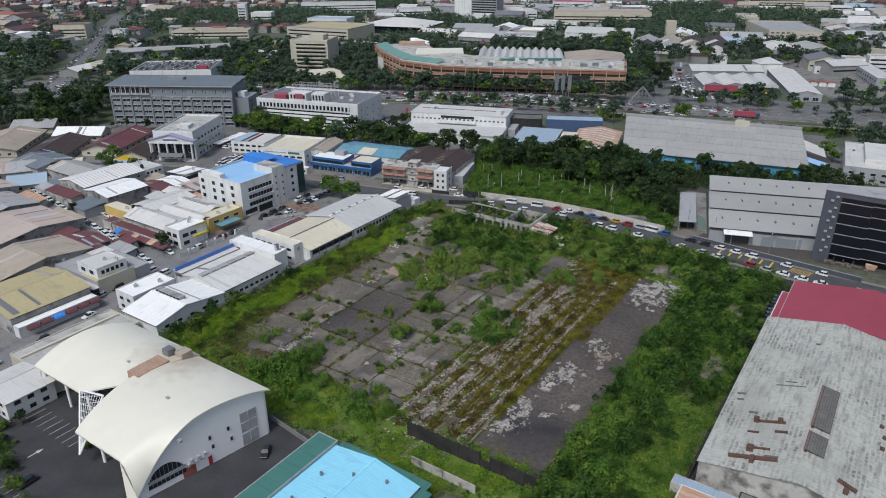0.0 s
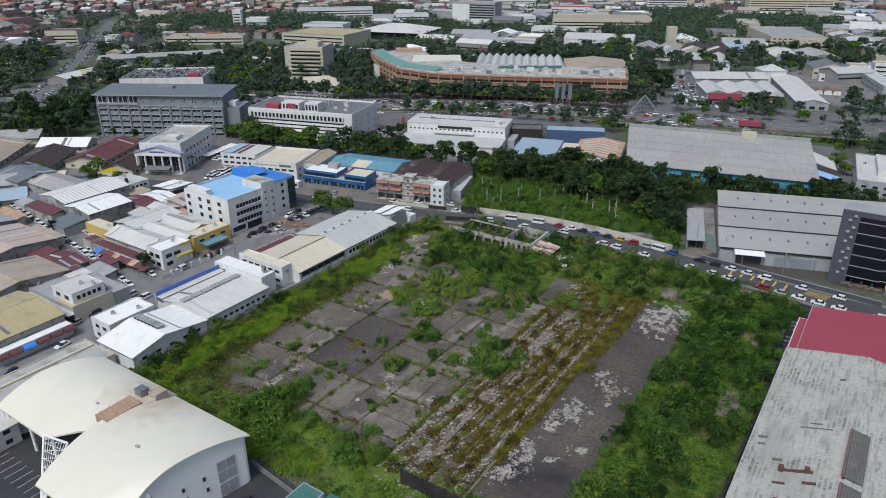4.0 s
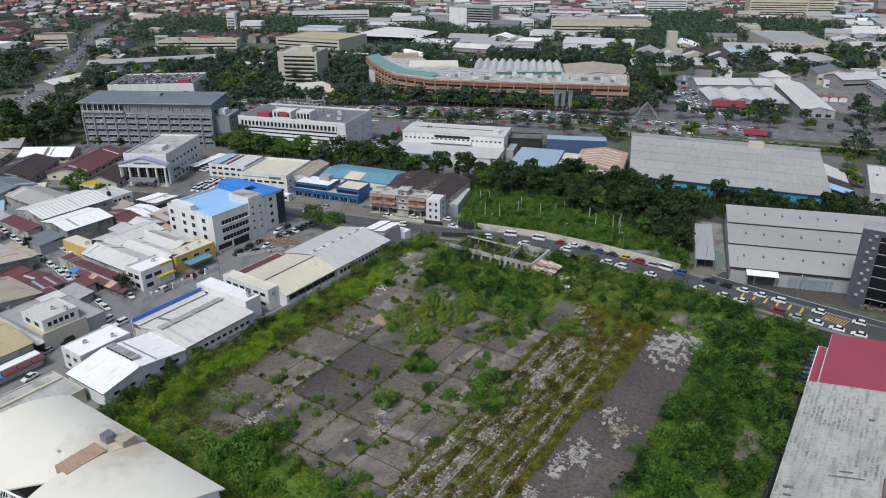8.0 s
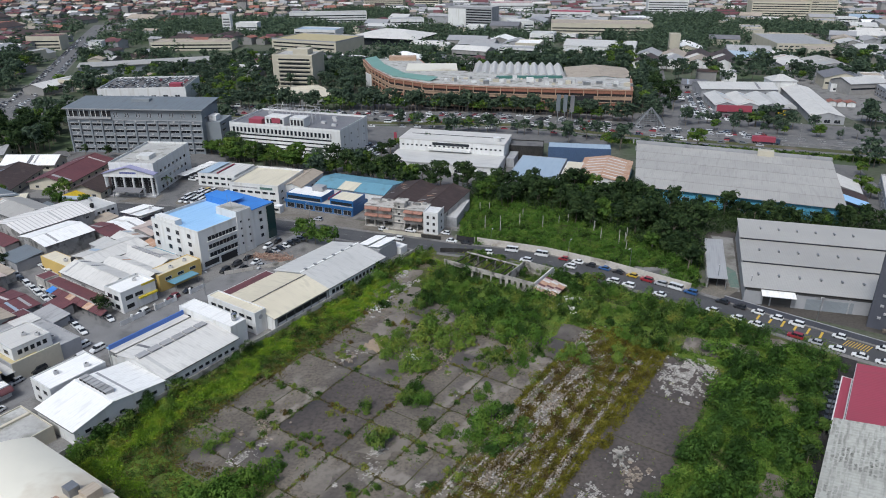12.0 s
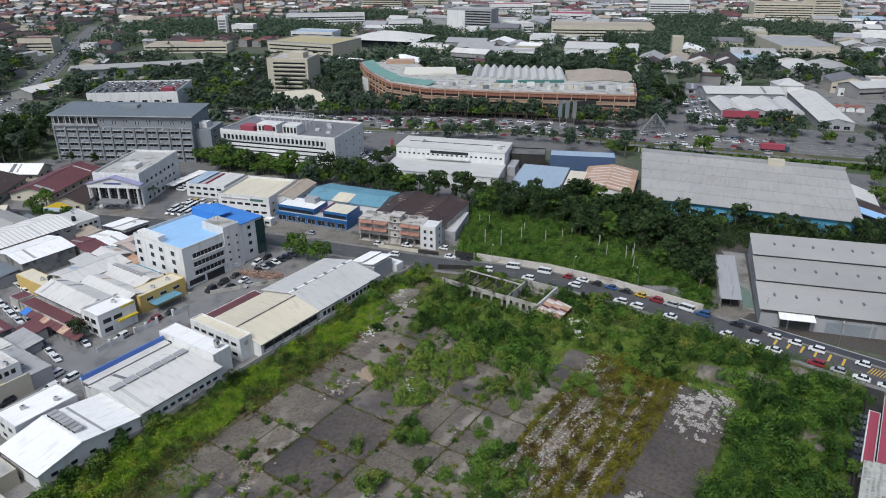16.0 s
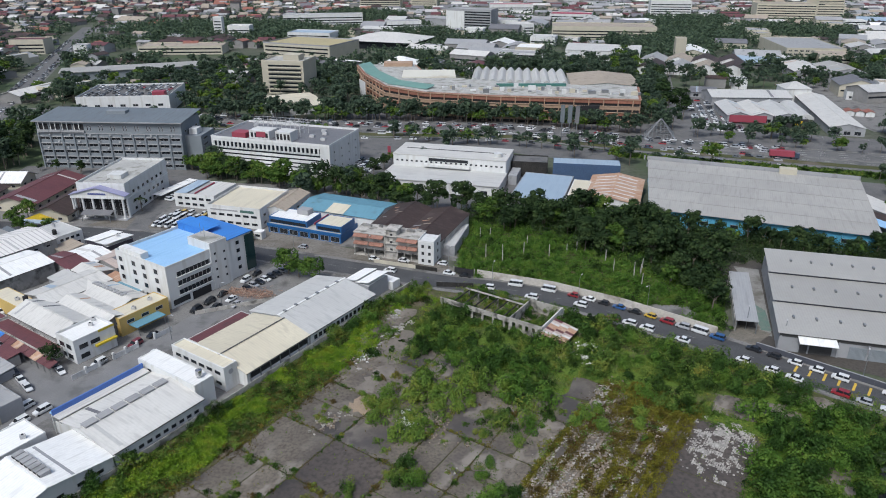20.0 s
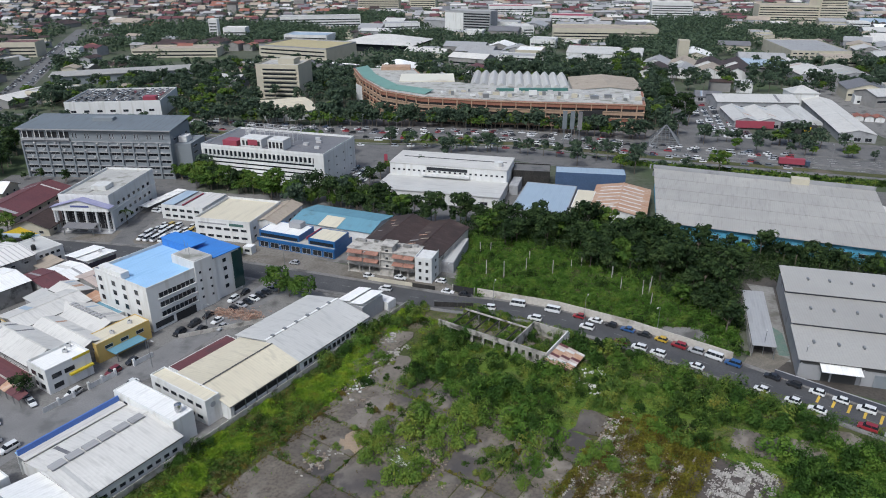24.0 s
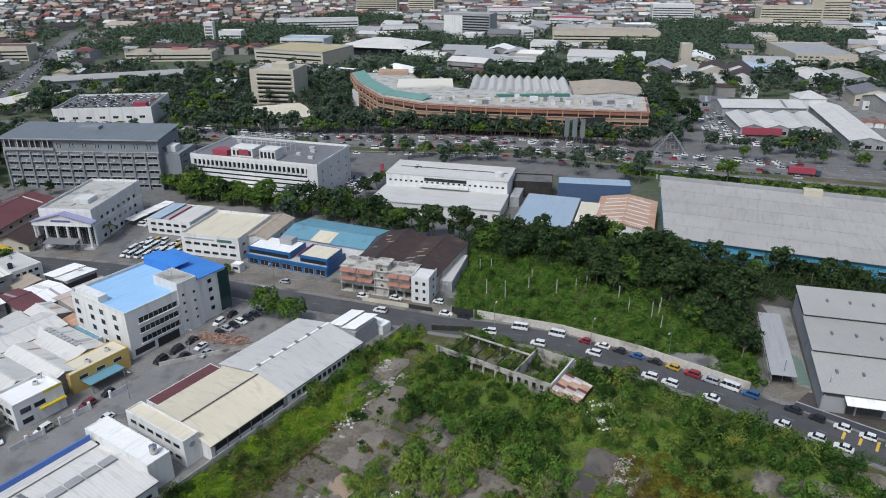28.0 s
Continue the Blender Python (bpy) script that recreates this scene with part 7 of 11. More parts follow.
part("roof_house", boxes((14, 26, 8, 20, H_, H_ + 4)), M_WALLC, th)
windows(th, W, D, "left", 5, [2 + 3.1 * k for k in range(7)], 1.8, 1.2)
th = shed("hall", at(-103, 513, 22), 33, 44, 5.5, 1.6, "low hall with a cream roof", roof="beige", along="x", category="hall")
th = block("car_park_building", at(-233.1, 522.2, 6), 59, 46, 10.5, "white parking deck with rows of cars on its roof", roof=M_ASPH, parapet=1.0, category="parking deck")
for s in range(7):
    window(th, face_pose("front", 59, 46, 5 + 8 * s, 4.5), 3.4, 1.6)
part("red_box", boxes((48, 56, 2, 8, 10.5, 13.5)), R["redX"], th)
th = thing("long_shed", at(-303, 641, 20.5), "very long low shed with a pale roof edge", "shed")
walls(th, 108, 26, 7, M_BLOCK)
part("roof", boxes((-1, 109, -1, 27, 7, 7.5)), R["warmgreyX"], th)
th = thing("big_hall", at(-168, 775, -24), "large four-storey block with a patched ochre roof", "building")
walls(th, 76, 56, 14, M_WALLC)
flat(th, 76, 56, 14, R["mustardX"], 1.2, M_WALLG)
for z in (3, 7, 10.6):
    part("ribbon_window", boxes((2, 74, -0.1, 0, z, z + 1.3)), M_GLASS, th)
th = thing("convention_hall", at(-96, 845, -20), "white folded-roof hall on dark glass walls", "hall")
walls(th, 78, 60, 8, M_GLASS)
hip(th, 78, 60, 8, 7, "offwhite", 3.0)
th = thing("pyramid_roof_hall", at(-50, 690, -20), "small hall with a white pyramid roof", "hall")
walls(th, 34, 30, 6, M_WALLC)
hip(th, 34, 30, 6, 6, "white")
for j in range(4):
    for k in range(2):
        th = shed("zigzag_hall", at(176 + 22 * j + 10 * k, 676 + 32 * k - 4 * j, -24), 22, 32, 5 + k, 4.5, "brown-grey hall in a cluster of folded roofs", roof=("brown", "grey", "tan", "brown")[(j + k) % 4], along="y", category="hall", group="cluster of folded roofs")
th = block("zigzag_tower", at(232, 752, -10), 10, 10, 20, "square tower with an open top above the folded roofs", wall=M_WALLC, category="tower")
th = shed("pavilion_hall", at(128, 760, -18), 70, 40, 9, 4, "hall with a pale grey hipped roof", roof="lightgrey", along="x", category="hall")
th = block("campus_block", at(338, 748, -8), 54, 92, 11, "long grey-roofed campus block", wall=M_WALLC, roof=R["greyX"], category="building")
windows(th, 54, 92, "front", 10, (2, 5.4, 8.4), 3.4, 1.3)
windows(th, 54, 92, "right", 12, (2, 5.4, 8.4), 3.4, 1.3)
th = block("office_tower", at(16, 1022, -24), 62, 28, 26, "grey-blue slab office block with rows of windows", wall=M_WALLG, roof=R["greyX"], category="office building")
for k in range(7):
    part("ribbon_window", boxes((26, 61, -0.1, 0, 3 + 3.2 * k, 4.6 + 3.2 * k)), M_GLASS, th)
part("wing", boxes((0, 25, -0.4, 28.2, 0, 24)), M_WALL, th)
for x, y, t, w, d, h, mk, lb in ((-210, 1080, 8, 110, 22, 13, "grey", "long pale green school block in the distance"), (-128, 1330, -8, 70, 24, 26, "beige", "cream apartment slab in the distance"), (-40, 1340, -8, 44, 24, 26, "beige", "cream apartment slab in the distance"),
                                 (140, 920, -8, 120, 46, 14, "tan", "brown-roofed office complex in the town"), (480, 1150, -12, 120, 40, 22, "tan", "tall tan apartment block in the distance"), (560, 1130, 5, 40, 30, 34, "tan", "tan apartment tower in the distance"),
                                 (-432, 800, 4, 34, 22, 14, "maroon", "white villa block with a red roof box"), (-300, 795, 2, 84, 30, 8, "tan", "long cream institute building"), (-165, 880, -12, 50, 30, 12, "steelblue", "school block with a blue roof"),
                                 (-262, 930, 0, 10, 10, 24, "offwhite", "slim white water tower block"), (-246, 930, 0, 26, 20, 14, "offwhite", "pale office beside the water tower"), (330, 1180, -10, 60, 30, 24, "offwhite", "cream hostel block in the distance"),
                                 (90, 1250, 0, 70, 30, 14, "red", "far building with red roofs"), (170, 1140, -16, 60, 40, 9, "red", "far hall with a red roof")):
    th = block("far_building", at(x, y, t), w, d, h, lb, wall=M_WALLC if mk in ("beige", "tan", "maroon") else M_WALL, roof=R[mk + "X"], parapet=0.8)
    for k in range(int(h / 3.6)):
        part("ribbon_window", boxes((1, w - 1, -0.1, 0, 1.6 + 3.4 * k, 2.9 + 3.4 * k)), M_GLASS, th)

# houses west of the offices
for x, y, t, w, d, mk in ((-184, 341, -6, 19, 38, "maroon"), (-160.5, 329, -6, 15, 42, "brown"), (-208, 328, 4, 21, 34, "brown"), (-212, 369, 0, 25, 13, "white"), (-242, 336, 8, 26, 40, "tan"), (-272, 330, 10, 24, 34, "maroon"), (-244, 384, 8, 22, 16, "grey"), (-278, 372, 12, 26, 18, "orange"),
                          (-206, 300, 22, 18, 14, "grey"), (-232, 304, 22, 20, 22, "offwhite"), (-262, 298, 22, 22, 20, "tan"), (-188, 284, 22, 14, 10, "steelblue"), (-186, 318, 4, 12, 5, "grey"), (-216, 318, 4, 18, 6, "tan")):
    th = shed("house", at(x, y, t), w, d, 3.6, 2.8 if min(w, d) > 9 else 0.8, "bungalow with a %s roof" % {"brown": "dark brown", "tan": "faded tan", "offwhite": "pale", "steelblue": "pale blue"}.get(mk, mk), roof=mk, along="y" if d > w else "x", category="house", wall=M_WALLC, over=1.0, worn=True)
    windows(th, w, d, "front", max(2, int(w / 5)), (0.9,), 1.8, 1.2, pane_mat=M_DARK)
    windows(th, w, d, "right", max(2, int(d / 6)), (0.9,), 1.8, 1.2, pane_mat=M_DARK)
th = thing("porch", at(-160, 322.5, -6), "yellow-fronted porch of a bungalow with a blue canopy", "porch")
bm = bmesh.new()
poly(bm, [(0, 0, 3.4), (14, 0, 3.4), (7, 0, 6.0)], (0, 0.3, 0))
part("gable_panel", outward(bm), plain("yellow_gable", (0.66, 0.46, 0.03)), th)
sheet(th, (-1, -2.5, 2.8), (15, -2.5, 2.8), (15, 0, 3.3), (-1, 0, 3.3), R["steelblueX"], name="canopy_roof")
for x in (0, 4.6, 9.2, 13.8):
    part("post", boxes((x, x + 0.25, -2.3, -2.05, 0, 2.9)), M_WALLC, th)
part("garden_wall", boxes((-2, 16, -8, -7.8, 0, 1.2)), M_WALLP, th)

# ---- foliage kit ----
def leaf_mesh(name, C, N, S, material, aspect=0.75):
    """Loose leaf clumps: a quad at each place C, facing about N, of half-size S."""
    C, N, S = np.asarray(C, float), np.asarray(N, float), np.asarray(S, float)[:, None]
    n = len(C)
    N = N / np.linalg.norm(N, axis=1, keepdims=True)
    T = np.cross(N, np.random.normal(size=(n, 3)))
    T /= np.linalg.norm(T, axis=1, keepdims=True) + 1e-9
    B = np.cross(N, T)
    a, b = T * S, B * S * aspect
    bend = N * S * 0.35
    V = np.stack([C - a - bend, C - b, C + a - bend, C + b], 1).reshape(-1, 3)
    me = bpy.data.meshes.new(name)
    me.vertices.add(4 * n)
    me.vertices.foreach_set("co", V.astype(np.float32).ravel())
    me.loops.add(4 * n)
    me.loops.foreach_set("vertex_index", np.arange(4 * n, dtype=np.int32))
    me.polygons.add(n)
    me.polygons.foreach_set("loop_start", np.arange(0, 4 * n, 4, dtype=np.int32))
    me.update(calc_edges=True)
    me.validate()
    me.materials.append(material)
    return me


def dome(n, low=-0.15):
    """Random directions over the upper part of a ball."""
    d = np.random.normal(size=(n * 2 + 20, 3))
    d /= np.linalg.norm(d, axis=1, keepdims=True)
    return d[d[:, 2] > low][:n]


def mounds(centres, radii, heights, per, size, jitter=0.55):
    """Leaf places over many low mounds at once."""
    k = len(centres)
    D = np.concatenate([dome(int(p)) for p in per])
    idx = np.repeat(np.arange(k), [len(dome(1)) * 0 + int(p) for p in per])[:len(D)]
    D = D[:len(idx)]
    r = np.random.uniform(0.72, 1.12, len(D))[:, None]
    P = centres[idx] + D * r * np.stack([radii[idx], radii[idx], heights[idx]], 1)
    P[:, 2] = np.maximum(P[:, 2], 0.08)
    N = D + np.random.normal(scale=jitter, size=D.shape) + np.array([0, 0, 0.3])
    return P, N, np.random.uniform(0.6, 1.3, len(D)) * size


_shrub_data = []


def shrub_mesh(seed, material, blobs=12, leaves_per=92, size=0.112):
    """A ragged bush: many small leafy clumps of uneven height, and stray sprigs."""
    np.random.seed(seed)
    c = np.random.normal(scale=(0.72, 0.72, 0), size=(blobs, 3))
    c[:, 2] = np.random.uniform(0.15, 1.25, blobs) * (1.35 - np.hypot(c[:, 0], c[:, 1]) * 0.45)
    c[:, 2] = np.maximum(c[:, 2], 0.1)
    r = np.random.uniform(0.42, 0.85, blobs)
    P, N, S = mounds(c, r, r * np.random.uniform(0.8, 1.25, blobs), [leaves_per] * blobs, size, 0.4)
    P += np.random.normal(scale=0.05, size=P.shape)
    P[:, 2] = np.maximum(P[:, 2], 0.05)
    _shrub_data.append((P, N, S))
    return leaf_mesh("shrub", P, N, S, material)


def spot(u, v, cu, cv, ru, rv):
    """1 inside an ellipse on the grid, fading to 0 at its edge."""
    return np.clip(1.6 * (1 - np.sqrt(((u - cu) / ru) ** 2 + ((v - cv) / rv) ** 2)), 0, 1)


def bed(u, v, u0, u1, v0, v1, soft=3.0):
    return np.clip(np.minimum.reduce([u - u0, u1 - u, v - v0, v1 - v]) / soft + 0.5, 0, 1)


def rough(u, v, s, seed=0.0):
    return np.array([noise.noise(Vector((a * s + seed, b * s - seed, seed))) for a, b in zip(u, v)])


YELLOWISH = ((76, 44, 12, 11), (70, 40, 8, 8), (82, 50, 6, 6), (66, 48, 6, 5), (60.3, 48.5, 4, 4.4), (46.5, 66.5, 4, 4.4), (75, 70.6, 3.2, 3.2), (91, 82, 5.5, 4.6), (14.7, 28.8, 4, 3.4), (27.4, 43.1, 2.6, 2.2), (25, 67, 2.2, 2), (96, 88, 4, 4), (36.5, 79, 3, 2.6))
GREENISH = ((102, 33, 14, 12), (78, 62, 7, 5.6), (89, 68, 6, 6.4), (96, 60, 8, 9), (62.5, 68.4, 3.6, 3), (53.3, 55.5, 4.6, 6.2), (51.5, 79, 10.5, 6.6), (2, 47, 10, 11), (5, 72, 7, 7), (13.1, 44.8, 3.6, 4), (25.1, 31.9, 3, 3), (36, 68, 2.8, 2.6), (17.4, 64, 2.2, 2),
            (122, 90, 12, 30), (118, 118, 14, 20), (128, 70, 9, 18), (112, 96, 8, 10), (118, 66, 8, 9), (98, 50, 12, 9), (104, 60, 8, 8), (40, 34.5, 1.8, 1.8), (33, 50.5, 1.8, 1.8))
THICKETS = YELLOWISH + GREENISH


def bush_cover(u, v):
    f = np.zeros_like(u)
    for c in THICKETS:
        f = np.maximum(f, spot(u, v, c[0], c[1], c[2] * 1.2, c[3] * 1.2))
    f = np.maximum(f, bed(u, v, -6, 126, 116, 129, 3) * 0.95)
    f = np.maximum(f, bed(u, v, 58, 126, 120, 140, 5) * 0.85)
    f = np.maximum(f, bed(u, v, -6, 60, 127, 140, 3) * 0.3)
    f = np.maximum(f, bed(u, v, 108, 136, 20, 140, 6) * 0.8)
    f = np.maximum(f, bed(u, v, 88, 128, 4, 11) * 0.45)
    f = np.maximum(f, bed(u, v, -9, 24, 4, 10) * 0.75)
    f = np.maximum(f, bed(u, v, 24, 88, 4, 8) * 0.25)
    f = f * (1 - spot(u, v, 121, 59, 9, 8))
    f = f * (1 - 0.9 * spot(u, v, 100, 16, 16, 7)) * (1 - 0.95 * spot(u, v, 118, 14, 7, 6)) * (1 - spot(u, v, 124, 38, 10, 20) * 0.6)
    for c in BARE:
        f = f * (1 - spot(u, v, *c))
    return f


BARE = ((73.5, 56, 4.5, 5), (59.8, 62.5, 6, 5), (85.5, 56.5, 4, 4), (89.6, 43.6, 4, 3.4), (102, 74, 6, 5), (79, 26, 9, 5), (119, 116.7, 5, 7), (126.6, 124.3, 5, 5), (101.5, 131.6, 7, 4), (115.4, 107.3, 4, 6), (66, 135, 8, 4), (68, 60, 4, 4), (69, 76, 5, 3.4), (12, 120, 3, 3))


def grass_cover(u, v):
    f = bed(u, v, -9, 122, 4, 17.5, 2.5) * 1.1
    f = np.maximum(f, bed(u, v, -10, 9, 20, 116, 5))
    f = np.maximum(f, bed(u, v, -6, 128, 114, 140, 4))
    f = np.maximum(f, bed(u, v, 104, 138, 18, 140, 5))
    f = np.maximum(f, bed(u, v, 84, 110, 24, 72, 5) * 0.8)
    f = np.maximum(f, spot(u, v, 76, 44, 15, 14) * 0.9)
    f = np.maximum(f, spot(u, v, 14, 20, 14, 9))
    f = f * (1 - spot(u, v, 104, 14, 22, 7))
    for c in BARE:
        f = f * (1 - spot(u, v, *c))
    return f


def dry_cover(u, v):
    stripe = np.clip(np.cos((v - 87.5) * 2 * math.pi / 6.2) * 1.4, 0, 1)
    f = bed(u, v, 4, 106, 77, 97.5, 1.5) * (0.34 + 0.55 * stripe)
    return np.maximum(f, bed(u, v, 76, 112, 76, 100, 4) * 0.4)


def scatter(n, u0, u1, v0, v1):
    return np.random.uniform(u0, u1, n), np.random.uniform(v0, v1, n)


def to_world(u, v, z):
    return np.stack([-80 + u * _cu + v * _su, 168 + u * _su - v * _cu, z], 1)


def lush(u, v):
    """1 where the growth is fresh and bright, 0 where it is dark and withered."""
    band = np.exp(-((v - 12.2) / 2.6) ** 2) * (u < 112)
    brown = np.exp(-((v - 18.0) / 2.6) ** 2) * (u < 70) + np.exp(-((v - 29) / 5.0) ** 2) * (u < 9)
    return np.clip(0.5 + 2.6 * rough(u, v, 0.11, 33) + 0.75 * band - 0.8 * brown - 0.5 * (v < 8.2), 0, 1)


# concrete slabs of the demolished buildings, piece by piece
floor_slabs = tagged(thing("slab_field", on_grid(0, 0), "cracked concrete floor slabs left from demolished buildings", "paving"), kind="structure")
_slab = {}
random.seed(21)


def slab(u0, u1, v0, v1, material, z=0.0):
    key = (round(u1 - u0, 1), round(v1 - v0, 1), material.name, random.randrange(3))
    if key not in _slab:
        w, d = v1 - v0 - 0.3, u1 - u0 - 0.3
        c = [random.uniform(0.1, 1.3) for _ in range(4)]
        pts = [(c[0], 0, 0), (w - c[1], 0, 0), (w, c[1], 0), (w, d - c[2], 0), (w - c[2], d, 0), (c[3], d, 0), (0, d - c[3], 0), (0, c[0], 0)]
        bm = bmesh.new()
        poly(bm, pts, (0, 0, 0.16))
        me = bpy.data.meshes.new("slab")
        outward(bm).to_mesh(me)
        bm.free()
        me.materials.append(material)
        _slab[key] = me
    part("slab", _slab[key], None, floor_slabs, at=pose(v0, u0, z + random.uniform(-0.02, 0.02), random.uniform(-0.06, 0.06), random.uniform(-0.06, 0.06)))


US = [12.5, 26, 39.5, 53.5, 70, 87, 97]
VS = [19.4, 35.4, 52.2, 65, 76.8]
for i in range(len(US) - 1):
    for j in range(len(VS) - 1):
        dark = (i, j) in ((1, 1), (2, 1))
        u0, u1, v0, v1 = US[i], US[i + 1], VS[j], VS[j + 1]
        if dark:
            slab(u0, u1, v0, v1, M_WET)
        elif (i + 2 * j) % 3 == 0:
            m = (u0 + u1) / 2 + random.uniform(-1, 1)
            slab(u0, m, v0, v1, M_SLAB)
            slab(m, u1, v0, v1, M_SLAB)
        elif (i + 2 * j) % 3 == 1:
            m = (v0 + v1) / 2 + random.uniform(-1, 1)
            slab(u0, u1, v0, m, M_SLAB)
            slab(u0, u1, m, v1, M_SLAB)
        else:
            slab(u0, u1, v0, v1, M_SLAB)
for i in range(5):
    slab(6 + 20 * i, 26 + 20 * i, 98.5, 115.5, M_WET)
for u0, u1, v0, v1 in ((6, 12.5, 50, 65), (6, 12.5, 65, 77), (5, 12.5, 26, 38)):
    slab(u0, u1, v0, v1, M_SLAB, -0.03)
for i in range(11):
    slab(6 + 8.6 * i, 14.6 + 8.6 * i, 78, 86, M_SLAB, -0.06)
    slab(6 + 8.6 * i, 14.6 + 8.6 * i, 86, 97, M_SLAB, -0.06)
for u0, u1, v0, v1 in ((95, 104, 10, 18), (104, 112, 8, 16), (84, 95, 11, 18), (74, 84, 18, 27)):
    slab(u0, u1, v0, v1, M_SLAB, 0.02)
# grass ground along the edges of the lot
random.seed(4)


def ragged(u0, u1, v0, v1, step=4.0, wob=1.1):
    ring = []
    for (a, b), (c, d) in (((u0, v0), (u1, v0)), ((u1, v0), (u1, v1)), ((u1, v1), (u0, v1)), ((u0, v1), (u0, v0))):
        k = max(2, int(math.hypot(c - a, d - b) / step))
        ring += [pt(a + (c - a) * i / k + random.uniform(-wob, wob), b + (d - b) * i / k + random.uniform(-wob, wob)) for i in range(k)]
    return ring


for _r, _z in (((-7, 124, 116.6, 138.2), 0.1), ((-7, 88, 5.4, 16.6), 0.104), ((-7.6, 5.6, 17, 116), 0.108), ((106, 126, 20, 118), 0.112), ((76, 106, 28, 74), 0.062)):
    area("grass_ground", ragged(*_r), 0.0, _z, M_GRASS, "rough grass ground round the slabs", "grass")
for _r, _z in (((111, 119, 102, 112), 0.2), ((61, 71, 132, 137), 0.19), ((122, 130, 120.5, 128), 0.188), ((115.5, 122, 112.5, 121), 0.192), ((97, 106, 129, 134), 0.194), ((97.5, 106, 70.5, 78), 0.196), ((82.5, 88.5, 53.5, 60), 0.198), ((86.5, 93, 41, 46.5), 0.202), ((102, 112, 8, 16), 0.19)):
    area("bare_patch", ragged(*_r, 2.0, 1.2), 0.0, _z, M_SLAB, "bare cracked concrete showing through the weeds", "paving")
# sandy patch
random.seed(3)
area("sand_patch", ragged(63.5, 69.5, 29.6, 34.6, 0.9, 0.7), 0.1, 0.205, mat("sand", (0.34, 0.255, 0.175), (0.25, 0.2, 0.15), 0.35, 0.95, fine=10), "sandy spill over the slabs", "sand")
area("sand_patch", ragged(69.5, 84, 25.6, 30.4, 1.2, 0.9), 0.1, 0.2, mat("pale_dust", (0.22, 0.195, 0.165), (0.15, 0.132, 0.115), 0.3, 0.95, fine=10), "pale dust washed over the concrete", "sand")
# long footings between the two slabs
M_FOOT = mat("broken_footing", (0.22, 0.19, 0.155), (0.13, 0.112, 0.092), 0.3, 0.9, fine=6, bump=0.4, rand=0.15, grime=0.5)
foot = tagged(thing("footings", on_grid(0, 0), "parallel broken concrete footings overgrown with dry grass", "footing"), kind="structure")
for j, v in enumerate((77.6, 80.4, 82.2, 85.2, 87.6, 91.0, 94.6, 97.4)):
    u = 4.0
    while u < 104:
        L = random.uniform(4, 11)
        if random.random() < 0.6:
            part("footing", boxes((v + random.uniform(-0.12, 0.1), v + random.uniform(0.28, 0.5), u, u + L - 0.3, 0, random.uniform(0.16, 0.42))), M_FOOT if j % 3 else M_BRICKR, foot)
        u += L


def rubble(name, spots, count, lo, hi, thick, material, label):
    """Loose flat fragments scattered in drifts."""
    np.random.seed(len(name) + count)
    V, F = [], []
    for cu, cv, su, sv, share in spots:
        drifts = np.stack([np.random.normal(cu, su, 14), np.random.normal(cv, sv, 14)], 1)
        for k in range(int(count * share)):
            du, dv = drifts[np.random.randint(14)]
            wide = 0.25 if np.random.random() < 0.75 else 1.0
            u, v = np.random.normal(du, wide * (0.6 + su * 0.3)), np.random.normal(dv, wide * (0.5 + sv * 0.3))
            p = uv(u, v)
            a, s, h = np.random.uniform(0, 6.28), np.random.uniform(lo, hi), np.random.uniform(0.3, 1) * thick
            n = np.random.randint(5, 9)
            o = len(V)
            for z in (0.14, 0.17 + h):
                for k in range(n):
                    r = s * np.random.uniform(0.35, 1.25)
                    V.append((p.x + r * math.cos(a + 6.283 * k / n), p.y + 0.7 * r * math.sin(a + 6.283 * k / n), z))
            F.append([o + n + k for k in range(n)])
            for k in range(n):
                F.append([o + k, o + (k + 1) % n, o + n + (k + 1) % n, o + n + k])
    me = bpy.data.meshes.new(name)
    me.from_pydata(V, [], F)
    me.materials.append(material)
    tagged(part(name, me, None, None), label, "rubble", "", "stuff")


TILES = ((97, 107, 5, 3, 0.2), (43.9, 103.8, 3, 2, 0.12), (25.2, 101.5, 3.4, 2, 0.14), (16.2, 99.5, 2, 1.4, 0.06), (32.3, 60.1, 1.2, 1, 0.03), (26.5, 62.8, 1.6, 1.2, 0.04), (13.6, 81, 2.4, 1.6, 0.05), (64, 82.9, 3, 1.4, 0.06), (103, 80, 2.4, 1.6, 0.05), (15, 36.5, 3, 1.4, 0.06))


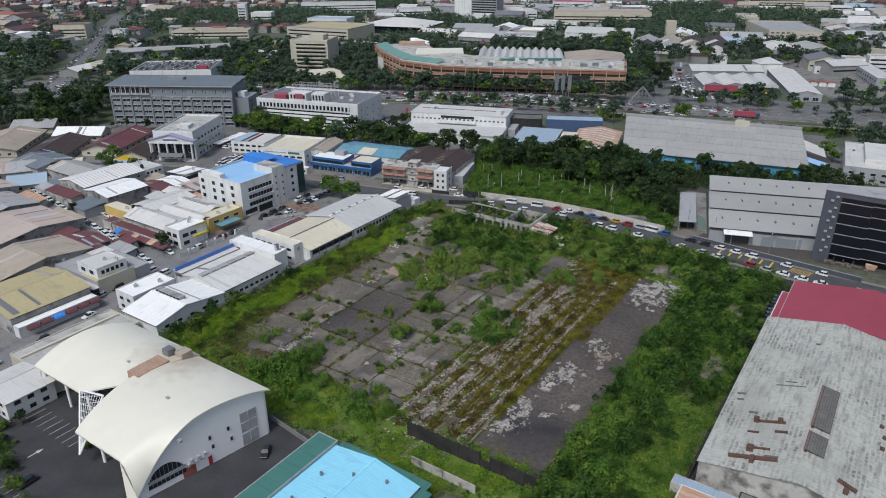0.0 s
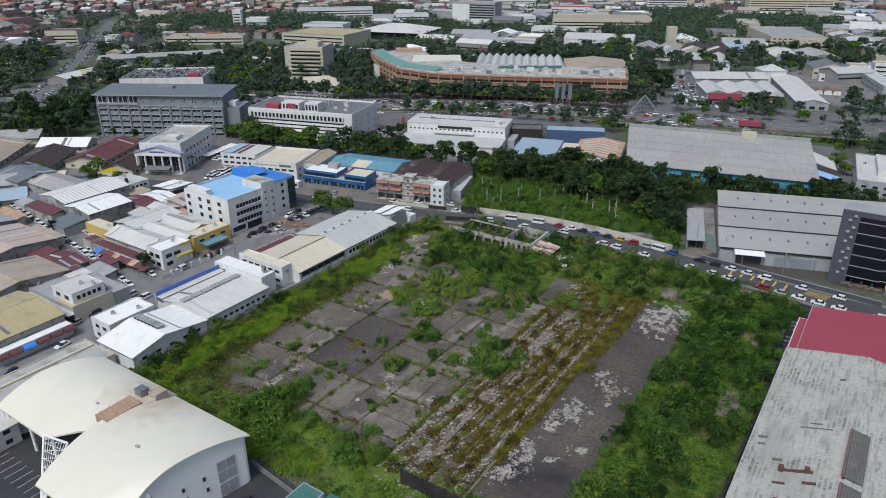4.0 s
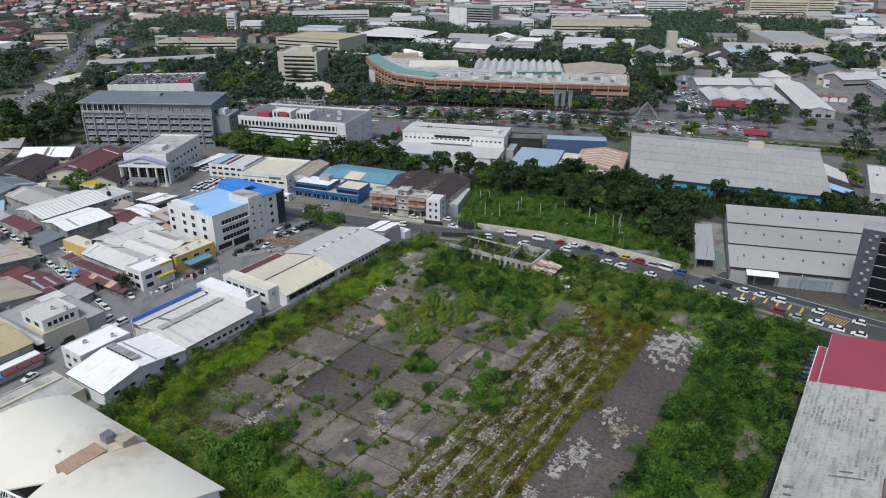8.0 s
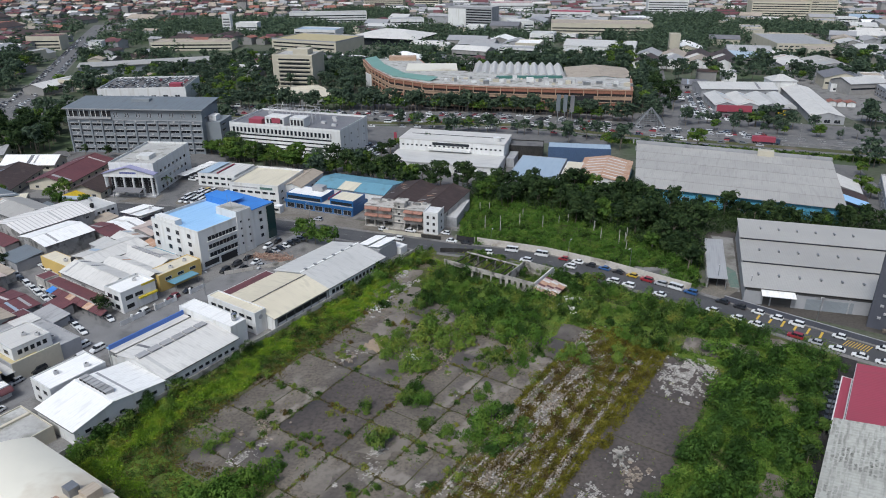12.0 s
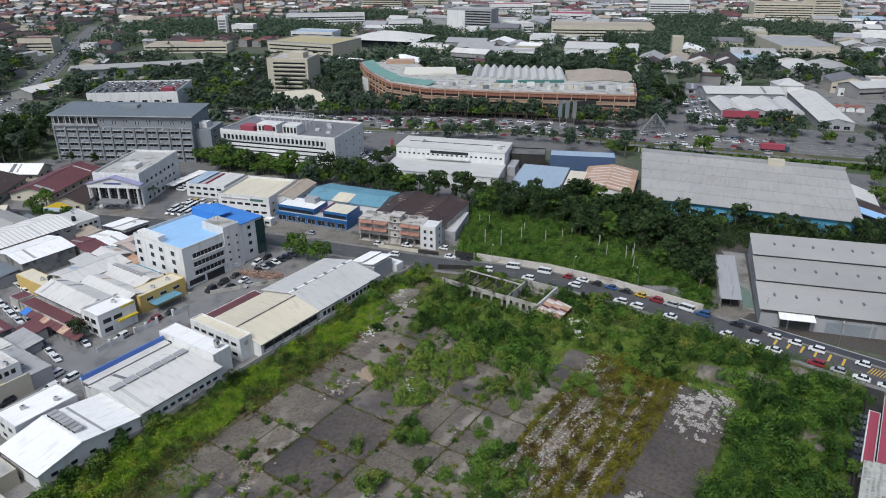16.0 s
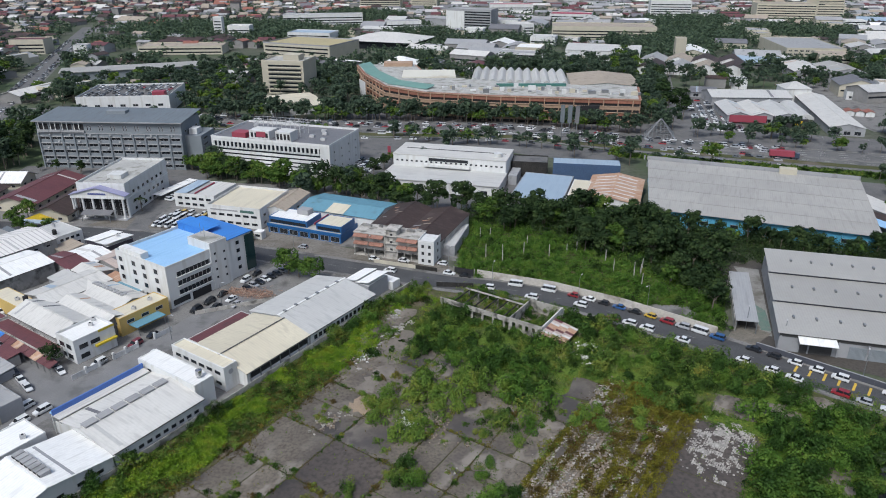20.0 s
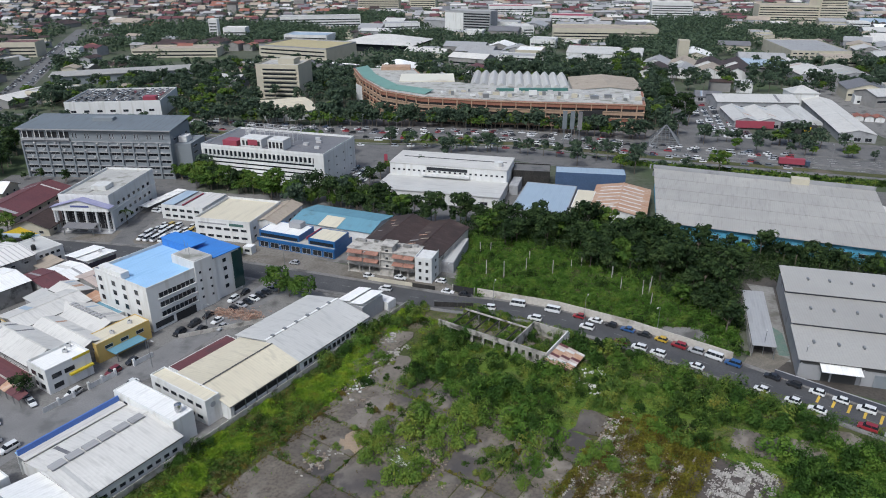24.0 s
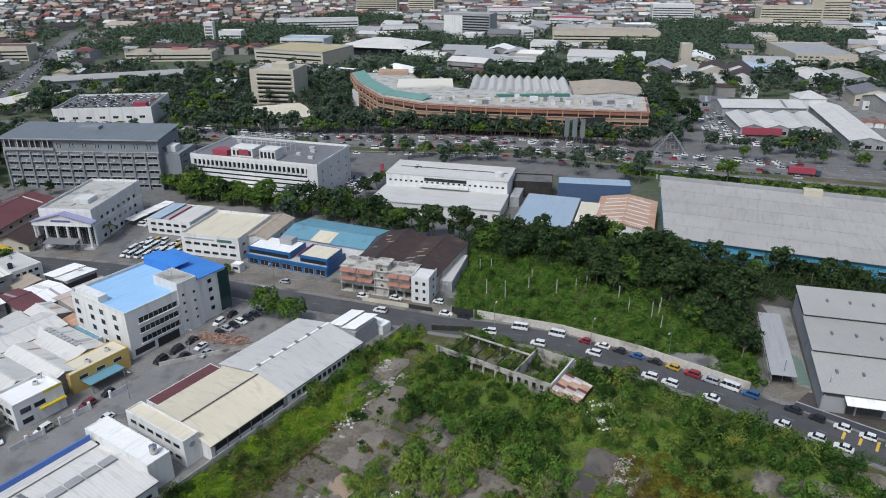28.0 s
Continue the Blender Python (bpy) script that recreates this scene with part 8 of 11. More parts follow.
def tile_field(name, spots, label, pitch=0.46, seed=3):
    """Floor tiles still stuck to the slabs: whole and broken squares on one grid, in ragged islands."""
    rng = np.random.RandomState(seed)
    V, F = [], []
    for cu, cv, ru, rv, share in spots:
        nu, nv = int(ru / pitch) + 2, int(rv / pitch) + 2
        for i in range(-nu, nu + 1):
            for j in range(-nv, nv + 1):
                q = math.hypot(i * pitch / ru, j * pitch / rv)
                nz = noise.noise(Vector(((cu + i * pitch) * 0.42, (cv + j * pitch) * 0.55, seed))) + 0.5 * noise.noise(Vector(((cu + i * pitch) * 1.3, (cv + j * pitch) * 1.3, 7 + seed)))
                if nz > 0.55 - share + 0.8 * max(0.0, q - 0.55) and q < 1.25:
                    a = pitch * 0.47
                    o = len(V)
                    c = [(-a, -a), (a, -a), (a, a), (-a, a)]
                    if rng.rand() < 0.45:
                        c = [(x * rng.uniform(0.3, 1), y * rng.uniform(0.3, 1)) for x, y in c]
                    for z in (0.15, 0.2 + rng.uniform(0, 0.015)):
                        for x, y in c:
                            w = uv(cu + i * pitch + x, cv + j * pitch + y)
                            V.append((w.x, w.y, z))
                    F += [[o + 4, o + 7, o + 6, o + 5], [o, o + 4, o + 5, o + 1], [o + 1, o + 5, o + 6, o + 2], [o + 2, o + 6, o + 7, o + 3], [o + 3, o + 7, o + 4, o]]
    me = bpy.data.meshes.new(name)
    me.from_pydata(V, [], F)
    me.materials.append(M_RUBBLE)
    tagged(part(name, me, None, None), label, "floor tiles", "", "stuff")


tile_field("tile_patches", ((97, 107.5, 11, 6.5, 0.6), (103, 110, 5, 5, 0.7), (43.9, 103.8, 5.5, 3.4, 0.65), (36.4, 102.3, 3.4, 1.8, 0.55), (25.2, 101.5, 5.5, 3.2, 0.65), (31.3, 110.8, 2, 2.2, 0.6), (16.2, 99.7, 3.4, 2.2, 0.6), (25.7, 107.4, 1.6, 1.6, 0.5),
                            (51, 109.5, 1.6, 1.8, 0.6), (46, 107.6, 2.2, 1.6, 0.5), (58, 112, 2, 1.4, 0.5), (14, 36.2, 4.8, 1.8, 0.45), (19, 38, 3, 1.8, 0.4), (32.3, 60.1, 2, 1.8, 0.7), (26.5, 62.8, 2.4, 2.2, 0.7), (19.8, 59.6, 1.4, 1.6, 0.4), (13.6, 80.7, 2.8, 2.0, 0.65), (11.6, 83, 2.6, 1.9, 0.65),
                            (64, 82.9, 4.5, 2.2, 0.55), (103, 79.6, 4.2, 2.6, 0.6), (97, 79.5, 4, 2, 0.45), (47.5, 71.5, 2.4, 1.6, 0.4), (28, 73.4, 2.2, 1.4, 0.5), (60, 64, 3.4, 2.4, 0.3), (96, 95, 4, 2, 0.4), (34, 80, 3, 1.6, 0.4)),
           "remnants of white floor tiling on the slabs")
rubble("broken_tiles", TILES + ((60, 85, 22, 5, 0.06), (28, 90, 10, 4, 0.04)), 1300, 0.06, 0.26, 0.05, M_RUBBLE, "white broken floor tiles and plaster scattered on the slabs")
rubble("dark_rubble", ((58.8, 105, 1.4, 1.3, 0.4), (17, 101.5, 1.8, 1.2, 0.3), (37, 102, 1.4, 0.8, 0.2), (57, 30, 2, 1.2, 0.1)), 520, 0.1, 0.34, 0.4, M_RUIN, "heaps of dark grey rubble on the slabs")
rubble("dumped_debris", ((67, 45, 1.0, 1.6, 0.5), (84.5, 19.2, 1.6, 1.2, 0.3), (115, 70, 1.2, 3.5, 0.4), (122, 66, 1.2, 2, 0.2)), 190, 0.15, 0.5, 0.5, M_WALL, "white debris dumped among the bushes")
rubble("footing_rubble", tuple((14 + 13 * k, v, 7, 0.16, 0.02) for k in range(6) for v in (78.4, 80.8, 83.0, 84.6, 86.4, 88.4, 92.6, 95.6)), 3000, 0.07, 0.34, 0.22, M_RUBBLE, "lines of pale rubble along the broken footings")
rubble("footing_bricks", tuple((10 + 16 * k, v, 9, 0.4, 0.02) for k in range(6) for v in (78.4, 81.2, 84.2, 86.6, 89.4, 92.6, 95.8)), 2200, 0.08, 0.36, 0.28, M_BRICKR, "brown broken bricks strewn along the footings")
rubble("rubble_heap", ((40, 84, 22, 3.5, 0.3), (75, 88, 18, 4, 0.3), (56, 108.5, 1.6, 1.6, 0.1), (84, 20, 3, 3, 0.1), (71, 52, 3, 3, 0.1), (24, 34, 1.6, 2, 0.1), (57, 30, 1.4, 1, 0.08)), 1700, 0.08, 0.4, 0.35, M_BRICKR, "brown rubble and broken bricks")
rubble("concrete_lumps", ((107, 12, 2, 1.5, 0.2), (101, 18, 3.5, 0.8, 0.4), (84, 19, 3, 1.6, 0.2), (113, 64, 1.5, 3, 0.1)), 160, 0.2, 0.8, 0.4, M_RUBBLE, "pale broken concrete lumps beside the path")

# shrubs that can be told apart
DEEP_SHRUBS = [shrub_mesh(140 + k, M_DEEP) for k in range(4)]
FRESH_SHRUBS = [shrub_mesh(150 + k, M_CREEP) for k in range(4)]
BRIGHT_SHRUBS = [shrub_mesh(130 + k, M_BRUSH) for k in range(4)]
_shrub_data.clear()
SHRUBS = [shrub_mesh(100 + k, M_LEAF) for k in range(6)] + [shrub_mesh(110 + k, M_WEED, 9, 50) for k in range(2)]
np.random.seed(7)
u, v = scatter(5200, -9, 136, 4.6, 139.5)
f = bush_cover(u, v) + 0.8 * rough(u, v, 0.13)
ok = (f > 0.5) & (u < 133.8 - np.maximum(0, v - 94) * 0.12)
u, v, f = u[ok], v[ok], f[ok]
chosen = []
for a, b, c in zip(u, v, f):
    if all((a - p) ** 2 + (b - q) ** 2 > 9.5 + 9 * ((a * 7.3 + b * 3.1) % 1) for p, q, _ in chosen):
        chosen.append((a, b, c))
chosen.sort(key=lambda c: c[0] + 0.2 * abs(c[1] - 70))
random.seed(5)
thick, deep = [], []
brush = []
for i, (a, b, c) in enumerate(chosen):
    s = random.uniform(1.1, 2.2) * (1.2 if c > 0.9 else 1.0)
    p, turn, low = uv(a, b), random.uniform(0, 360), random.uniform(0.95, 1.4)
    k = random.randrange(6) if random.random() < 0.9 else 6 + random.randrange(2)
    near = [min(q[2], q[3]) for q in THICKETS if ((a - q[0]) / q[2]) ** 2 + ((b - q[1]) / q[3]) ** 2 < 1.7]
    if near and 18 < b < 112 and a < 108:
        s = min(s, max(0.55, 0.34 * max(near)))
    sunny = any(((a - q[0]) / q[2]) ** 2 + ((b - q[1]) / q[3]) ** 2 < 1.7 for q in YELLOWISH)
    if i < 300:
        ob = new("shrub", BRIGHT_SHRUBS[i % 4] if sunny else FRESH_SHRUBS[i % 4] if (a < 17 and b < 90 and i % 3) or random.random() < 0.25 else DEEP_SHRUBS[i % 4] if b > 112 or random.random() < 0.3 else SHRUBS[k])
        ob.matrix_basis = pose(p.x, p.y, 0, 0, 0, turn) @ Matrix.Diagonal((s, s, s * low, 1))
        tagged(ob, "olive-yellow wild shrub on the vacant lot" if sunny else "leafy green wild shrub on the vacant lot", "shrub", "shrubs on the lot")
    else:
        P, N, S = _shrub_data[k]
        keep = np.random.random(len(P)) < 0.8
        ca, sa = math.cos(radians(turn)), math.sin(radians(turn))
        spin = np.array([[ca, sa, 0], [-sa, ca, 0], [0, 0, 1]])
        (brush if sunny else deep if b > 112 or random.random() < 0.3 else thick).append(((P[keep] * np.array([s, s, s * low])) @ spin + np.array([p.x, p.y, 0]), N[keep] @ spin, S[keep] * s * 1.05))
for items, m in ((thick, M_LEAF), (deep, M_DEEP), (brush, M_BRUSH)):
    if items:
        tagged(part("thicket", leaf_mesh("thicket", *[np.concatenate([t[i] for t in items]) for i in range(3)], m), None, None), "tangled green thicket between the shrubs", "thicket", "", "stuff")

# undergrowth: low leafy mounds, tall grass, dry grass
np.random.seed(8)
u, v = scatter(7000, -9, 137, 4.6, 139.5)
f = bush_cover(u, v) + 0.6 * rough(u, v, 0.15, 3)
ok = f > 0.5
u, v, f = u[ok], v[ok], f[ok]
h = np.random.uniform(0.25, 0.8, len(u)) * (0.5 + 0.7 * np.clip(f, 0, 1))
rr = np.random.uniform(0.7, 1.5, len(u))
light = ((u < 17) & (v < 92)) | ((v > 112) & (rough(u, v, 0.08, 18) > 0.05))
for sel, m in (((v <= 112) & ~light, M_LEAF), ((v > 112) & ~light, M_DEEP), (light, M_CREEP)):
    P, N, S = mounds(to_world(u[sel], v[sel], h[sel] * 0 + 0.1), rr[sel], h[sel], np.full(int(sel.sum()), 30), 0.15)
    tagged(part("undergrowth", leaf_mesh("undergrowth", P, N, S, m), None, None), "dense green undergrowth spreading over the lot", "undergrowth", "", "stuff")



# lumpy low weeds along the edges
np.random.seed(28)
u, v = scatter(9000, -9, 128, 4.6, 139)
f = grass_cover(u, v) * (1 - 0.5 * bush_cover(u, v)) + 0.7 * rough(u, v, 0.14, 12)
ok = f > 0.72
glow = lush(u, v)
for nm, sel, m in (("weed_mounds", 0, M_LIME), ("creeper_mounds", 1, M_CREEP), ("dark_mounds", 2, M_DEEP)):
    pick_ = ok & ((np.arange(len(u)) % 2 == sel) & (glow > 0.45) if sel < 2 else glow <= 0.45) & ((v < 22) | (u < 9) | (sel == 2) | ((v > 128) & (u < 50)))
    a, b = u[pick_], v[pick_]
    r = np.random.uniform(0.4, 1.2, len(a))
    P, N, S = mounds(to_world(a, b, a * 0 + 0.1), r, r * np.random.uniform(0.4, 0.95, len(a)), np.full(len(a), 20), 0.17)
    tagged(part(nm, leaf_mesh(nm, P, N, S, m), None, None), "lumpy low weeds along the edge of the lot", "weeds", "", "stuff")


def tufts(name, n, cover, limit, material, label, size, height, region=(-10, 138, 4.6, 139.8), seed=9):
    np.random.seed(seed)
    u, v = scatter(n, *region)
    f = cover(u, v) + 0.45 * rough(u, v, 0.22, seed) + 0.15 * np.random.normal(size=n)
    ok = f > limit
    u, v = u[ok], v[ok]
    k = len(u)
    per = 3
    C = np.repeat(to_world(u, v, np.zeros(k)), per, 0) + np.random.normal(scale=(0.22, 0.22, 0), size=(k * per, 3))
    lump = np.repeat(0.35 + 2.2 * np.clip(0.25 + 1.5 * rough(u, v, 0.4, seed + 40), 0, 1), per)
    C[:, 2] = np.random.uniform(0.1, 1, k * per) * height * lump
    N = np.random.normal(size=(k * per, 3)) * np.array([1, 1, 0.5]) + np.array([0, 0, 0.55])
    S = np.random.uniform(0.5, 1.2, k * per) * size
    tagged(part(name, leaf_mesh(name, C, N, S, material), None, None), label, "grass", "", "stuff")


tufts("tall_grass", 85000, lambda u, v: grass_cover(u, v) * (1 - 0.6 * bush_cover(u, v)) * (0.15 + 0.85 * lush(u, v)), 0.36, M_WEED, "bright tall grass and weeds", 0.18, 0.45)
tufts("green_weeds", 70000, lambda u, v: grass_cover(u, v) * (1 - 0.5 * bush_cover(u, v)) * (0.2 + 0.9 * lush(u, v)), 0.55, M_CREEP, "fresh green creeping weeds", 0.16, 0.35, seed=11)
tufts("dry_grass", 62000, dry_cover, 0.5, M_DRY, "dry yellowish grass between the footings", 0.2, 0.45, (3, 112, 76, 101), seed=10)


def joint_gap(u, v):
    return np.clip(1.0 - np.minimum(np.min(np.abs(u[:, None] - np.array(US)[None, :]), 1), np.min(np.abs(v[:, None] - np.array(VS)[None, :]), 1)) * 1.5, 0, 1)


def joint_cover(u, v):
    du = np.min(np.abs(u[:, None] - np.array(US)[None, :]), 1)
    dv = np.min(np.abs(v[:, None] - np.array(VS)[None, :]), 1)
    return np.clip(1.1 - np.minimum(du, dv) * 1.7, 0, 1) * 0.8


tufts("joint_weeds", 30000, joint_cover, 0.62, M_LEAF, "weeds growing in the joints of the slabs", 0.16, 0.3, (7, 95, 18, 77), seed=12)
tufts("joint_dry_weeds", 36000, joint_cover, 0.46, M_DRY, "dry weeds in the joints of the slabs", 0.15, 0.25, (7, 95, 18, 77), seed=13)


# soil and moss washed over the joints
M_SILT = mat("silt_and_moss", (0.04, 0.042, 0.018), (0.065, 0.056, 0.034), 0.4, 0.95, fine=8, bump=0.4)
np.random.seed(27)
u, v = scatter(26000, 6, 96, 17, 77)
ok = joint_gap(u, v) + 0.5 * rough(u, v, 0.16, 9) + 0.2 * np.random.normal(size=len(u)) > 0.62
u, v = u[ok], v[ok]
C = to_world(u, v, np.full(len(u), 0.19) + np.random.uniform(0, 0.03, len(u)))
N = np.random.normal(scale=0.03, size=C.shape) + np.array([0, 0, 1.0])
tagged(part("silt", leaf_mesh("silt", C, N, np.random.uniform(0.2, 0.5, len(u)), M_SILT), None, None), "dark silt and moss lying over the slab joints", "silt", "", "stuff")

# small bushes and yellow clumps rooted in the joints
np.random.seed(31)
u, v = scatter(3000, 8, 97, 18, 77)
f = joint_gap(u, v) + 0.8 * rough(u, v, 0.12, 21)
o = np.argsort(-f)[:900]
o = o[np.random.permutation(len(o))[:190]]
for nm, part_, m in (("joint_bushes", o[:90], M_LEAF), ("yellow_clumps", o[90:145], M_WEED), ("light_bushes", o[145:165], M_BRUSH), ("brown_clumps", o[165:], M_DRY)):
    PP, NN, SS = [], [], []
    for k in part_:
        P, N, S = _shrub_data[np.random.randint(6)]
        keep = np.random.random(len(P)) < 0.3
        s, p = np.random.uniform(0.22, 0.75), uv(u[k], v[k])
        PP.append(P[keep] * s + np.array([p.x, p.y, 0.1]))
        NN.append(N[keep])
        SS.append(S[keep] * (0.6 + 0.7 * s))
    tagged(part(nm, leaf_mesh(nm, np.concatenate(PP), np.concatenate(NN), np.concatenate(SS), m), None, None), "small bushes rooted in the slab joints", "bushes", "", "stuff")
M_DUST = mat("dusty_concrete", (0.185, 0.164, 0.139), (0.15, 0.132, 0.112), 0.12, 0.95, fine=8, grime=0.7)
for _r, _z in (((15, 22, 50, 58), 0.187), ((30, 35, 57, 63), 0.189), ((90, 101, 19, 26), 0.191), ((84, 90, 22, 28), 0.193)):
    area("dust_patch", ragged(*_r, 2.0, 1.3), 0.0, _z, M_DUST, "pale dusty patch on the slabs", "paving")

# plants growing through the ruin
random.seed(72)
for a, b, s in ((121, 23, 1.1), (124, 26, 1.3), (122, 30, 0.9), (126, 33, 1.2), (121, 37, 0.8), (124, 40, 1.0), (129, 24, 1.4), (130, 30, 1.5), (129, 37, 1.2), (124, 50, 1.2), (127, 48, 0.8), (115.5, 24, 1.0), (114.6, 30, 1.2), (115, 37, 0.9), (115.6, 44, 0.7), (114.4, 49, 1.2), (131, 44, 1.4), (132, 52, 1.5), (130, 60, 1.3), (125, 66, 1.4)):
    p = uv(a, b)
    ob = new("shrub", SHRUBS[random.randrange(6)])
    ob.matrix_basis = pose(p.x, p.y, 0, 0, 0, random.uniform(0, 360)) @ Matrix.Diagonal((s, s, s * 1.35, 1))
    tagged(ob, "leafy shrub growing through the ruined house", "shrub", "shrubs in the ruin")

# shrubs along the hall's car park
random.seed(71)
for a, b, s in ((-52, 22, 1.5), (-54, 29, 1.3), (-56, 36, 1.4), (-50, 15, 1.6), (-46, 8, 1.3), (-41, 3, 1.4), (-36, -1, 1.2), (-31, -7, 1.5), (-27, -14, 1.3), (-60, 44, 1.4), (-39, 30, 0.7), (-54, 12, 1.7), (-62, 20, 1.8), (-60, 30, 1.6)):
    p = uv(a, b)
    ob = new("shrub", SHRUBS[random.randrange(6)])
    ob.matrix_basis = pose(p.x, p.y, 0, 0, 0, random.uniform(0, 360)) @ Matrix.Diagonal((s, s, s * 1.3, 1))
    tagged(ob, "leafy green shrub beside the dark car park", "shrub", "shrubs by the car park")

def weed_rows(u, v):
    """Grass standing in lines between the footings."""
    f = np.zeros_like(u)
    for v0, w, a, b, k in ((77.4, 0.7, 58, 94, 1.0), (81.9, 0.5, 20, 60, 0.6), (87.4, 0.6, 10, 80, 0.6), (90.6, 1.3, 14, 104, 0.9), (94.2, 0.9, 30, 100, 0.8), (97.8, 1.4, 18, 108, 1.05), (100.4, 0.9, 60, 106, 0.9)):
        f = np.maximum(f, k * np.exp(-((v - v0) / w) ** 2) * ((u > a) & (u < b)))
    return np.maximum(f, bed(u, v, 98, 112, 84, 101, 3) * 0.8)


def grass_strip(u, v):
    return np.maximum(bed(u, v, -9, 122, 4.4, 18, 1.5), bed(u, v, -10, 9, 18, 118, 3)) * (1 - spot(u, v, 104, 15, 20, 6)) * (1 - spot(u, v, 79, 25, 9, 8))


tufts("row_weeds", 60000, weed_rows, 0.5, M_YELLOWG, "yellow-green grass in lines between the footings", 0.2, 0.6, (3, 112, 76, 102), seed=15)
tufts("strip_grass", 70000, lambda u, v: grass_strip(u, v) * lush(u, v), 0.42, M_LIME, "dense bright grass along the edge of the lot", 0.2, 0.6, (-10, 122, 4.5, 19), seed=16)
tufts("strip_weeds", 22000, lambda u, v: grass_strip(u, v) * (1 - lush(u, v)), 0.4, M_LEAF, "darker weeds among the bright grass", 0.17, 0.6, (-10, 122, 4.5, 19), seed=18)
tufts("wall_grass", 30000, lambda u, v: bed(u, v, -8, 126, 115, 139.6, 2) * (1 - 0.55 * bush_cover(u, v)), 0.42, M_CREEP, "rough grass beside the old warehouse", 0.2, 0.4, (-8, 126, 115, 139.6), seed=19)
tufts("strip_straw", 26000, lambda u, v: np.maximum(grass_strip(u, v), bed(u, v, 6, 74, 14, 22, 2) * 0.7) * (1 - lush(u, v)), 0.5, M_DRY, "withered brown weeds beside the slabs", 0.17, 0.45, (-10, 122, 6, 36), seed=21)
tufts("end_grass", 26000, lambda u, v: grass_strip(u, v) * lush(u, v), 0.5, M_LIME, "bright grass at the end of the lot", 0.19, 0.5, (-10, 10, 18, 118), seed=17)
tufts("footing_weeds", 26000, dry_cover, 0.72, M_WEED, "fresh weeds between the footings", 0.18, 0.4, (3, 112, 76, 101), seed=14)

np.random.seed(37)
u, v = scatter(1500, 6, 108, 77, 101)
ok = weed_rows(u, v) + 0.7 * rough(u, v, 0.13, 14) > 0.62
r = np.random.uniform(0.35, 1.1, int(ok.sum()))
P, N, S = mounds(to_world(u[ok], v[ok], u[ok] * 0 + 0.15), r, r * 1.15, np.full(len(r), 26), 0.17)
tagged(part("yellow_tufts", leaf_mesh("yellow_tufts", P, N, S, M_YELLOWG), None, None), "tall yellow-green tufts among the footings", "weeds", "", "stuff")

# low clumps of weeds breaking up the slabs
np.random.seed(19)
u, v = scatter(9000, 8, 96, 17, 78)
f = joint_cover(u, v) * 0.75 + 1.0 * rough(u, v, 0.11, 5)
ok = (f > 0.5)
u, v = u[ok], v[ok]
for nm, sel, m in (("weed_clumps", np.arange(len(u)) % 5 == 0, M_WEED), ("yellow_weeds", np.arange(len(u)) % 5 == 3, M_YELLOWG), ("dry_clumps", np.arange(len(u)) % 5 == 1, M_DRY), ("low_bushes", (np.arange(len(u)) % 5 == 2) | (np.arange(len(u)) % 5 == 4), M_LEAF)):
    a, b = u[sel], v[sel]
    r = np.random.uniform(0.22, 1.05, len(a)) ** 1.3
    P, N, S = mounds(to_world(a, b, a * 0 + 0.15), r, r * 1.0, np.full(len(a), 18), 0.16)
    tagged(part(nm, leaf_mesh(nm, P, N, S, m), None, None), "low weeds and small bushes breaking through the slabs", "weeds", "", "stuff")

# mouldy back wall of the lot and a white wall before it
bw = tagged(thing("back_wall", on_grid(2.6, 85), "black mould-stained concrete wall at the end of the lot", "wall"), kind="structure")
for k in range(12):
    part("panel", boxes((k * 2.6 + 0.1, k * 2.6 + 2.5, 0, 0.25, 0, 3.7 if k not in (7,) else 2.2)), M_BLACKW, bw)
    part("pillar", boxes((k * 2.6 - 0.2, k * 2.6 + 0.1, -0.1, 0.35, 0, 3.9)), M_BLACKW, bw)
bw = tagged(thing("yard_wall", on_grid(-4.5, 91), "weathered white wall below the lot", "wall"), kind="structure")
for k in range(6):
    part("panel", boxes((k * 2.6 + 0.05, k * 2.6 + 2.55, 0, 0.2, 0, 2.2)), M_WALLP, bw)
bw = tagged(thing("boundary_wall", on_grid(-8, 140.2), "dark weathered wall along the old warehouse", "wall"), kind="structure")
for k in range(50):
    part("panel", boxes((0, 0.2, k * 2.6 + 0.05, k * 2.6 + 2.55, 0, 1.8)), M_BLACKW, bw)

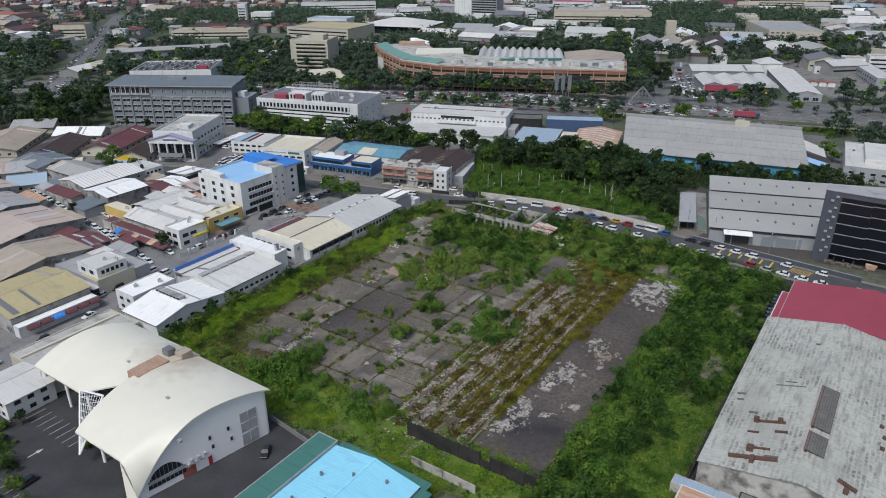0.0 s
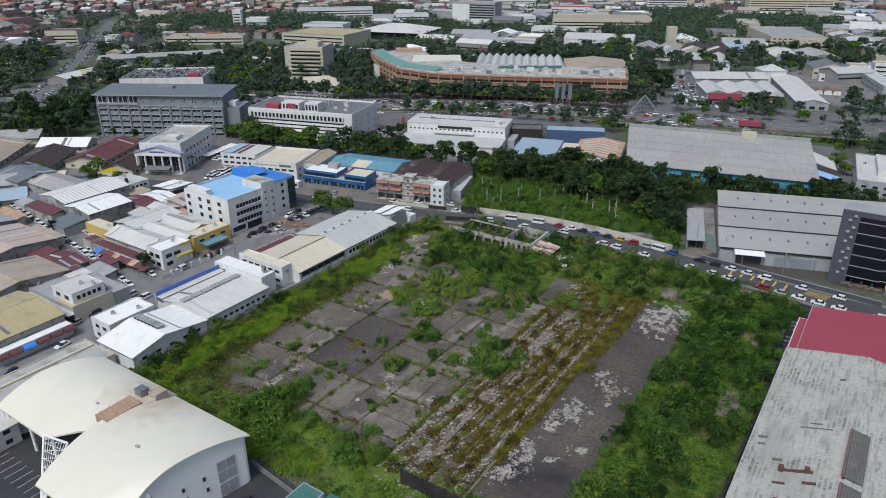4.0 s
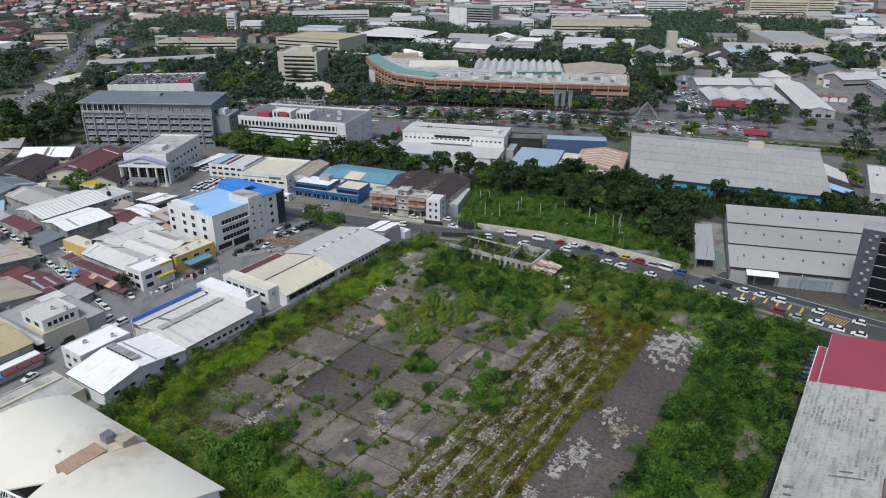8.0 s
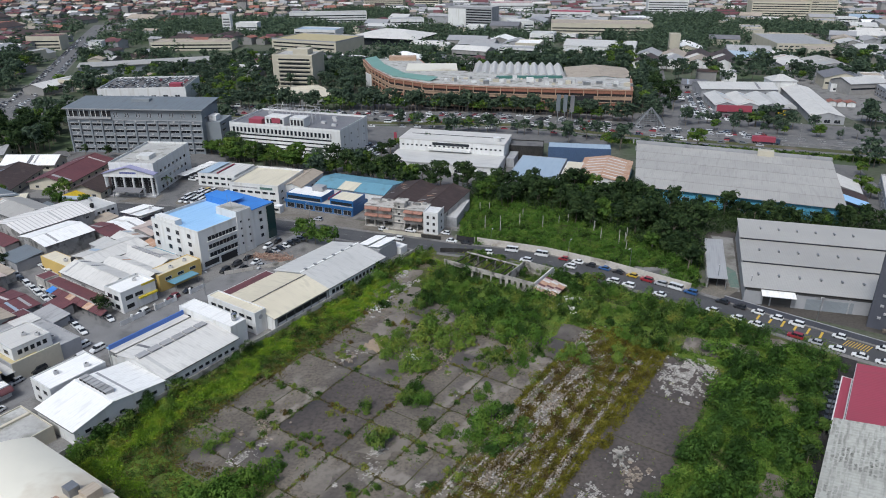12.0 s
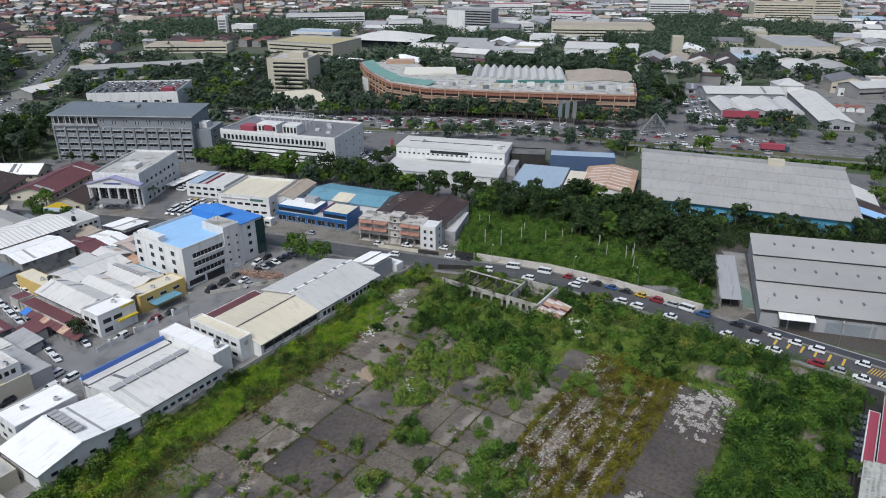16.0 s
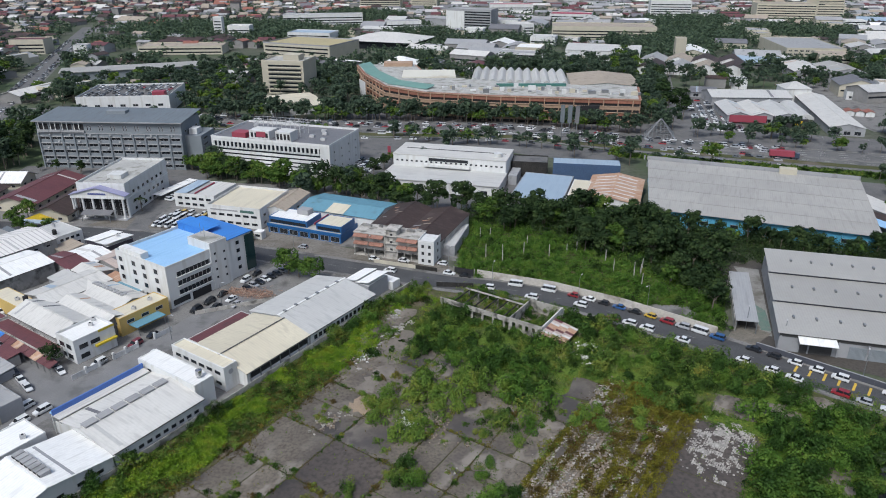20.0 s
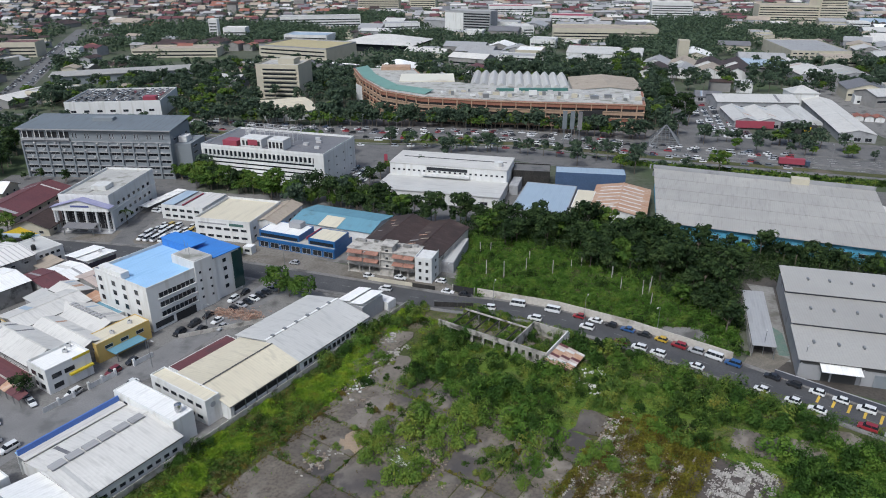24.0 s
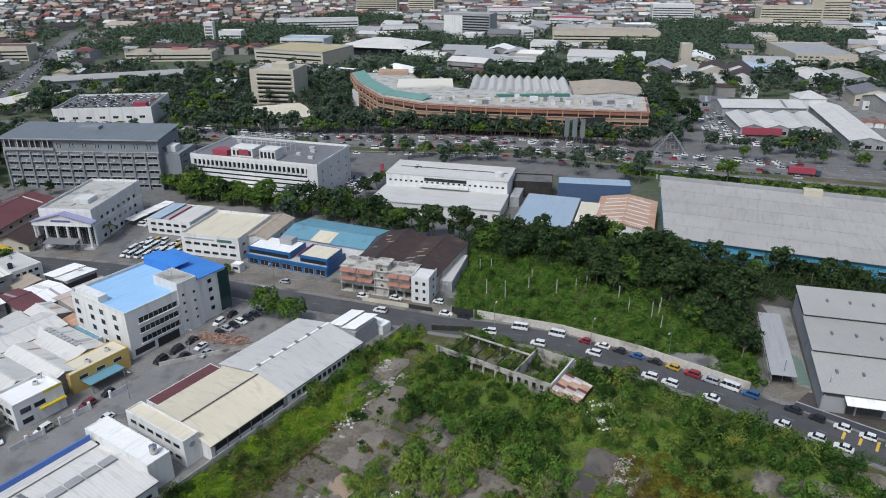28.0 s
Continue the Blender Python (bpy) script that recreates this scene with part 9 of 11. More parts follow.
# ---- trees ----
def tree_mesh(seed, material, height=9.0, spread=3.6, blobs=19, per=42, size=0.41):
    """A trunk with limbs, and a crown of leaf clumps with gaps."""
    rng = random.Random(seed)
    np.random.seed(seed)
    bm = bmesh.new()
    top = Vector((rng.uniform(-0.4, 0.4), rng.uniform(-0.4, 0.4), height * 0.55))
    tube(bm, (0, 0, -0.1), (top.x * 0.5, top.y * 0.5, height * 0.3), 0.26, 0.2, 7)
    tube(bm, (top.x * 0.5, top.y * 0.5, height * 0.3), top, 0.2, 0.13, 7)
    cs, rs = [], []
    for k in range(blobs):
        a, q = rng.uniform(0, 6.283), math.sqrt(rng.random())
        z = height * rng.uniform(0.45, 0.9)
        lim = spread * (1 - abs(z / height - 0.6) * 1.1)
        c = Vector((q * lim * math.cos(a), q * lim * math.sin(a), z))
        cs.append(c)
        rs.append(rng.uniform(0.8, 1.5) * spread / 3.6)
        if k < 6:
            tube(bm, top * rng.uniform(0.6, 1.0), c, 0.09, 0.03, 5)
    P, N, S = [], [], []
    for c, r in zip(cs, rs):
        d = dome(per, -0.6)
        P.append(np.array(c) + d * r * np.random.uniform(0.7, 1.1, (len(d), 1)) * np.array([1.1, 1.1, 0.8]))
        N.append(d + np.random.normal(scale=0.25, size=d.shape) + np.array([0, 0, 0.45]))
        S.append(np.random.uniform(0.6, 1.2, len(d)) * size * spread / 3.6)
    trunk = bpy.data.meshes.new("trunk")
    bm.to_mesh(trunk)
    bm.free()
    trunk.materials.append(M_BARK)
    data = (np.concatenate(P), np.concatenate(N), np.concatenate(S))
    return trunk, leaf_mesh("crown", *data, material), data


def palm_mesh(seed, height=7.5):
    rng = random.Random(seed)
    np.random.seed(seed)
    bm = bmesh.new()
    tube(bm, (0, 0, -0.1), (0.2, 0.1, height), 0.24, 0.17, 8)
    trunk = bpy.data.meshes.new("trunk")
    bm.to_mesh(trunk)
    bm.free()
    trunk.materials.append(M_BARK)
    P, N, S = [], [], []
    for k in range(16):
        a, lift = 6.283 * k / 16 + rng.uniform(-0.2, 0.2), rng.uniform(0.1, 1.0)
        for s in np.linspace(0.15, 1, 12):
            r = 3.2 * s
            z = height + 1.5 * lift * s - 2.4 * s * s
            for side in (-1, 1):
                w = 0.35 * (1.1 - s)
                P.append((0.2 + r * math.cos(a) - side * w * math.sin(a), 0.1 + r * math.sin(a) + side * w * math.cos(a), z))
                N.append((-0.3 * math.cos(a), -0.3 * math.sin(a), 1))
                S.append(0.26)
    data = (np.array(P), np.array(N), np.array(S))
    return trunk, leaf_mesh("crown", *data, M_BRIGHT), data


DARK = [tree_mesh(200 + k, M_TREE, 10 + k, 3.8 + 0.2 * k) for k in range(4)]
BRIGHT = [tree_mesh(220 + k, M_BRIGHT, 8.5 + k, 3.9 + 0.3 * k, 22, 48, 0.38) for k in range(3)]
PALM = [palm_mesh(240 + k, 6.5 + k) for k in range(2)]
_tr = random.Random(31)
joined_trees, grove = False, {True: [], False: []}


boles = []


def off_line(X, Y, line, reach):
    P = np.array([(p.x, p.y) for p in line])
    best = np.full(len(X), 1e9)
    for a, b in zip(P, P[1:]):
        d = b - a
        t = np.clip(((X - a[0]) * d[0] + (Y - a[1]) * d[1]) / (d @ d + 1e-9), 0, 1)
        best = np.minimum(best, np.hypot(X - a[0] - t * d[0], Y - a[1] - t * d[1]))
    return best > reach


def plant(kind, x, y, s=1.0, z=0.0, label="", group=""):
    if x < -250 and y > 470 and not off_line(np.array([x]), np.array([y]), avenue_line, 17)[0]:
        return
    pool = {"dark": DARK, "bright": BRIGHT, "palm": PALM}[kind]
    trunk, crown, data = pool[_tr.randrange(len(pool))]
    if joined_trees:
        P, N, S = data
        share = 0.5 if y < 450 else 0.27
        keep = np.random.random(len(P)) < share
        a = _tr.uniform(0, 6.283)
        spin = np.array([[math.cos(a), math.sin(a), 0], [-math.sin(a), math.cos(a), 0], [0, 0, 1]])
        boles.append((x, y, z, s))
        grove[kind == "dark"].append((P[keep] @ spin * s + np.array([x, y, z]), N[keep] @ spin, S[keep] * s * (1.3 if y < 450 else 1.7)))
        return
    lab = label or {"dark": "dark green broadleaf tree with an uneven crown", "bright": "bright green broadleaf tree", "palm": "slender palm with drooping fronds"}[kind]
    th = thing("palm_tree" if kind == "palm" else "tree", pose(x, y, z, 0, 0, _tr.uniform(0, 360)) @ Matrix.Diagonal((s, s, s * _tr.uniform(0.9, 1.1), 1)), lab, "palm" if kind == "palm" else "tree", group)
    part("trunk", trunk, None, th)
    part("crown", crown, None, th)


def row(kind, pts, step, s=1.0, wide=1.5, group=""):
    for a, b in zip(pts, pts[1:]):
        a, b = Vector(a), Vector(b)
        n = max(1, int((b - a).length / step))
        for k in range(n):
            p = a + (b - a) * (k + _tr.random()) / n
            plant(kind if _tr.random() < 0.85 else ("bright" if kind == "dark" else "dark"), p.x + _tr.uniform(-wide, wide), p.y + _tr.uniform(-wide, wide), s * _tr.uniform(0.75, 1.2), group=group)


# wood in front of the long warehouse
WOOD = "trees of the roadside wood"
row("dark", [(20, 328), (44, 322), (70, 314), (92, 304)], 4.0, 1.05, 4, WOOD)
row("dark", [(52, 300), (70, 296), (90, 284)], 4.0, 1.0, 5, WOOD)
row("dark", [(14, 334), (40, 330), (66, 326), (86, 316)], 3.6, 0.95, 3.5, WOOD)
row("dark", [(24, 320), (52, 316), (80, 306), (98, 300)], 3.6, 0.95, 4, WOOD)
row("dark", [(48, 308), (80, 296), (96, 286), (104, 283)], 3.4, 0.95, 4, WOOD)
row("dark", [(60, 296), (72, 288), (84, 278), (92, 266)], 3.2, 0.9, 4, WOOD)
row("dark", [(78, 274), (84, 260), (85, 248)], 3.4, 0.75, 3, WOOD)
row("dark", [(102, 306), (130, 296), (160, 285), (178, 280)], 4.6, 0.85, 3, WOOD)
row("dark", [(118, 300), (150, 288), (170, 292)], 5.5, 0.75, 3, WOOD)
# trees behind the offices
BACK = "trees behind the offices"
row("bright", [(-112, 392), (-84, 378), (-60, 366), (-40, 356)], 5.0, 0.9, 3, BACK)
row("bright", [(-100, 384), (-70, 372), (-44, 360)], 6.0, 0.8, 3, BACK)
row("dark", [(-44, 358), (-22, 350), (2, 342), (16, 336)], 4.6, 0.95, 3, BACK)
row("dark", [(-36, 350), (-14, 341), (4, 334)], 5.5, 0.85, 2, BACK)
row("dark", [(-34, 372), (-26, 392), (-20, 410)], 6, 0.7, 1.5, BACK)
row("bright", [(-36, 364), (-28, 356)], 4, 1.1, 2, BACK)
row("bright", [(-108, 387), (-82, 376), (-56, 363)], 4.5, 1.0, 2.5, BACK)
row("bright", [(-56, 365), (-38, 368), (-27, 358), (-10, 341)], 4.2, 1.05, 2.5, BACK)
row("dark", [(-196, 396), (-170, 394), (-150, 392)], 7, 0.5, 2, BACK)
row("bright", [(-122, 400), (-112, 392)], 4, 0.9, 2, BACK)
# trees by the side street, houses and estate
for x, y, s in ((-48, 278.5, 1.0), (-38.5, 273, 0.92), (-44, 276, 0.8), (-68, 307, 0.4), (-98.8, 222.6, 0.6), (-147, 257, 0.45), (-152, 312, 0.6), (-158, 316, 0.65), (-148, 318, 0.55), (-140, 305, 0.35)):
    plant("bright" if y > 270 else "dark", x, y, s)
plant("palm", -121, 340, 0.9)
for x, y, s in ((155, 538, 1.4), (163, 523, 1.5), (160, 552, 1.3), (158, 500, 1.2), (153, 515, 1.4), (166, 575, 1.3), (176, 617, 1.4), (172, 600, 1.3), (162, 565, 1.4), (-163, 330.5, 0.85), (-167, 326, 0.7), (-225, 406, 1.5), (-236, 412, 1.6), (-212, 408, 1.4), (-246, 424, 1.6), (-256, 440, 1.5), (-228, 424, 1.5), (-220, 440, 1.6), (-236, 440, 1.5), (-214, 424, 1.3), (-244, 400, 1.3), (-230, 394, 1.2), (-262, 410, 1.4), (-218, 396, 1.1), (-222, 456, 1.5), (-196, 322, 0.6), (-222, 322, 0.7), (-190, 330, 0.6)):
    plant("dark" if s > 0.9 else "bright", x, y, s, group="trees beside the grey block")
row("dark", [(-262, 436), (-236, 424), (-214, 412), (-212, 400)], 5.5, 1.05, 6, "trees beside the grey block")
row("bright", [(-270, 420), (-236, 404), (-216, 396)], 7, 0.8, 5, "trees beside the grey block")
row("bright", [pt(-52, 2), pt(-60, 14), pt(-66, 30)], 5, 0.4, 2, "trees round the hall car park")
row("bright", [pt(-48, -8), pt(-44, 10)], 5, 0.35, 2, "trees round the hall car park")
# trees at the lot's edge
row("dark", [pt(112, 139), pt(96, 139), pt(76, 138)], 6, 0.5, 1.5, "trees at the lot edge")
row("bright", [pt(129, 26), pt(133, 46), pt(131, 70)], 5, 0.36, 1.5, "trees at the lot edge")
# highway rows
joined_trees = True
ROWS = "street trees along the highway"
row("dark", [(-70, 509), (-20, 503), (46, 495), (108, 470), (128, 464)], 4.6, 1.0, 2.5, ROWS)
row("dark", [(-60, 518), (-30, 510), (0, 504), (40, 498)], 5, 1.0, 2.5, ROWS)
row("dark", [(-28, 462), (20, 446), (60, 434), (96, 424)], 6.5, 0.9, 2, ROWS)
row("dark", [(-160, 529), (-110, 508), (-47, 504), (47, 496), (110, 470)], 3.6, 0.95, 2, ROWS)
row("palm", [(-250, 470), (-200, 478), (-130, 470)], 4.5, 1.1, 3, ROWS)
row("dark", [(78, 450), (100, 440), (118, 434)], 9, 0.6, 1.5, ROWS)
row("dark", [(160, 444), (210, 430), (270, 410)], 9, 0.75, 1.5, ROWS)
row("dark", [(150, 466), (185, 458), (222, 440)], 7, 0.7, 1.5, ROWS)
joined_trees = True
row("palm", [(-236, 500), (-160, 500)], 6, 1.0, 2, ROWS)
row("dark", [(-320, 520), (-270, 505), (-240, 500)], 8, 0.9, 3, ROWS)
row("dark", [(-160, 506), (-120, 512), (-70, 510)], 5.5, 1.1, 5, ROWS)
row("bright", [(-158, 520), (-150, 550), (-140, 590)], 8, 1.0, 4, ROWS)
row("dark", [(-70, 520), (-60, 560), (-66, 610)], 5.5, 1.2, 7, ROWS)
row("dark", [(134, 476), (142, 520), (156, 570), (172, 640)], 5.2, 1.1, 5, ROWS)
row("bright", [(140, 500), (150, 540)], 8, 1.1, 4, ROWS)
row("dark", [(-330, 545), (-240, 585), (-170, 590)], 7, 1.0, 8)
row("dark", [(-300, 610), (-230, 625), (-180, 650)], 7, 1.1, 8)
row("dark", [(-150, 640), (-100, 650), (-60, 640)], 6, 1.2, 10)
row("dark", [(-40, 640), (20, 660), (60, 670)], 7, 1.1, 8)
row("dark", [(160, 650), (175, 720), (190, 800), (200, 870)], 5, 1.3, 9)
row("dark", [(190, 615), (240, 610), (300, 590)], 7, 1.0, 6)
row("dark", [(270, 460), (330, 440), (400, 420)], 8, 0.9, 6)
row("dark", [(300, 700), (360, 700), (430, 690)], 7, 1.2, 10)
row("dark", [(-380, 660), (-420, 760), (-470, 860)], 8, 1.1, 10)
row("bright", [(180, 330), (220, 320), (260, 310)], 7, 0.8, 4)
row("dark", [(185, 262), (215, 250), (250, 232)], 6, 0.9, 4)
# trees filling the gaps between the buildings
def taken(X, Y, pad):
    """Which points stand inside a building's walls, or within pad metres of them."""
    hit = np.zeros(len(X), bool)
    for ob in list(bpy.data.objects):
        if ob.parent and ob.name.split(".")[0] in ("wall", "core"):
            co = np.array([v.co[:2] for v in ob.data.vertices])
            (x0, y0), (x1, y1) = co.min(0) - pad, co.max(0) + pad
            m = ob.parent.matrix_basis.inverted()
            lx, ly = m[0][0] * X + m[0][1] * Y + m[0][3], m[1][0] * X + m[1][1] * Y + m[1][3]
            hit |= (lx > x0) & (lx < x1) & (ly > y0) & (ly < y1)
    return hit


np.random.seed(33)
n = 5200
X, Y = np.random.uniform(-470, 470, n), np.random.uniform(335, 720, n)
ok = (np.abs(X) < 0.66 * Y + 25) & ~taken(X, Y, 3.2) & off_line(X, Y, main_line, 14) & off_line(X, Y, avenue_line, 13) & off_line(X, Y, lane_line, 8) & off_line(X, Y, cross_line, 9)
for sh in (hwy_a,):
    ok &= off_line(X, Y, sh, 27)
for x0, x1, y0, y1 in ((-112, -62, 505, 565), (-210, -112, 385, 432), (-165, -60, 318, 384), (-30, 90, 335, 442), (-54, -12, 382, 442), (150, 216, 458, 575), (216, 262, 430, 560), (84, 182, 280, 400), (-320, -240, 600, 700), (-202, -104, 335, 426), (-300, -140, 280, 392), (164, 212, 285, 385), (262, 420, 468, 600), (170, 262, 560, 640)):
    ok &= ~((X > x0) & (X < x1) & (Y > y0) & (Y < y1) & (np.random.random(n) < 0.97))
ok &= (rough(X, Y, 0.02, 7) + 0.3 * np.random.normal(size=n) > -0.3)
for x, y in zip(X[ok][:1150], Y[ok][:1150]):
    plant("dark" if _tr.random() < 0.86 else "bright", x, y, _tr.uniform(0.7, 1.25))
# dark-kind crowns across the highway get the tones with haze painted in
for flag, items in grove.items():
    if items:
        tagged(part("grove", leaf_mesh("grove", *[np.concatenate([t[i] for t in items]) for i in range(3)], M_HAZETREE if flag else M_BRIGHT), None, None), "dense tree crowns lining the roads across the highway", "trees", "", "stuff")
joined_trees = False
V, F = [], []
for x, y, z, k in boles:
    o = len(V)
    for hz, r in ((-0.1, 0.3), (6.2, 0.16)):
        V += [(x + r * k * math.cos(2.094 * q), y + r * k * math.sin(2.094 * q), z + hz * k) for q in range(3)]
    F += [(o + q, o + (q + 1) % 3, o + 3 + (q + 1) % 3, o + 3 + q) for q in range(3)]
me = bpy.data.meshes.new("tree_trunks")
me.from_pydata(V, [], F)
me.materials.append(M_BARK)
tagged(part("tree_trunks", me, None, None), "grey-brown trunks of the trees lining the roads", "trunks", "", "stuff")

# creeper-covered ground north of the wall
np.random.seed(15)
FIELD = [(9, 279), (42, 266.5), (60, 256.5), (84, 239), (94, 262), (98, 296), (74, 312), (40, 326), (12, 330)]
area("thicket_ground", FIELD, -0.5, 0.05, M_SOIL, "green overgrown plot behind a white wall", "ground")
PX, PY = np.random.uniform(8, 98, 9000), np.random.uniform(238, 330, 9000)
inside = np.zeros(len(PX), bool)
for i in range(len(FIELD)):
    (x1, y1), (x2, y2) = FIELD[i - 1], FIELD[i]
    hit = ((y1 > PY) != (y2 > PY)) & (PX < (x2 - x1) * (PY - y1) / (y2 - y1 + 1e-9) + x1)
    inside ^= hit
inside &= ~(((PX - 72.5) / 7.5) ** 2 + ((PY - 251) / 4) ** 2 < 1)
area("bare_patch", [(72.5 + 8 * math.cos(k * 0.524) * (0.85 + 0.2 * (k % 3)), 251 + 4.4 * math.sin(k * 0.524) * (0.85 + 0.2 * (k * 5 % 3))) for k in range(12)], 0.0, 0.09, M_YARD, "bare grey ground behind the road wall", "ground")
PX, PY = PX[inside], PY[inside]
h = np.random.uniform(0.3, 1.6, len(PX)) * (0.3 + 2.2 * np.clip(0.45 + 1.3 * rough(PX, PY, 0.13, 6), 0, 1))
P, N, S = mounds(np.stack([PX, PY, h * 0 + 0.1], 1), np.random.uniform(0.8, 1.7, len(PX)), h, np.full(len(PX), 20), 0.25)
tagged(part("creepers", leaf_mesh("creepers", P, N, S, M_CREEP), None, None), "bright green creepers smothering the ground", "creepers", "", "stuff")
# bushes rising out of the creepers
np.random.seed(29)
C, Nn, Sz = [], [], []
for k in np.random.permutation(len(PX))[:210]:
    P, N, S = _shrub_data[np.random.randint(6)]
    keep = np.random.random(len(P)) < 0.6
    s, a = np.random.uniform(0.7, 1.7), np.random.uniform(0, 6.283)
    spin = np.array([[math.cos(a), math.sin(a), 0], [-math.sin(a), math.cos(a), 0], [0, 0, 1]])
    C.append((P[keep] * s) @ spin + np.array([PX[k], PY[k], 0.2]))
    Nn.append(N[keep] @ spin)
    Sz.append(S[keep] * s * 1.3)
for nm, a, b, m in (("creeper_bushes", 0, 130, M_CREEP), ("field_bushes", 130, 210, M_LEAF)):
    tagged(part(nm, leaf_mesh(nm, np.concatenate(C[a:b]), np.concatenate(Nn[a:b]), np.concatenate(Sz[a:b]), m), None, None), "rounded bushes among the creepers", "bushes", "", "stuff")
random.seed(16)
for k in range(18):
    x, y = random.uniform(18, 84), 0
    y = 283 - (x - 18) * 0.42 + random.uniform(4, 40) * (1 - (x - 18) / 140)
    th = thing("bare_pole", at(x, y, random.uniform(0, 90)), "bare grey pole standing in the creepers", "pole", "poles in the creepers")
    bm = bmesh.new()
    L = random.uniform(4, 7)
    tube(bm, (0, 0, 0), (random.uniform(-0.15, 0.15), random.uniform(-0.15, 0.15), L), 0.17, 0.13, 8)
    part("shaft", bm, M_WALLP, th)
    for a in range(3):
        part("step_peg", boxes((-0.3, 0.3, -0.03, 0.03, L * (0.4 + 0.2 * a), L * (0.4 + 0.2 * a) + 0.06)), M_METAL, th)

# low hedge planting along the highway, weeds on verges
np.random.seed(17)
n = 2600
t = np.random.uniform(0, 1, n)
X = 96 + t * 160
Y = 423 - t * 54 + np.random.normal(scale=2.2, size=n)
P, N, S = mounds(np.stack([X, Y, X * 0 + 0.15], 1), np.random.uniform(0.6, 1.2, n), np.random.uniform(0.6, 1.6, n), np.full(n, 8), 0.45)
tagged(part("verge_shrubs", leaf_mesh("verge_shrubs", P, N, S, M_LEAF), None, None), "rows of low shrubs along the highway verge", "shrubs", "", "stuff")

# shaded understorey that closes the wood
np.random.seed(18)
EDGE = [(14, 338), (10, 324), (40, 314), (56, 298), (70, 286), (80, 264), (90, 250), (94, 262), (102, 284), (140, 288), (182, 276), (186, 284), (140, 302), (100, 316), (84, 322)]
PX, PY = np.random.uniform(8, 188, 5200), np.random.uniform(246, 340, 5200)
inside = np.zeros(len(PX), bool)
for i in range(len(EDGE)):
    (x1, y1), (x2, y2) = EDGE[i - 1], EDGE[i]
    inside ^= ((y1 > PY) != (y2 > PY)) & (PX < (x2 - x1) * (PY - y1) / (y2 - y1 + 1e-9) + x1)
PX, PY = PX[inside], PY[inside]
h = np.random.uniform(1.5, 5.0, len(PX))
P, N, S = mounds(np.stack([PX, PY, h * 0.3], 1), np.random.uniform(1.2, 2.6, len(PX)), h, np.full(len(PX), 40), 0.3)
tagged(part("wood_understorey", leaf_mesh("wood_understorey", P, N, S, M_TREE), None, None), "dark tangled understorey of the roadside wood", "undergrowth", "", "stuff")

# white wall along the road, and the dark wall of the factory yard
M_ROADWALL = mat("pale_road_wall", (0.56, 0.53, 0.48), (0.47, 0.44, 0.39), 0.2, 0.9, fine=8, bump=0.1, stain=(0.3, 0.27, 0.23), stain_size=0.25, stain_amount=0.3)
bw = tagged(thing("road_wall", at(0, 0), "pale beige plastered wall along the road", "wall"), kind="structure")
line = [Vector((15.5, 275.8, 0)), Vector((39.6, 266.4, 0)), Vector((58.9, 254.7, 0)), Vector((81.6, 237.0, 0))]
for a, b in zip(line, line[1:]):
    n = int((b - a).length / 3)
    ang = math.degrees(math.atan2((b - a).y, (b - a).x))
    for k in range(n):
        p = a + (b - a) * k / n
        part("panel", boxes((0.03, (b - a).length / n - 0.03, 0, 0.2, 0, 2.6)), M_ROADWALL, bw, at=pose(p.x, p.y, 0, 0, 0, ang))

# ---- vehicles ----
PAINTS = {"w": (0.72, 0.73, 0.73), "s": (0.4, 0.41, 0.43), "k": (0.02, 0.021, 0.025), "r": (0.27, 0.02, 0.03), "b": (0.03, 0.1, 0.27), "y": (0.5, 0.34, 0.03), "g": (0.12, 0.13, 0.14), "m": (0.16, 0.02, 0.03), "d": (0.05, 0.07, 0.11)}
PAINTM = {}
for k, c in PAINTS.items():
    m = plain("car_paint", c, 0.3)
    m.node_tree.nodes["Principled BSDF"].inputs["Coat Weight"].default_value = 0.6
    PAINTM[k] = m
M_TYRE = plain("tyre_rubber", (0.018, 0.018, 0.018), 0.85)
M_LAMP = plain("lamp_lens", (0.6, 0.58, 0.52), 0.2)
M_TAIL = plain("tail_lens", (0.3, 0.01, 0.01), 0.25)
SHAPES = {
    # length, width, bonnet height, waist, roof height, windscreen foot, roof start, roof end, rear foot
    "hatch": (3.65, 1.6, 0.76, 0.9, 1.46, 0.9, 1.55, 3.1, 3.55),
    "sedan": (4.15, 1.66, 0.74, 0.9, 1.43, 1.15, 1.85, 3.05, 3.65),
    "suv": (4.2, 1.74, 0.92, 1.06, 1.68, 1.0, 1.6, 3.8, 4.15),
    "van": (4.8, 1.75, 0.98, 1.2, 2.05, 0.25, 0.75, 4.6, 4.75),
}
_cars = {}


def loft(bm, sections):
    """Sections of (y half-width, z) corners along x, joined to a closed skin."""
    rows = [[bm.verts.new(p) for p in s] for s in sections]
    n = len(rows[0])
    for a, b in zip(rows, rows[1:]):
        for k in range(n):
            bm.faces.new((a[k], a[(k + 1) % n], b[(k + 1) % n], b[k]))
    bm.faces.new(rows[0][::-1])
    bm.faces.new(rows[-1])


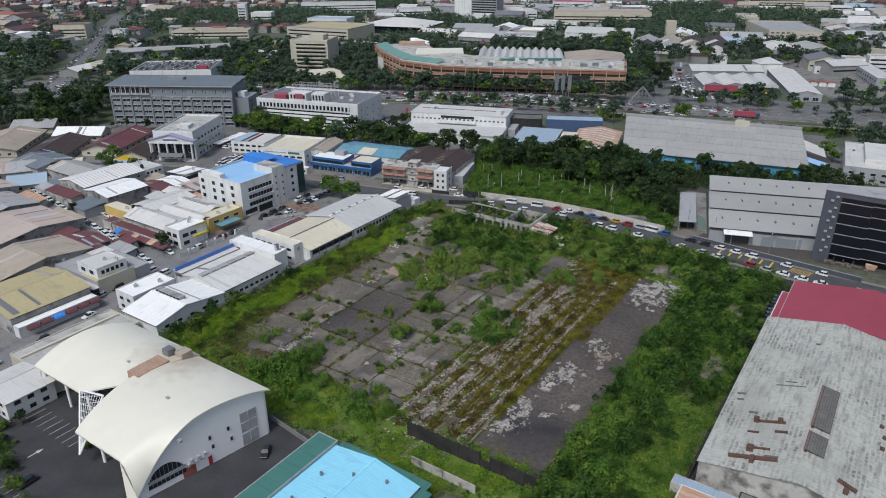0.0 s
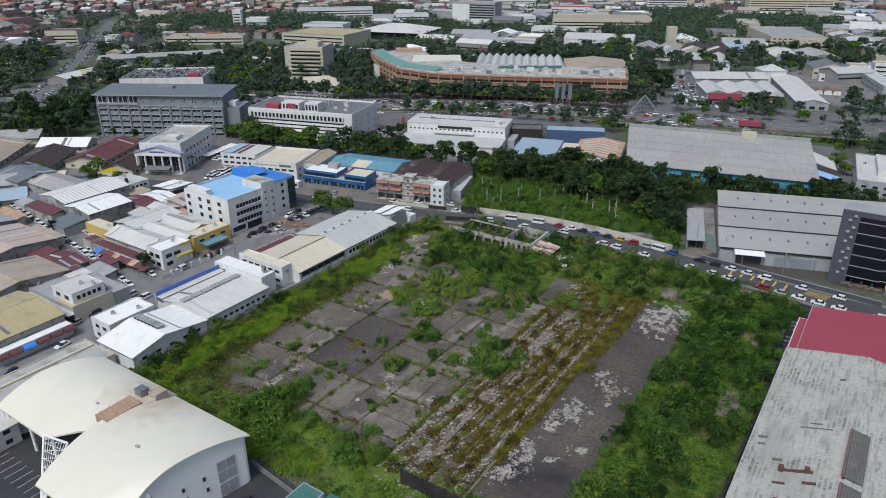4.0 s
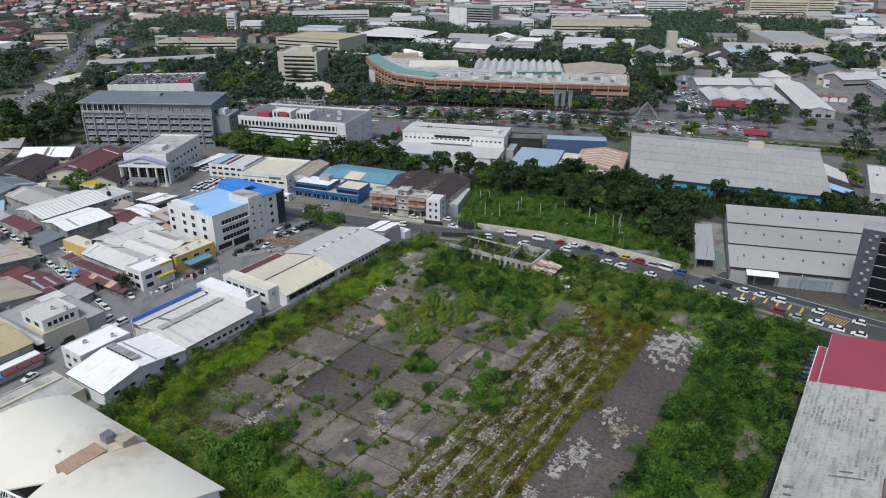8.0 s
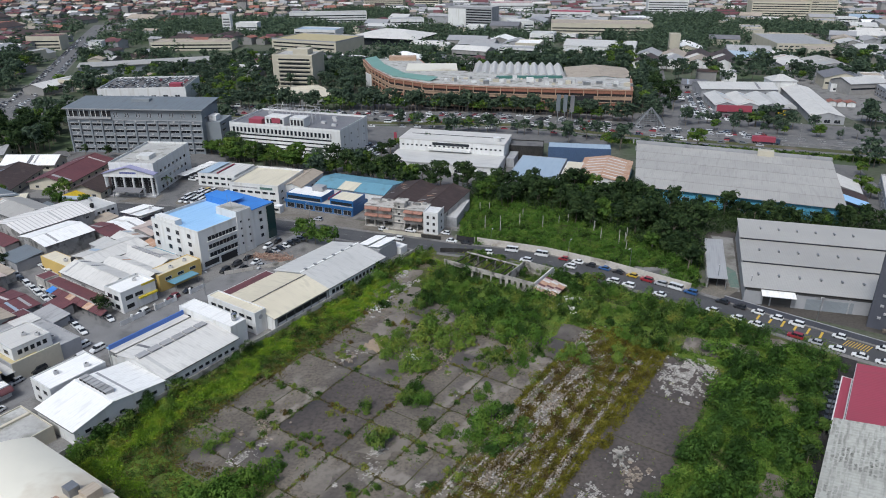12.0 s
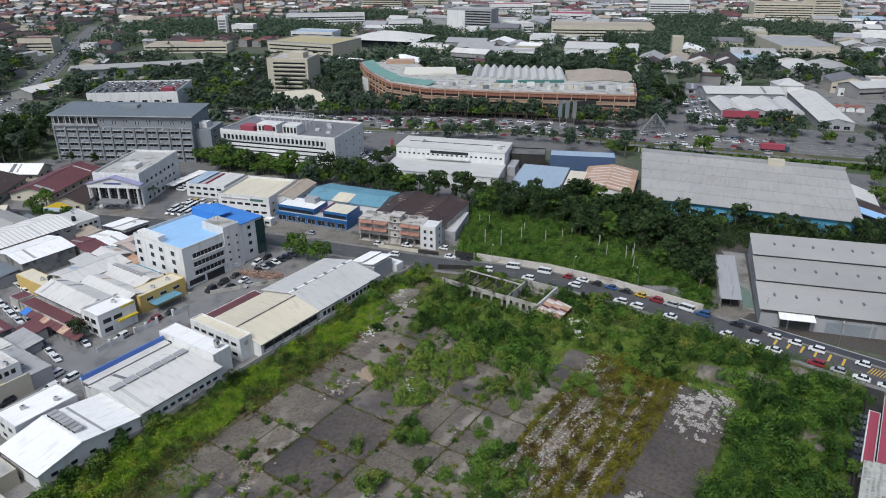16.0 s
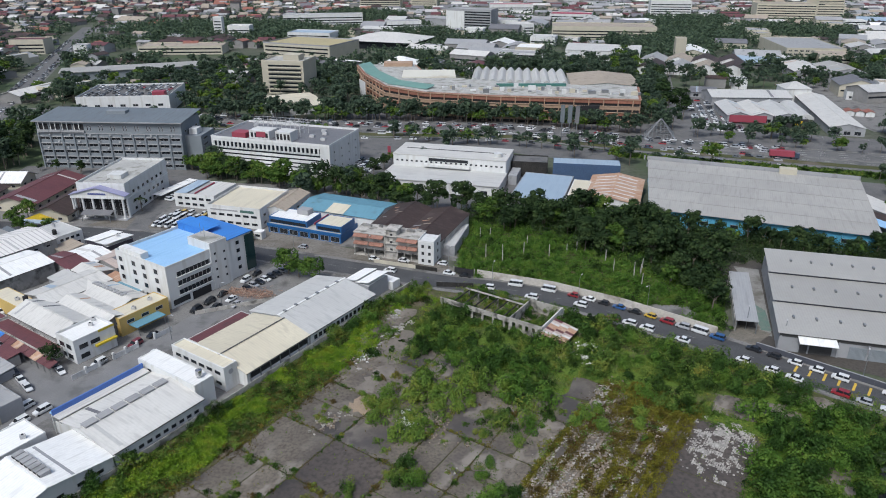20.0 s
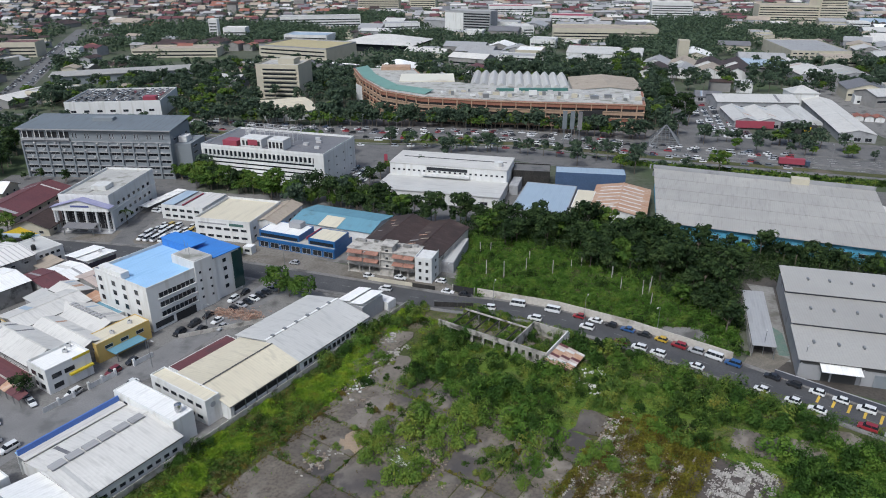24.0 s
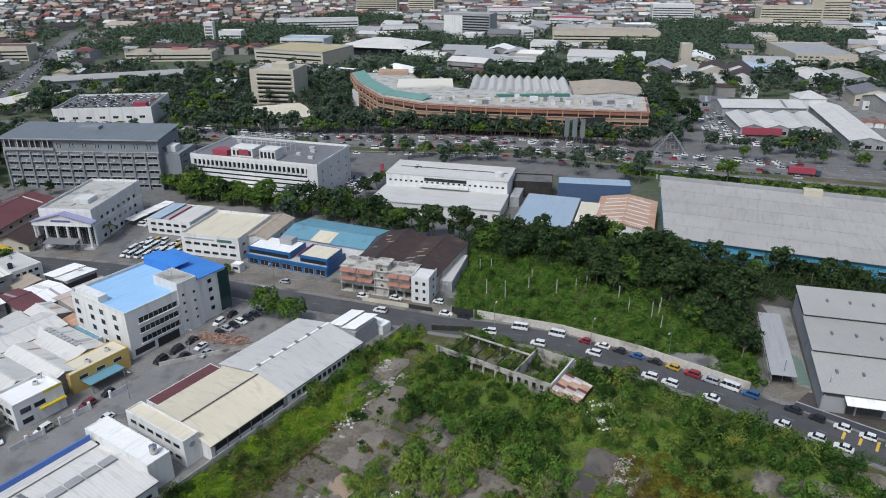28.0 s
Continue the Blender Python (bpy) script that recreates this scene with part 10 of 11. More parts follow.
def car_meshes(shape, paint):
    if (shape, paint) in _cars:
        return _cars[shape, paint]
    L, Wd, hb, wa, rf, ws, r0, r1, re = SHAPES[shape]
    hw = Wd / 2

    def sec(x, top, wtop, wlow, low=0.28):
        return [(x, -wlow, low), (x, -wlow * 1.02, (low + top) / 2), (x, -wtop, top), (x, wtop, top), (x, wlow * 1.02, (low + top) / 2), (x, wlow, low)]

    bm = bmesh.new()
    tail = wa if shape != "sedan" else wa - 0.02
    loft(bm, [sec(0, hb - 0.22, hw * 0.78, hw * 0.84, 0.36), sec(0.12, hb - 0.08, hw * 0.86, hw * 0.95), sec(ws, wa - 0.04, hw * 0.92, hw), sec(re, tail, hw * 0.92, hw), sec(L - 0.1, tail - 0.06, hw * 0.88, hw * 0.95), sec(L, tail - 0.3, hw * 0.8, hw * 0.88, 0.38)])
    body = bpy.data.meshes.new("body")
    outward(bm).to_mesh(body)
    bm.free()
    bm = bmesh.new()
    g = hw * 0.9
    t = hw * 0.74
    z0, z1 = wa - 0.03, rf - 0.06
    v = [(ws, -g, z0), (ws, g, z0), (re, g, z0), (re, -g, z0), (r0, -t, z1), (r0, t, z1), (r1, t, z1), (r1, -t, z1)]
    q = [bm.verts.new(p) for p in v]
    for f in ((3, 2, 1, 0), (4, 5, 6, 7), (0, 1, 5, 4), (1, 2, 6, 5), (2, 3, 7, 6), (3, 0, 4, 7)):
        bm.faces.new([q[i] for i in f])
    glass = bpy.data.meshes.new("glazing")
    outward(bm).to_mesh(glass)
    bm.free()
    bm = bmesh.new()
    poly(bm, [(r0 - 0.06, -t - 0.03, z1), (r1 + 0.06, -t - 0.03, z1), (r1 + 0.06, t + 0.03, z1), (r0 - 0.06, t + 0.03, z1)], (0, 0, 0.06))
    for s in (-1, 1):
        mid = (r0 + r1) / 2
        for x in ((mid,) if shape != "van" else (r0 + 0.9, r0 + 2.2, r0 + 3.2)):
            poly(bm, [(x - 0.05, s * (g + 0.006), z0), (x + 0.05, s * (g + 0.006), z0), (x + 0.05, s * (t + 0.012), z1), (x - 0.05, s * (t + 0.012), z1)], (0, s * 0.012, 0))
    roof = bpy.data.meshes.new("roof")
    outward(bm).to_mesh(roof)
    bm.free()
    for me, m in ((body, PAINTM[paint]), (glass, M_GLASS), (roof, PAINTM[paint])):
        me.materials.append(m)
    _cars[shape, paint] = (body, glass, roof)
    return _cars[shape, paint]


bm = bmesh.new()
tube(bm, (0, -0.1, 0), (0, 0.1, 0), 0.31, 0.31, 14)
tube(bm, (0, -0.115, 0), (0, 0.115, 0), 0.17, 0.17, 10)
WHEEL = bpy.data.meshes.new("wheel")
bm.to_mesh(WHEEL)
bm.free()
WHEEL.materials.append(M_TYRE)
bm = bmesh.new()
for s in (-1, 1):
    tube(bm, (0, s * 0.62, 0), (0, s * 0.84, 0), 0.31, 0.31, 12)
tube(bm, (0, -0.62, 0), (0, 0.62, 0), 0.06, 0.06, 6)
_axle = bpy.data.meshes.new("axle")
bm.to_mesh(_axle)
bm.free()
_axle.materials.append(M_TYRE)
_lamp = {}
for key, m in (("h", M_LAMP), ("t", M_TAIL)):
    bm = boxes((-0.05, 0.05, -0.16, 0.16, -0.07, 0.07))
    bmesh.ops.bevel(bm, geom=bm.edges, offset=0.02, segments=1, affect="EDGES")
    _lamp[key] = bpy.data.meshes.new("lamp")
    bm.to_mesh(_lamp[key])
    bm.free()
    _lamp[key].materials.append(m)
COLOUR = {"w": "white", "s": "silver", "k": "black", "r": "red", "b": "blue", "y": "yellow", "g": "dark grey", "m": "maroon", "d": "dark blue"}
KIND = {"hatch": "small hatchback", "sedan": "sedan", "suv": "tall estate car", "van": "minibus"}


crowd, _count = [], [0]


_spots = []


def car(x, y, turn, paint="w", shape="sedan", z=0.06, group="parked cars", fine=True, state="parked at the roadside", joined=False):
    L, Wd, hb, wa = SHAPES[shape][:4]
    _count[0] += 1
    for m, sh, tn in _spots:
        dx, dy = x - m[0], y - m[1]
        ca, sa = math.cos(radians(tn)), math.sin(radians(tn))
        if abs(dx * ca + dy * sa) < 4.4 and abs(dy * ca - dx * sa) < 1.8:
            return None
    _spots.append(((x, y), shape, turn))
    if joined or _count[0] > 185:
        crowd.append((pose(x, y, z, 0, 0, turn) @ Matrix.Translation((-L / 2, 0, 0)), shape, paint))
        return None
    th = thing("van" if shape == "van" else "car", pose(x, y, z, 0, 0, turn) @ Matrix.Translation((-L / 2, 0, 0)), "%s %s %s" % (COLOUR[paint], KIND[shape], state), "van" if shape == "van" else "car", group)
    for nm, me in zip(("body", "glazing", "roof"), car_meshes(shape, paint)):
        part(nm, me, None, th)
    if not fine:
        for s in (0, 1):
            part("axle", _axle, None, th, at=pose(0.75 if s == 0 else L - 0.8, 0, 0.31))
    if fine:
        for wx in (0.75, L - 0.8):
            for s in (-1, 1):
                part("wheel", WHEEL, None, th, at=pose(wx, s * (Wd / 2 - 0.1), 0.31))
        for s in (-1, 1):
            part("headlight", _lamp["h"], None, th, at=pose(0.06, s * Wd * 0.32, hb - 0.22))
            part("tail_light", _lamp["t"], None, th, at=pose(L - 0.05, s * Wd * 0.33, wa - 0.3))
    return th


_cr = random.Random(77)


def pick():
    return _cr.choice("wwwwwwwwwsssssskkkkkkggggrd"), _cr.choice(("hatch", "hatch", "sedan", "sedan", "suv"))


def along(line, start, codes, gap, shift, flip=0, **kw):
    """Cars parked nose to tail along a road line; codes: one letter a car, V for a white minibus, . for a gap."""
    acc, i, want = 0.0, 0, start
    for a, b in zip(line, line[1:]):
        d = b - a
        L = d.length
        while i < len(codes) and want <= acc + L:
            p = a + d * ((want - acc) / L)
            n = Vector((d.y, -d.x, 0)).normalized()
            c = codes[i]
            if c != ".":
                q = p + n * (shift + _cr.uniform(-0.15, 0.15))
                ang = math.degrees(math.atan2(d.y, d.x)) + flip + _cr.uniform(-1.5, 1.5)
                if c == "V":
                    car(q.x, q.y, ang, "w", "van", **kw)
                else:
                    car(q.x, q.y, ang, c, _cr.choice(("hatch", "sedan", "suv")), **kw)
            i += 1
            want += gap + _cr.uniform(-0.3, 0.3)
        acc += L


def length_to(line, x, y):
    best, acc, out = 1e9, 0.0, 0.0
    for a, b in zip(line, line[1:]):
        t = max(0, min(1, (Vector((x, y, 0)) - a).dot(b - a) / (b - a).length_squared))
        e = (a + (b - a) * t - Vector((x, y, 0))).length
        if e < best:
            best, out = e, acc + t * (b - a).length
        acc += (b - a).length
    return out


S0 = length_to(main_line, 27, 270)
along(main_line, S0 + 1.0, "V", 8, -3.5)
along(main_line, S0 + 11.6, "V", 5.6, -3.5)
along(main_line, S0 + 19.4, "rwkbkyrsVb", 4.97, -3.6)
along(main_line, S0 - 7, "w....w", 6.0, 1.4)
along(main_line, S0 + 8, "ww", 4.8, 3.6)
along(main_line, S0 + 35, "mww.w..w", 5.4, 3.9)
along(main_line, S0 + 73, "kkwww.w.w", 5.5, -3.6)
along(main_line, S0 + 70, "bkww.rswww.ww.w", 5.2, 3.9)
along(main_line, S0 - 42, "w", 9, -1.6)
along(main_line, S0 - 130, "w.ws.w.", 9, -2.2)
car(6.2, 277.6, 160, "w", "sedan")
car(11.7, 275.6, 160, "k", "sedan")
car(-9.4, 288.0, 158, "w", "sedan", state="parked in front of the derelict block")
along(lane_line, 60, "k.wsk.w", 6.2, -3.9)
along(lane_line, 118, "w.mk..kkk.wk", 5.6, -5.2)
along(lane_line, 128, "w...s", 8, 3.4)
along(lane_line, 40, "w.k.w.", 7, 3.4)
for k, c in enumerate("kskwkkgk"):
    p = uv(94 + 2.6 * k, -38)
    car(p.x, p.y, 150, c, "hatch")
for k, c in enumerate("kgwk"):
    p = uv(80 + 3.0 * k, -36.5)
    car(p.x, p.y, 60, c, "sedan")
along(cross_line, 12, "wwkw.swwwwkwsw.wwkwswwww", 5.0, -4.2)
along(cross_line, 14, "wk.wwwsw.wwwwwkwwsw", 5.2, 4.2)
along(cross_line, 30, "wwwsw", 5.0, -2.0)
p = uv(33.5, -71)
car(p.x, p.y, 130, "b", "van", state="parked beside the stalls")
for k in range(3):
    p = uv(17.5 + 2.6 * k, -29.5)
    car(p.x, p.y, 58, "wsw"[k], ("suv", "sedan", "suv")[k])
# packed white vans in the forecourt of the white office
for i in range(7):
    for j in range(6):
        if _cr.random() < 0.9:
            q = at(-111, 322, -15.7) @ Vector((1.5 + i * 2.9 + _cr.uniform(-0.2, 0.2), 2 + j * 4.6 + i * 0.3, 0))
            if q.y < 342 - (q.x + 111) * 0.4:
                car(q.x, q.y, 74 + _cr.uniform(-5, 5), "w" if _cr.random() < 0.96 else "y", _cr.choice(("suv", "van", "hatch")), group="vans packed in the forecourt", fine=False)
for k in range(7):
    q = at(-117, 352, 68) @ Vector((2 + 3.0 * k, -2.4, 0))
    car(q.x, q.y, 158, "w", "suv", group="vans beside the canopy", fine=False)
for x, y, t in ((-20, 289.5, 160), (-47, 300.5, -16), (-12, 287.2, 162), (4, 285.3, -22)):
    car(x, y, t, "w" if x > -30 else "s", "hatch", group="cars on the road", state="driving along the road")
# hall yard, lot edge
for u_, v_, t in ((-52, 30, 60), (-19, 63.2, 90)):
    p = uv(u_, v_)
    car(p.x, p.y, t, "k", "sedan")
for k in range(9):
    p = uv(95 + 2.4 * k, 139.8)
    car(p.x, p.y, -20, _cr.choice("kkg"), "hatch", group="cars beside the crimson roof", fine=False)
# highway traffic
for shift, flip, gap, jam in ((-17.5, 0, 9, 0.92), (-14, 0, 10, 0.9), (-10.2, 0, 10, 0.85), (-6.6, 0, 13, 0.7), (1.2, 180, 16, 0.6), (4.8, 180, 17, 0.55), (8.6, 180, 20, 0.5), (12.2, 180, 26, 0.4)):
    codes = "".join(_cr.choice("wwwwwwsssskkkkgggrdmV") if _cr.random() < jam else "." for _ in range(int(400 / gap)))
    along(hwy_a, 330 + _cr.uniform(0, 10), codes, gap, shift, flip, group="highway traffic", fine=False, state="in the highway traffic")
for shift, flip, gap in ((-16, 0, 7.4), (-12.2, 0, 7.6), (-8.4, 0, 8.4), (3.0, 180, 11), (6.8, 180, 12), (20, 180, 9)):
    along(hwy_a, 333 + _cr.uniform(0, 8), "".join(_cr.choice("wwwwsskkggr...") for _ in range(int(390 / gap))), gap, shift, flip, joined=True)
for _sh in (-7.5, -4.5, 4, 7):
    along(avenue_line, 16 + _sh, "".join(_cr.choice("wwskkg..") for _ in range(52)), 9, _sh, joined=True)
# red lorry on the highway
p, q = Vector((176, 414, 0)), None
th = thing("lorry", at(176, 417, -18), "lorry with a long red box trailer on the highway", "lorry")
part("trailer", boxes((0, 12, -1.25, 1.25, 1.2, 4.0)), R["redX"], th)
part("cab", boxes((12.3, 14.4, -1.2, 1.2, 0.6, 3.2)), PAINTM["d"], th)
part("windscreen", boxes((14.4, 14.46, -1.05, 1.05, 1.9, 2.9)), M_GLASS, th)
for wx in (1.2, 2.4, 3.6, 10.6, 13.2):
    for s in (-1, 1):
        part("wheel", WHEEL, None, th, at=pose(wx, s * 1.1, 0.5) @ Matrix.Diagonal((1.6, 1.4, 1.6, 1)))
# car parks
for i in range(4):
    for j in range(9):
        if _cr.random() < 0.8:
            q = at(-50, 396, -16) @ Vector((2 + 5.2 * i, 1 + 2.7 * j, 0))
            c, s = pick()
            car(q.x, q.y, -16, c, s, joined=True)
for i in range(5):
    for j in range(22):
        if _cr.random() < 0.62:
            q = at(158, 474, -14) @ Vector((2 + 6.0 * i, 2 + 4.2 * j, 0))
            c, s = pick()
            car(q.x, q.y, -14, c, s, joined=True)
for i in range(7):
    for j in range(11):
        if _cr.random() < 0.72:
            q = at(-233.1, 522.2, 6) @ Vector((5 + 4.9 * j, 4 + 6.0 * i, 0))
            c, s = pick()
            car(q.x, q.y, 6 + 90, c, s, z=10.55, joined=True)


# cars too many or too far to tell apart, joined by colour
heap = {}
for m, shape, paint in crowd:
    for me, key in zip(car_meshes(shape, paint), (paint, "glass", paint)):
        V, F = heap.setdefault(key, ([], []))
        o = len(V)
        V.extend(m @ w.co - Vector((0, 0, 0.2)) for w in me.vertices)
        F.extend([o + i for i in f.vertices] for f in me.polygons)
for key, (V, F) in heap.items():
    me = bpy.data.meshes.new("distant_cars")
    me.from_pydata(V, [], F)
    me.materials.append(M_GLASS if key == "glass" else PAINTM[key])
    tagged(part("distant_cars", me, None, None), "distant %s of parked and queueing cars" % ("windows" if key == "glass" else COLOUR[key] + " bodies"), "cars", "", "stuff")


# ---- street furniture ----
def street_lamp(x, y, turn, h=8.0):
    th = thing("street_lamp", at(x, y, turn), "grey steel street lamp with a curved arm", "street lamp", "street lamps")
    bm = bmesh.new()
    tube(bm, (0, 0, 0), (0, 0, h), 0.1, 0.06, 8)
    part("pole", bm, M_METAL, th)
    bm = bmesh.new()
    tube(bm, (0, 0, h), (1.6, 0, h + 0.5), 0.05, 0.045, 6)
    part("arm", bm, M_METAL, th)
    part("lamp_head", boxes((1.4, 2.3, -0.14, 0.14, h + 0.42, h + 0.58)), M_FRAME, th)


for x, y, t in ((-72.5, 236, -30), (-64, 256, -30), (-50, 299, -110), (6, 280, 70), (46, 258, 60), (66, 252.5, -130), (98, 232, -120), (91, 240, -120), (20, 268, 70), (-22, 290, 70), (-86, 317, -100), (110, 214, 60)):
    street_lamp(x, y, t)
for k in range(16):
    s = -60 + 20 * k
    street_lamp(s, 484 - 0.235 * (s + 47) - (0 if s < 60 else 0.1 * (s - 60)), 80, 11)
# advertising masts by the shopping centre
for k, x in enumerate((74, 78, 82)):
    th = thing("advertising_mast", at(x, 458 - k * 1.2, -16), "dark advertising mast beside the highway", "sign", "advertising masts")
    bm = bmesh.new()
    tube(bm, (0, 0, 0), (0, 0, 9), 0.3, 0.3, 8)
    part("mast", bm, M_METAL, th)
    part("panel", boxes((-1.2, 1.2, -0.2, 0.2, 9, 19)), R["slateX"] if k < 2 else R["darkgreyX"], th)
th = thing("sign_pylon", at(-22, 412, -16), "red roadside sign pylon", "sign")
part("panel", boxes((-0.8, 0.8, -0.25, 0.25, 2.5, 8)), R["redX"], th)
part("post", boxes((-0.3, 0.3, -0.3, 0.3, 0, 4)), M_METAL, th)
# gate hut by the blue showroom
th = block("gate_hut", at(-67, 309.6, -20), 3.4, 3, 2.8, "small white gate hut with a red roof edge", category="hut", parapet=0.15, roof=R["whiteX"])
window(th, pose(1.7, 0, 1), 2.2, 1.1)

# bushes leaning over the road's edge beside the lot
np.random.seed(77)
_c, _r = [], []
acc = 0.0
for a, b in zip(main_line, main_line[1:]):
    d = (b - a).normalized()
    L = (b - a).length
    n = Vector((d.y, -d.x, 0))
    for k in range(int(L * 2.6)):
        w = np.random.uniform(0, L)
        if S0 - 4 < acc + w < S0 + 86 and noise.noise(Vector(((acc + w) * 0.16, 3.3, 0))) > -0.28:
            r = np.random.uniform(0.5, 1.25)
            q = a + d * w + n * (5.3 + r * 0.7 + abs(np.random.normal()) * 2.2)
            _c.append((q.x, q.y, 0.1))
            _r.append(r)
    acc += L
_c, _r = np.array(_c), np.array(_r)
for nm, k, m in (("roadside_bushes", 0, M_LEAF), ("roadside_weeds", 1, M_WEED), ("roadside_thicket", 2, M_DEEP)):
    sel = np.arange(len(_r)) % 4 == k if k < 2 else np.arange(len(_r)) % 4 >= 2
    P, N, S = mounds(_c[sel], _r[sel], _r[sel] * np.random.uniform(0.7, 1.5, int(sel.sum())), np.full(int(sel.sum()), 55), 0.17)
    tagged(part(nm, leaf_mesh(nm, P, N, S, m), None, None), "green bushes and weeds crowding the edge of the road", "bushes", "", "stuff")

# ---- the town beyond the highway ----
BUSY = [(-90, 600, 70), (20, 560, 70), (90, 530, 66), (40, 505, 40), (110, 480, 40), (-200, 530, 55), (-260, 660, 40), (-215, 680, 45), (-120, 790, 62), (-60, 860, 55), (60, 600, 52), (125, 590, 42), (215, 690, 60), (215, 500, 52), (260, 530, 40), (165, 780, 45),
        (370, 790, 56), (330, 660, 46), (250, 490, 40), (225, 560, 40), (45, 1030, 46), (-155, 1090, 62), (200, 930, 70), (540, 1160, 70), (-310, 790, 36), (-210, 770, 62), (-140, 890, 36), (360, 1190, 40), (-95, 1340, 46), (-20, 1345, 34), (125, 1260, 44), (195, 1150, 40),
        (-35, 705, 30), (-250, 940, 22), (-290, 520, 30), (-330, 640, 26), (-400, 800, 26), (-160, 560, 30), (175, 560, 42), (195, 640, 24)]
BUSY += [(a.x + (b.x - a.x) * k / 8, a.y + (b.y - a.y) * k / 8, 15) for a, b in zip(avenue_line, avenue_line[1:]) for k in range(8)]
WOODS = [(-250, 985, 110), (-330, 1010, 80), (-120, 1180, 80), (-150, 960, 50), (-20, 950, 40), (60, 880, 46), (300, 930, 80), (450, 960, 80), (-60, 640, 30), (240, 830, 60), (-380, 560, 60), (520, 760, 60), (-10, 760, 26), (90, 700, 34), (120, 690, 30), (-420, 700, 30), (410, 560, 50), (350, 1080, 70), (-340, 880, 30)]


def free(x, y, r, pad=0.0):
    return all((x - a) ** 2 + (y - b) ** 2 > (c + r) ** 2 for a, b, c in BUSY) and all((x - a) ** 2 + (y - b) ** 2 > (c * 0.8 + r) ** 2 for a, b, c in WOODS)


def in_view(x, y, pad=40):
    return abs(x) < 0.66 * y + pad


_cy = random.Random(41)
placed = []
made = 0
for y in range(560, 1120, 26):
    x = -0.66 * y - 30
    while x < 0.66 * y + 30:
        big = _cy.random() < (0.5 if x > -120 else 0.18)
        w, d = (_cy.uniform(22, 46), _cy.uniform(18, 32)) if big else (_cy.uniform(10, 18), _cy.uniform(10, 17))
        cx, cy = x + w / 2, y + _cy.uniform(-6, 8)
        if free(cx, cy, max(w, d) * 0.42) and _cy.random() < 0.93 and made < 330:
            red = x < -140 and y > 800
            mk = _cy.choice(("brown", "maroon", "tan", "brown", "orange", "grey") if red else (("white", "midgrey", "lightgrey", "offwhite", "grey", "tan", "grey", "lightgrey", "darkgrey", "steelblue", "midgrey") if big else ("midgrey", "tan", "grey", "maroon", "brown", "lightgrey", "darkgrey")))
            h = _cy.uniform(5, 10) if big else _cy.uniform(3.6, 8)
            turn = _cy.choice((-16, -16, 74, -28, 10))
            t = at(cx - w / 2, cy - d / 2, turn)
            name = {"offwhite": "pale", "lightgrey": "light grey", "steelblue": "blue-grey"}.get(mk, mk)
            if _cy.random() < 0.22 and not red:
                th = block("town_building", t, w, d, h + 3, "flat-roofed %s town building across the highway" % name, wall=M_WALLC if _cy.random() < 0.5 else M_WALL, roof=R[mk + "X"], parapet=0.5, group="town buildings")
                for k in range(int((h + 3) / 3.4)):
                    part("ribbon_window", boxes((0.8, w - 0.8, -0.1, 0, 1.0 + 3.3 * k, 2.3 + 3.3 * k)), M_GLASS, th)
            else:
                th = thing("house" if not big else "warehouse", t, "%s with a %s metal roof in the town" % ("small house" if not big else "large low shed", name), "house" if not big else "warehouse", "town buildings")
                rise = min(w, d) * 0.14
                if w >= d:
                    walls(th, w, d, h, _cy.choice((M_FARWALL, M_WALLC, M_WALLG)), profile_side=[(d, h), (d / 2, h + rise), (0, h)])
                    gable(th, w, d, h, rise, "x", 0.5, 0.6, mk, cap=False)
                else:
                    walls(th, w, d, h, _cy.choice((M_FARWALL, M_WALLC, M_WALLG)), profile_front=[(w, h), (w / 2, h + rise), (0, h)])
                    gable(th, w, d, h, rise, "y", 0.5, 0.6, mk, cap=False)
                if cy < 760:
                    part("window_strip", boxes((1, w - 1, -0.08, 0, h * 0.45, h * 0.45 + 1.2)), M_GLASS, th)
            placed.append((cx, cy, max(w, d) * 0.55))
            made += 1
        x += w + _cy.uniform(3, 12)

# rooftops too far off to tell apart, joined by colour
BANDS = {}
for y in range(1120, 2300, 20):
    x = -0.66 * y - 40
    while x < 0.66 * y + 40:
        w = _cy.uniform(9, 34) if x > -100 else _cy.uniform(8, 20)
        d = _cy.uniform(9, 18)
        if free(x + w / 2, y, w / 2) and _cy.random() < 0.86:
            mk = _cy.choice(("orange", "brown", "maroon", "tan", "grey", "offwhite", "brown", "darkgrey", "tan")) if (x < -60 or y > 1450) else _cy.choice(("midgrey", "grey", "tan", "offwhite", "maroon", "lightgrey", "darkgrey"))
            h = _cy.uniform(4, 9) if _cy.random() < 0.985 else _cy.uniform(12, 22)
            BANDS.setdefault(mk, []).append((x, y + _cy.uniform(-5, 5), w, d, h))
        x += w + _cy.uniform(4, 16)
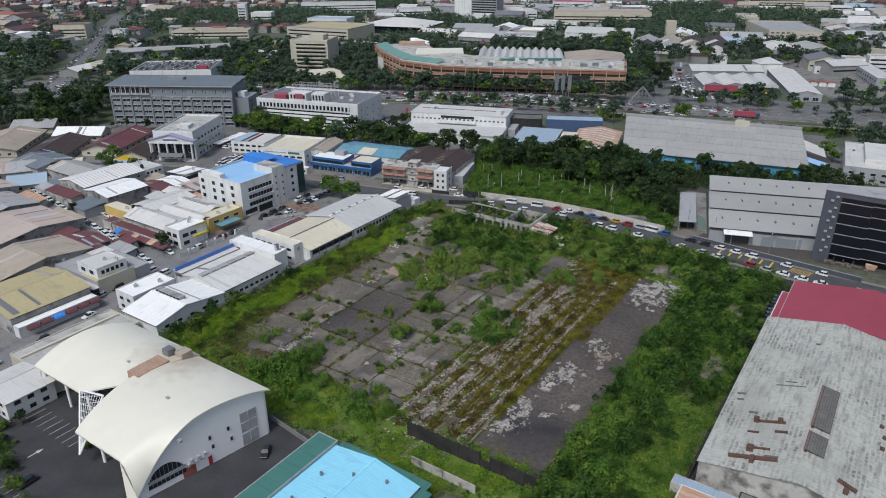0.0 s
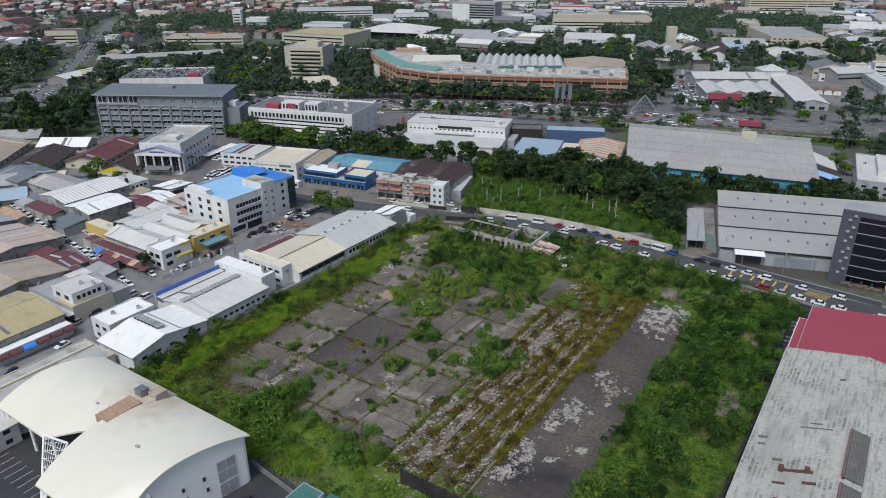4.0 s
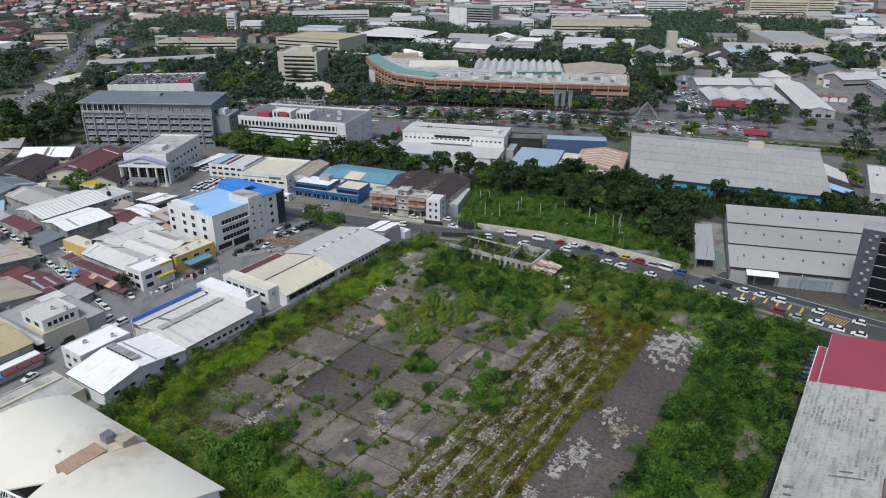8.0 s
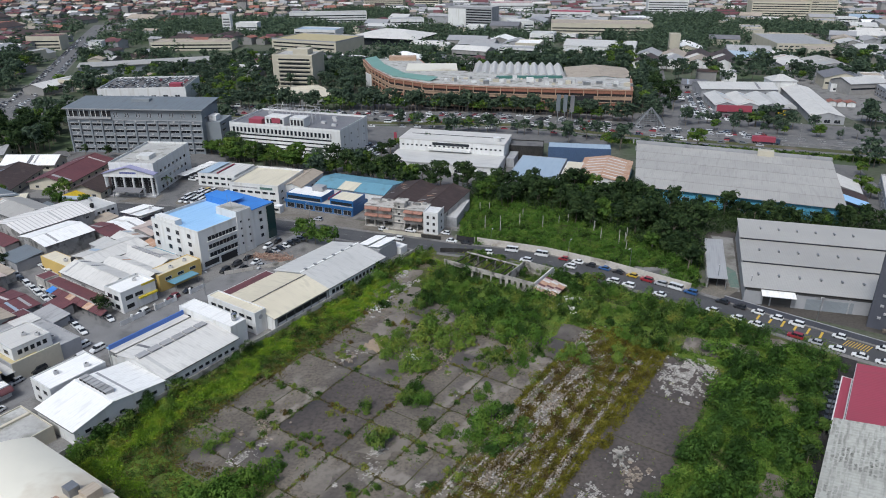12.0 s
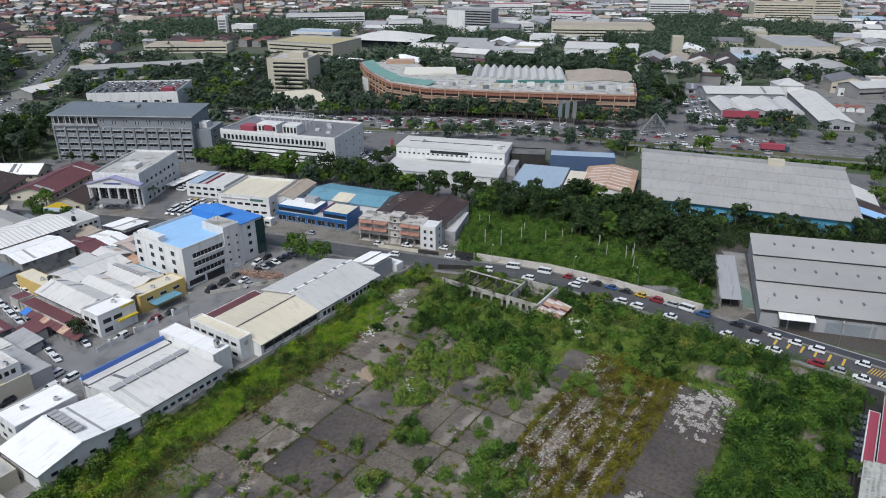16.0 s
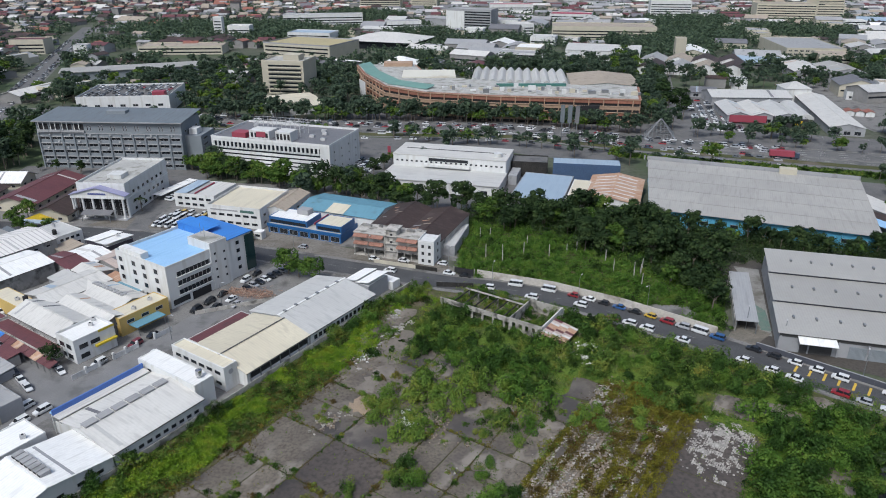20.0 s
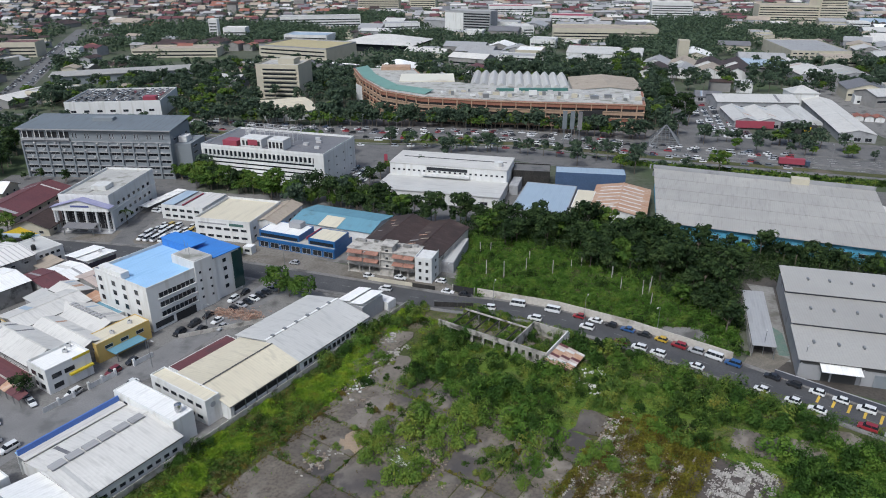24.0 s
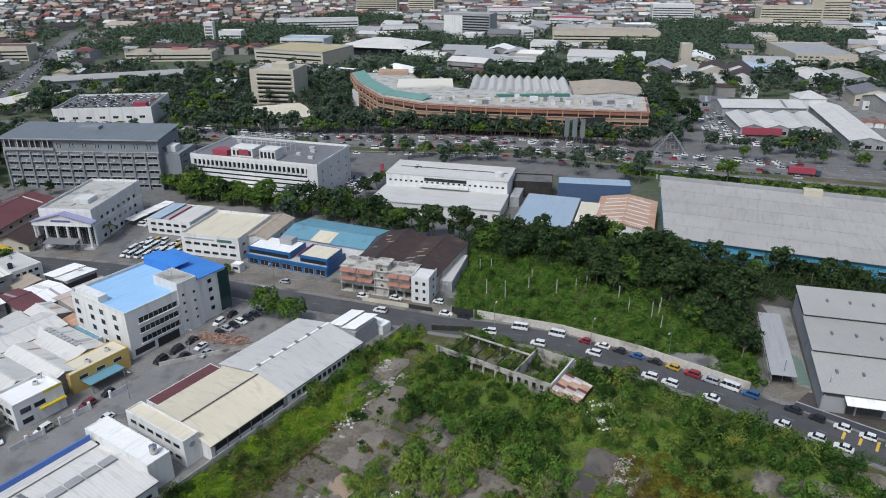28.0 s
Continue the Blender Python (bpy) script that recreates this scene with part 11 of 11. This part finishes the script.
for mk, items in BANDS.items():
    VR, FR, VW, FW = [], [], [], []
    for x, y, w, d, h in items:
        o = len(VW)
        VW += [(x, y, 0), (x + w, y, 0), (x + w, y + d, 0), (x, y + d, 0), (x, y, h), (x + w, y, h), (x + w, y + d, h), (x, y + d, h)]
        FW += [[o + a for a in f] for f in ((0, 1, 5, 4), (1, 2, 6, 5), (2, 3, 7, 6), (3, 0, 4, 7))]
        o = len(VR)
        r = d * 0.2 if h < 12 else 0.4
        VR += [(x - 0.6, y - 0.6, h), (x + w + 0.6, y - 0.6, h), (x + w + 0.6, y + d + 0.6, h), (x - 0.6, y + d + 0.6, h), (x, y + d / 2, h + r), (x + w, y + d / 2, h + r)]
        FR += [[o + a for a in f] for f in ((0, 1, 5, 4), (2, 3, 4, 5), (1, 2, 5), (3, 0, 4))]
    for nm, V, F, m in (("far_walls", VW, FW, M_FARWALL), ("far_roofs", VR, FR, R[mk + "X"])):
        me = bpy.data.meshes.new(nm)
        me.from_pydata(V, [], F)
        me.materials.append(m)
        tagged(part(nm, me, None, None), "distant rows of low town houses" if nm == "far_walls" else "distant %s rooftops of the town" % mk, "houses", "", "stuff")

# far trees, beyond telling apart
np.random.seed(51)
TX, TY, TS = [], [], []
for a, b, c in WOODS:
    n = int(c * c * 0.05)
    ang, rad = np.random.uniform(0, 6.283, n), c * np.sqrt(np.random.uniform(0, 1, n))
    TX += list(a + rad * np.cos(ang))
    TY += list(b + rad * np.sin(ang))
    TS += list(np.random.uniform(0.8, 1.5, n))
n = 19000
yy = 545 + 1755 * np.random.uniform(0, 1, n) ** 1.35
xx = np.random.uniform(-0.68, 0.68, n) * yy
clump = rough(xx, yy, 0.012, 4) + 0.25 * np.random.normal(size=n)
for x, y, c in zip(xx, yy, clump):
    if y > 690 and c > (-0.42 if y < 1300 else -0.3) and all((x - a) ** 2 + (y - b) ** 2 > r * r * 0.8 for a, b, r in BUSY) and all((x - a) ** 2 + (y - b) ** 2 > r * r for a, b, r in placed):
        TX.append(x)
        TY.append(y)
        TS.append(random.uniform(0.6, 1.25))
TX, TY, TS = np.array(TX), np.array(TY), np.array(TS)
k = len(TX)
per = 16
D = dome(k * per, -0.5)
idx = np.repeat(np.arange(k), per)[:len(D)]
lobe = np.random.normal(scale=1.0, size=(k * 5, 3))
off = lobe[idx * 5 + np.random.randint(0, 5, len(idx))] * np.array([2.2, 2.2, 1.2])
P = np.stack([TX[idx], TY[idx], 5.5 * TS[idx]], 1) + (off + D * 2.3 * np.random.uniform(0.7, 1.1, (len(D), 1))) * TS[idx][:, None]
N = D + np.random.normal(scale=0.2, size=D.shape) + np.array([0, 0, 0.6])
# far crowns carry painted haze in their leaf colour
tagged(part("far_woods", leaf_mesh("far_woods", P, N, np.random.uniform(0.6, 1.2, len(D)) * 1.55, M_HAZETREE), None, None), "haze-paled green trees scattered through the distant town", "trees", "", "stuff")
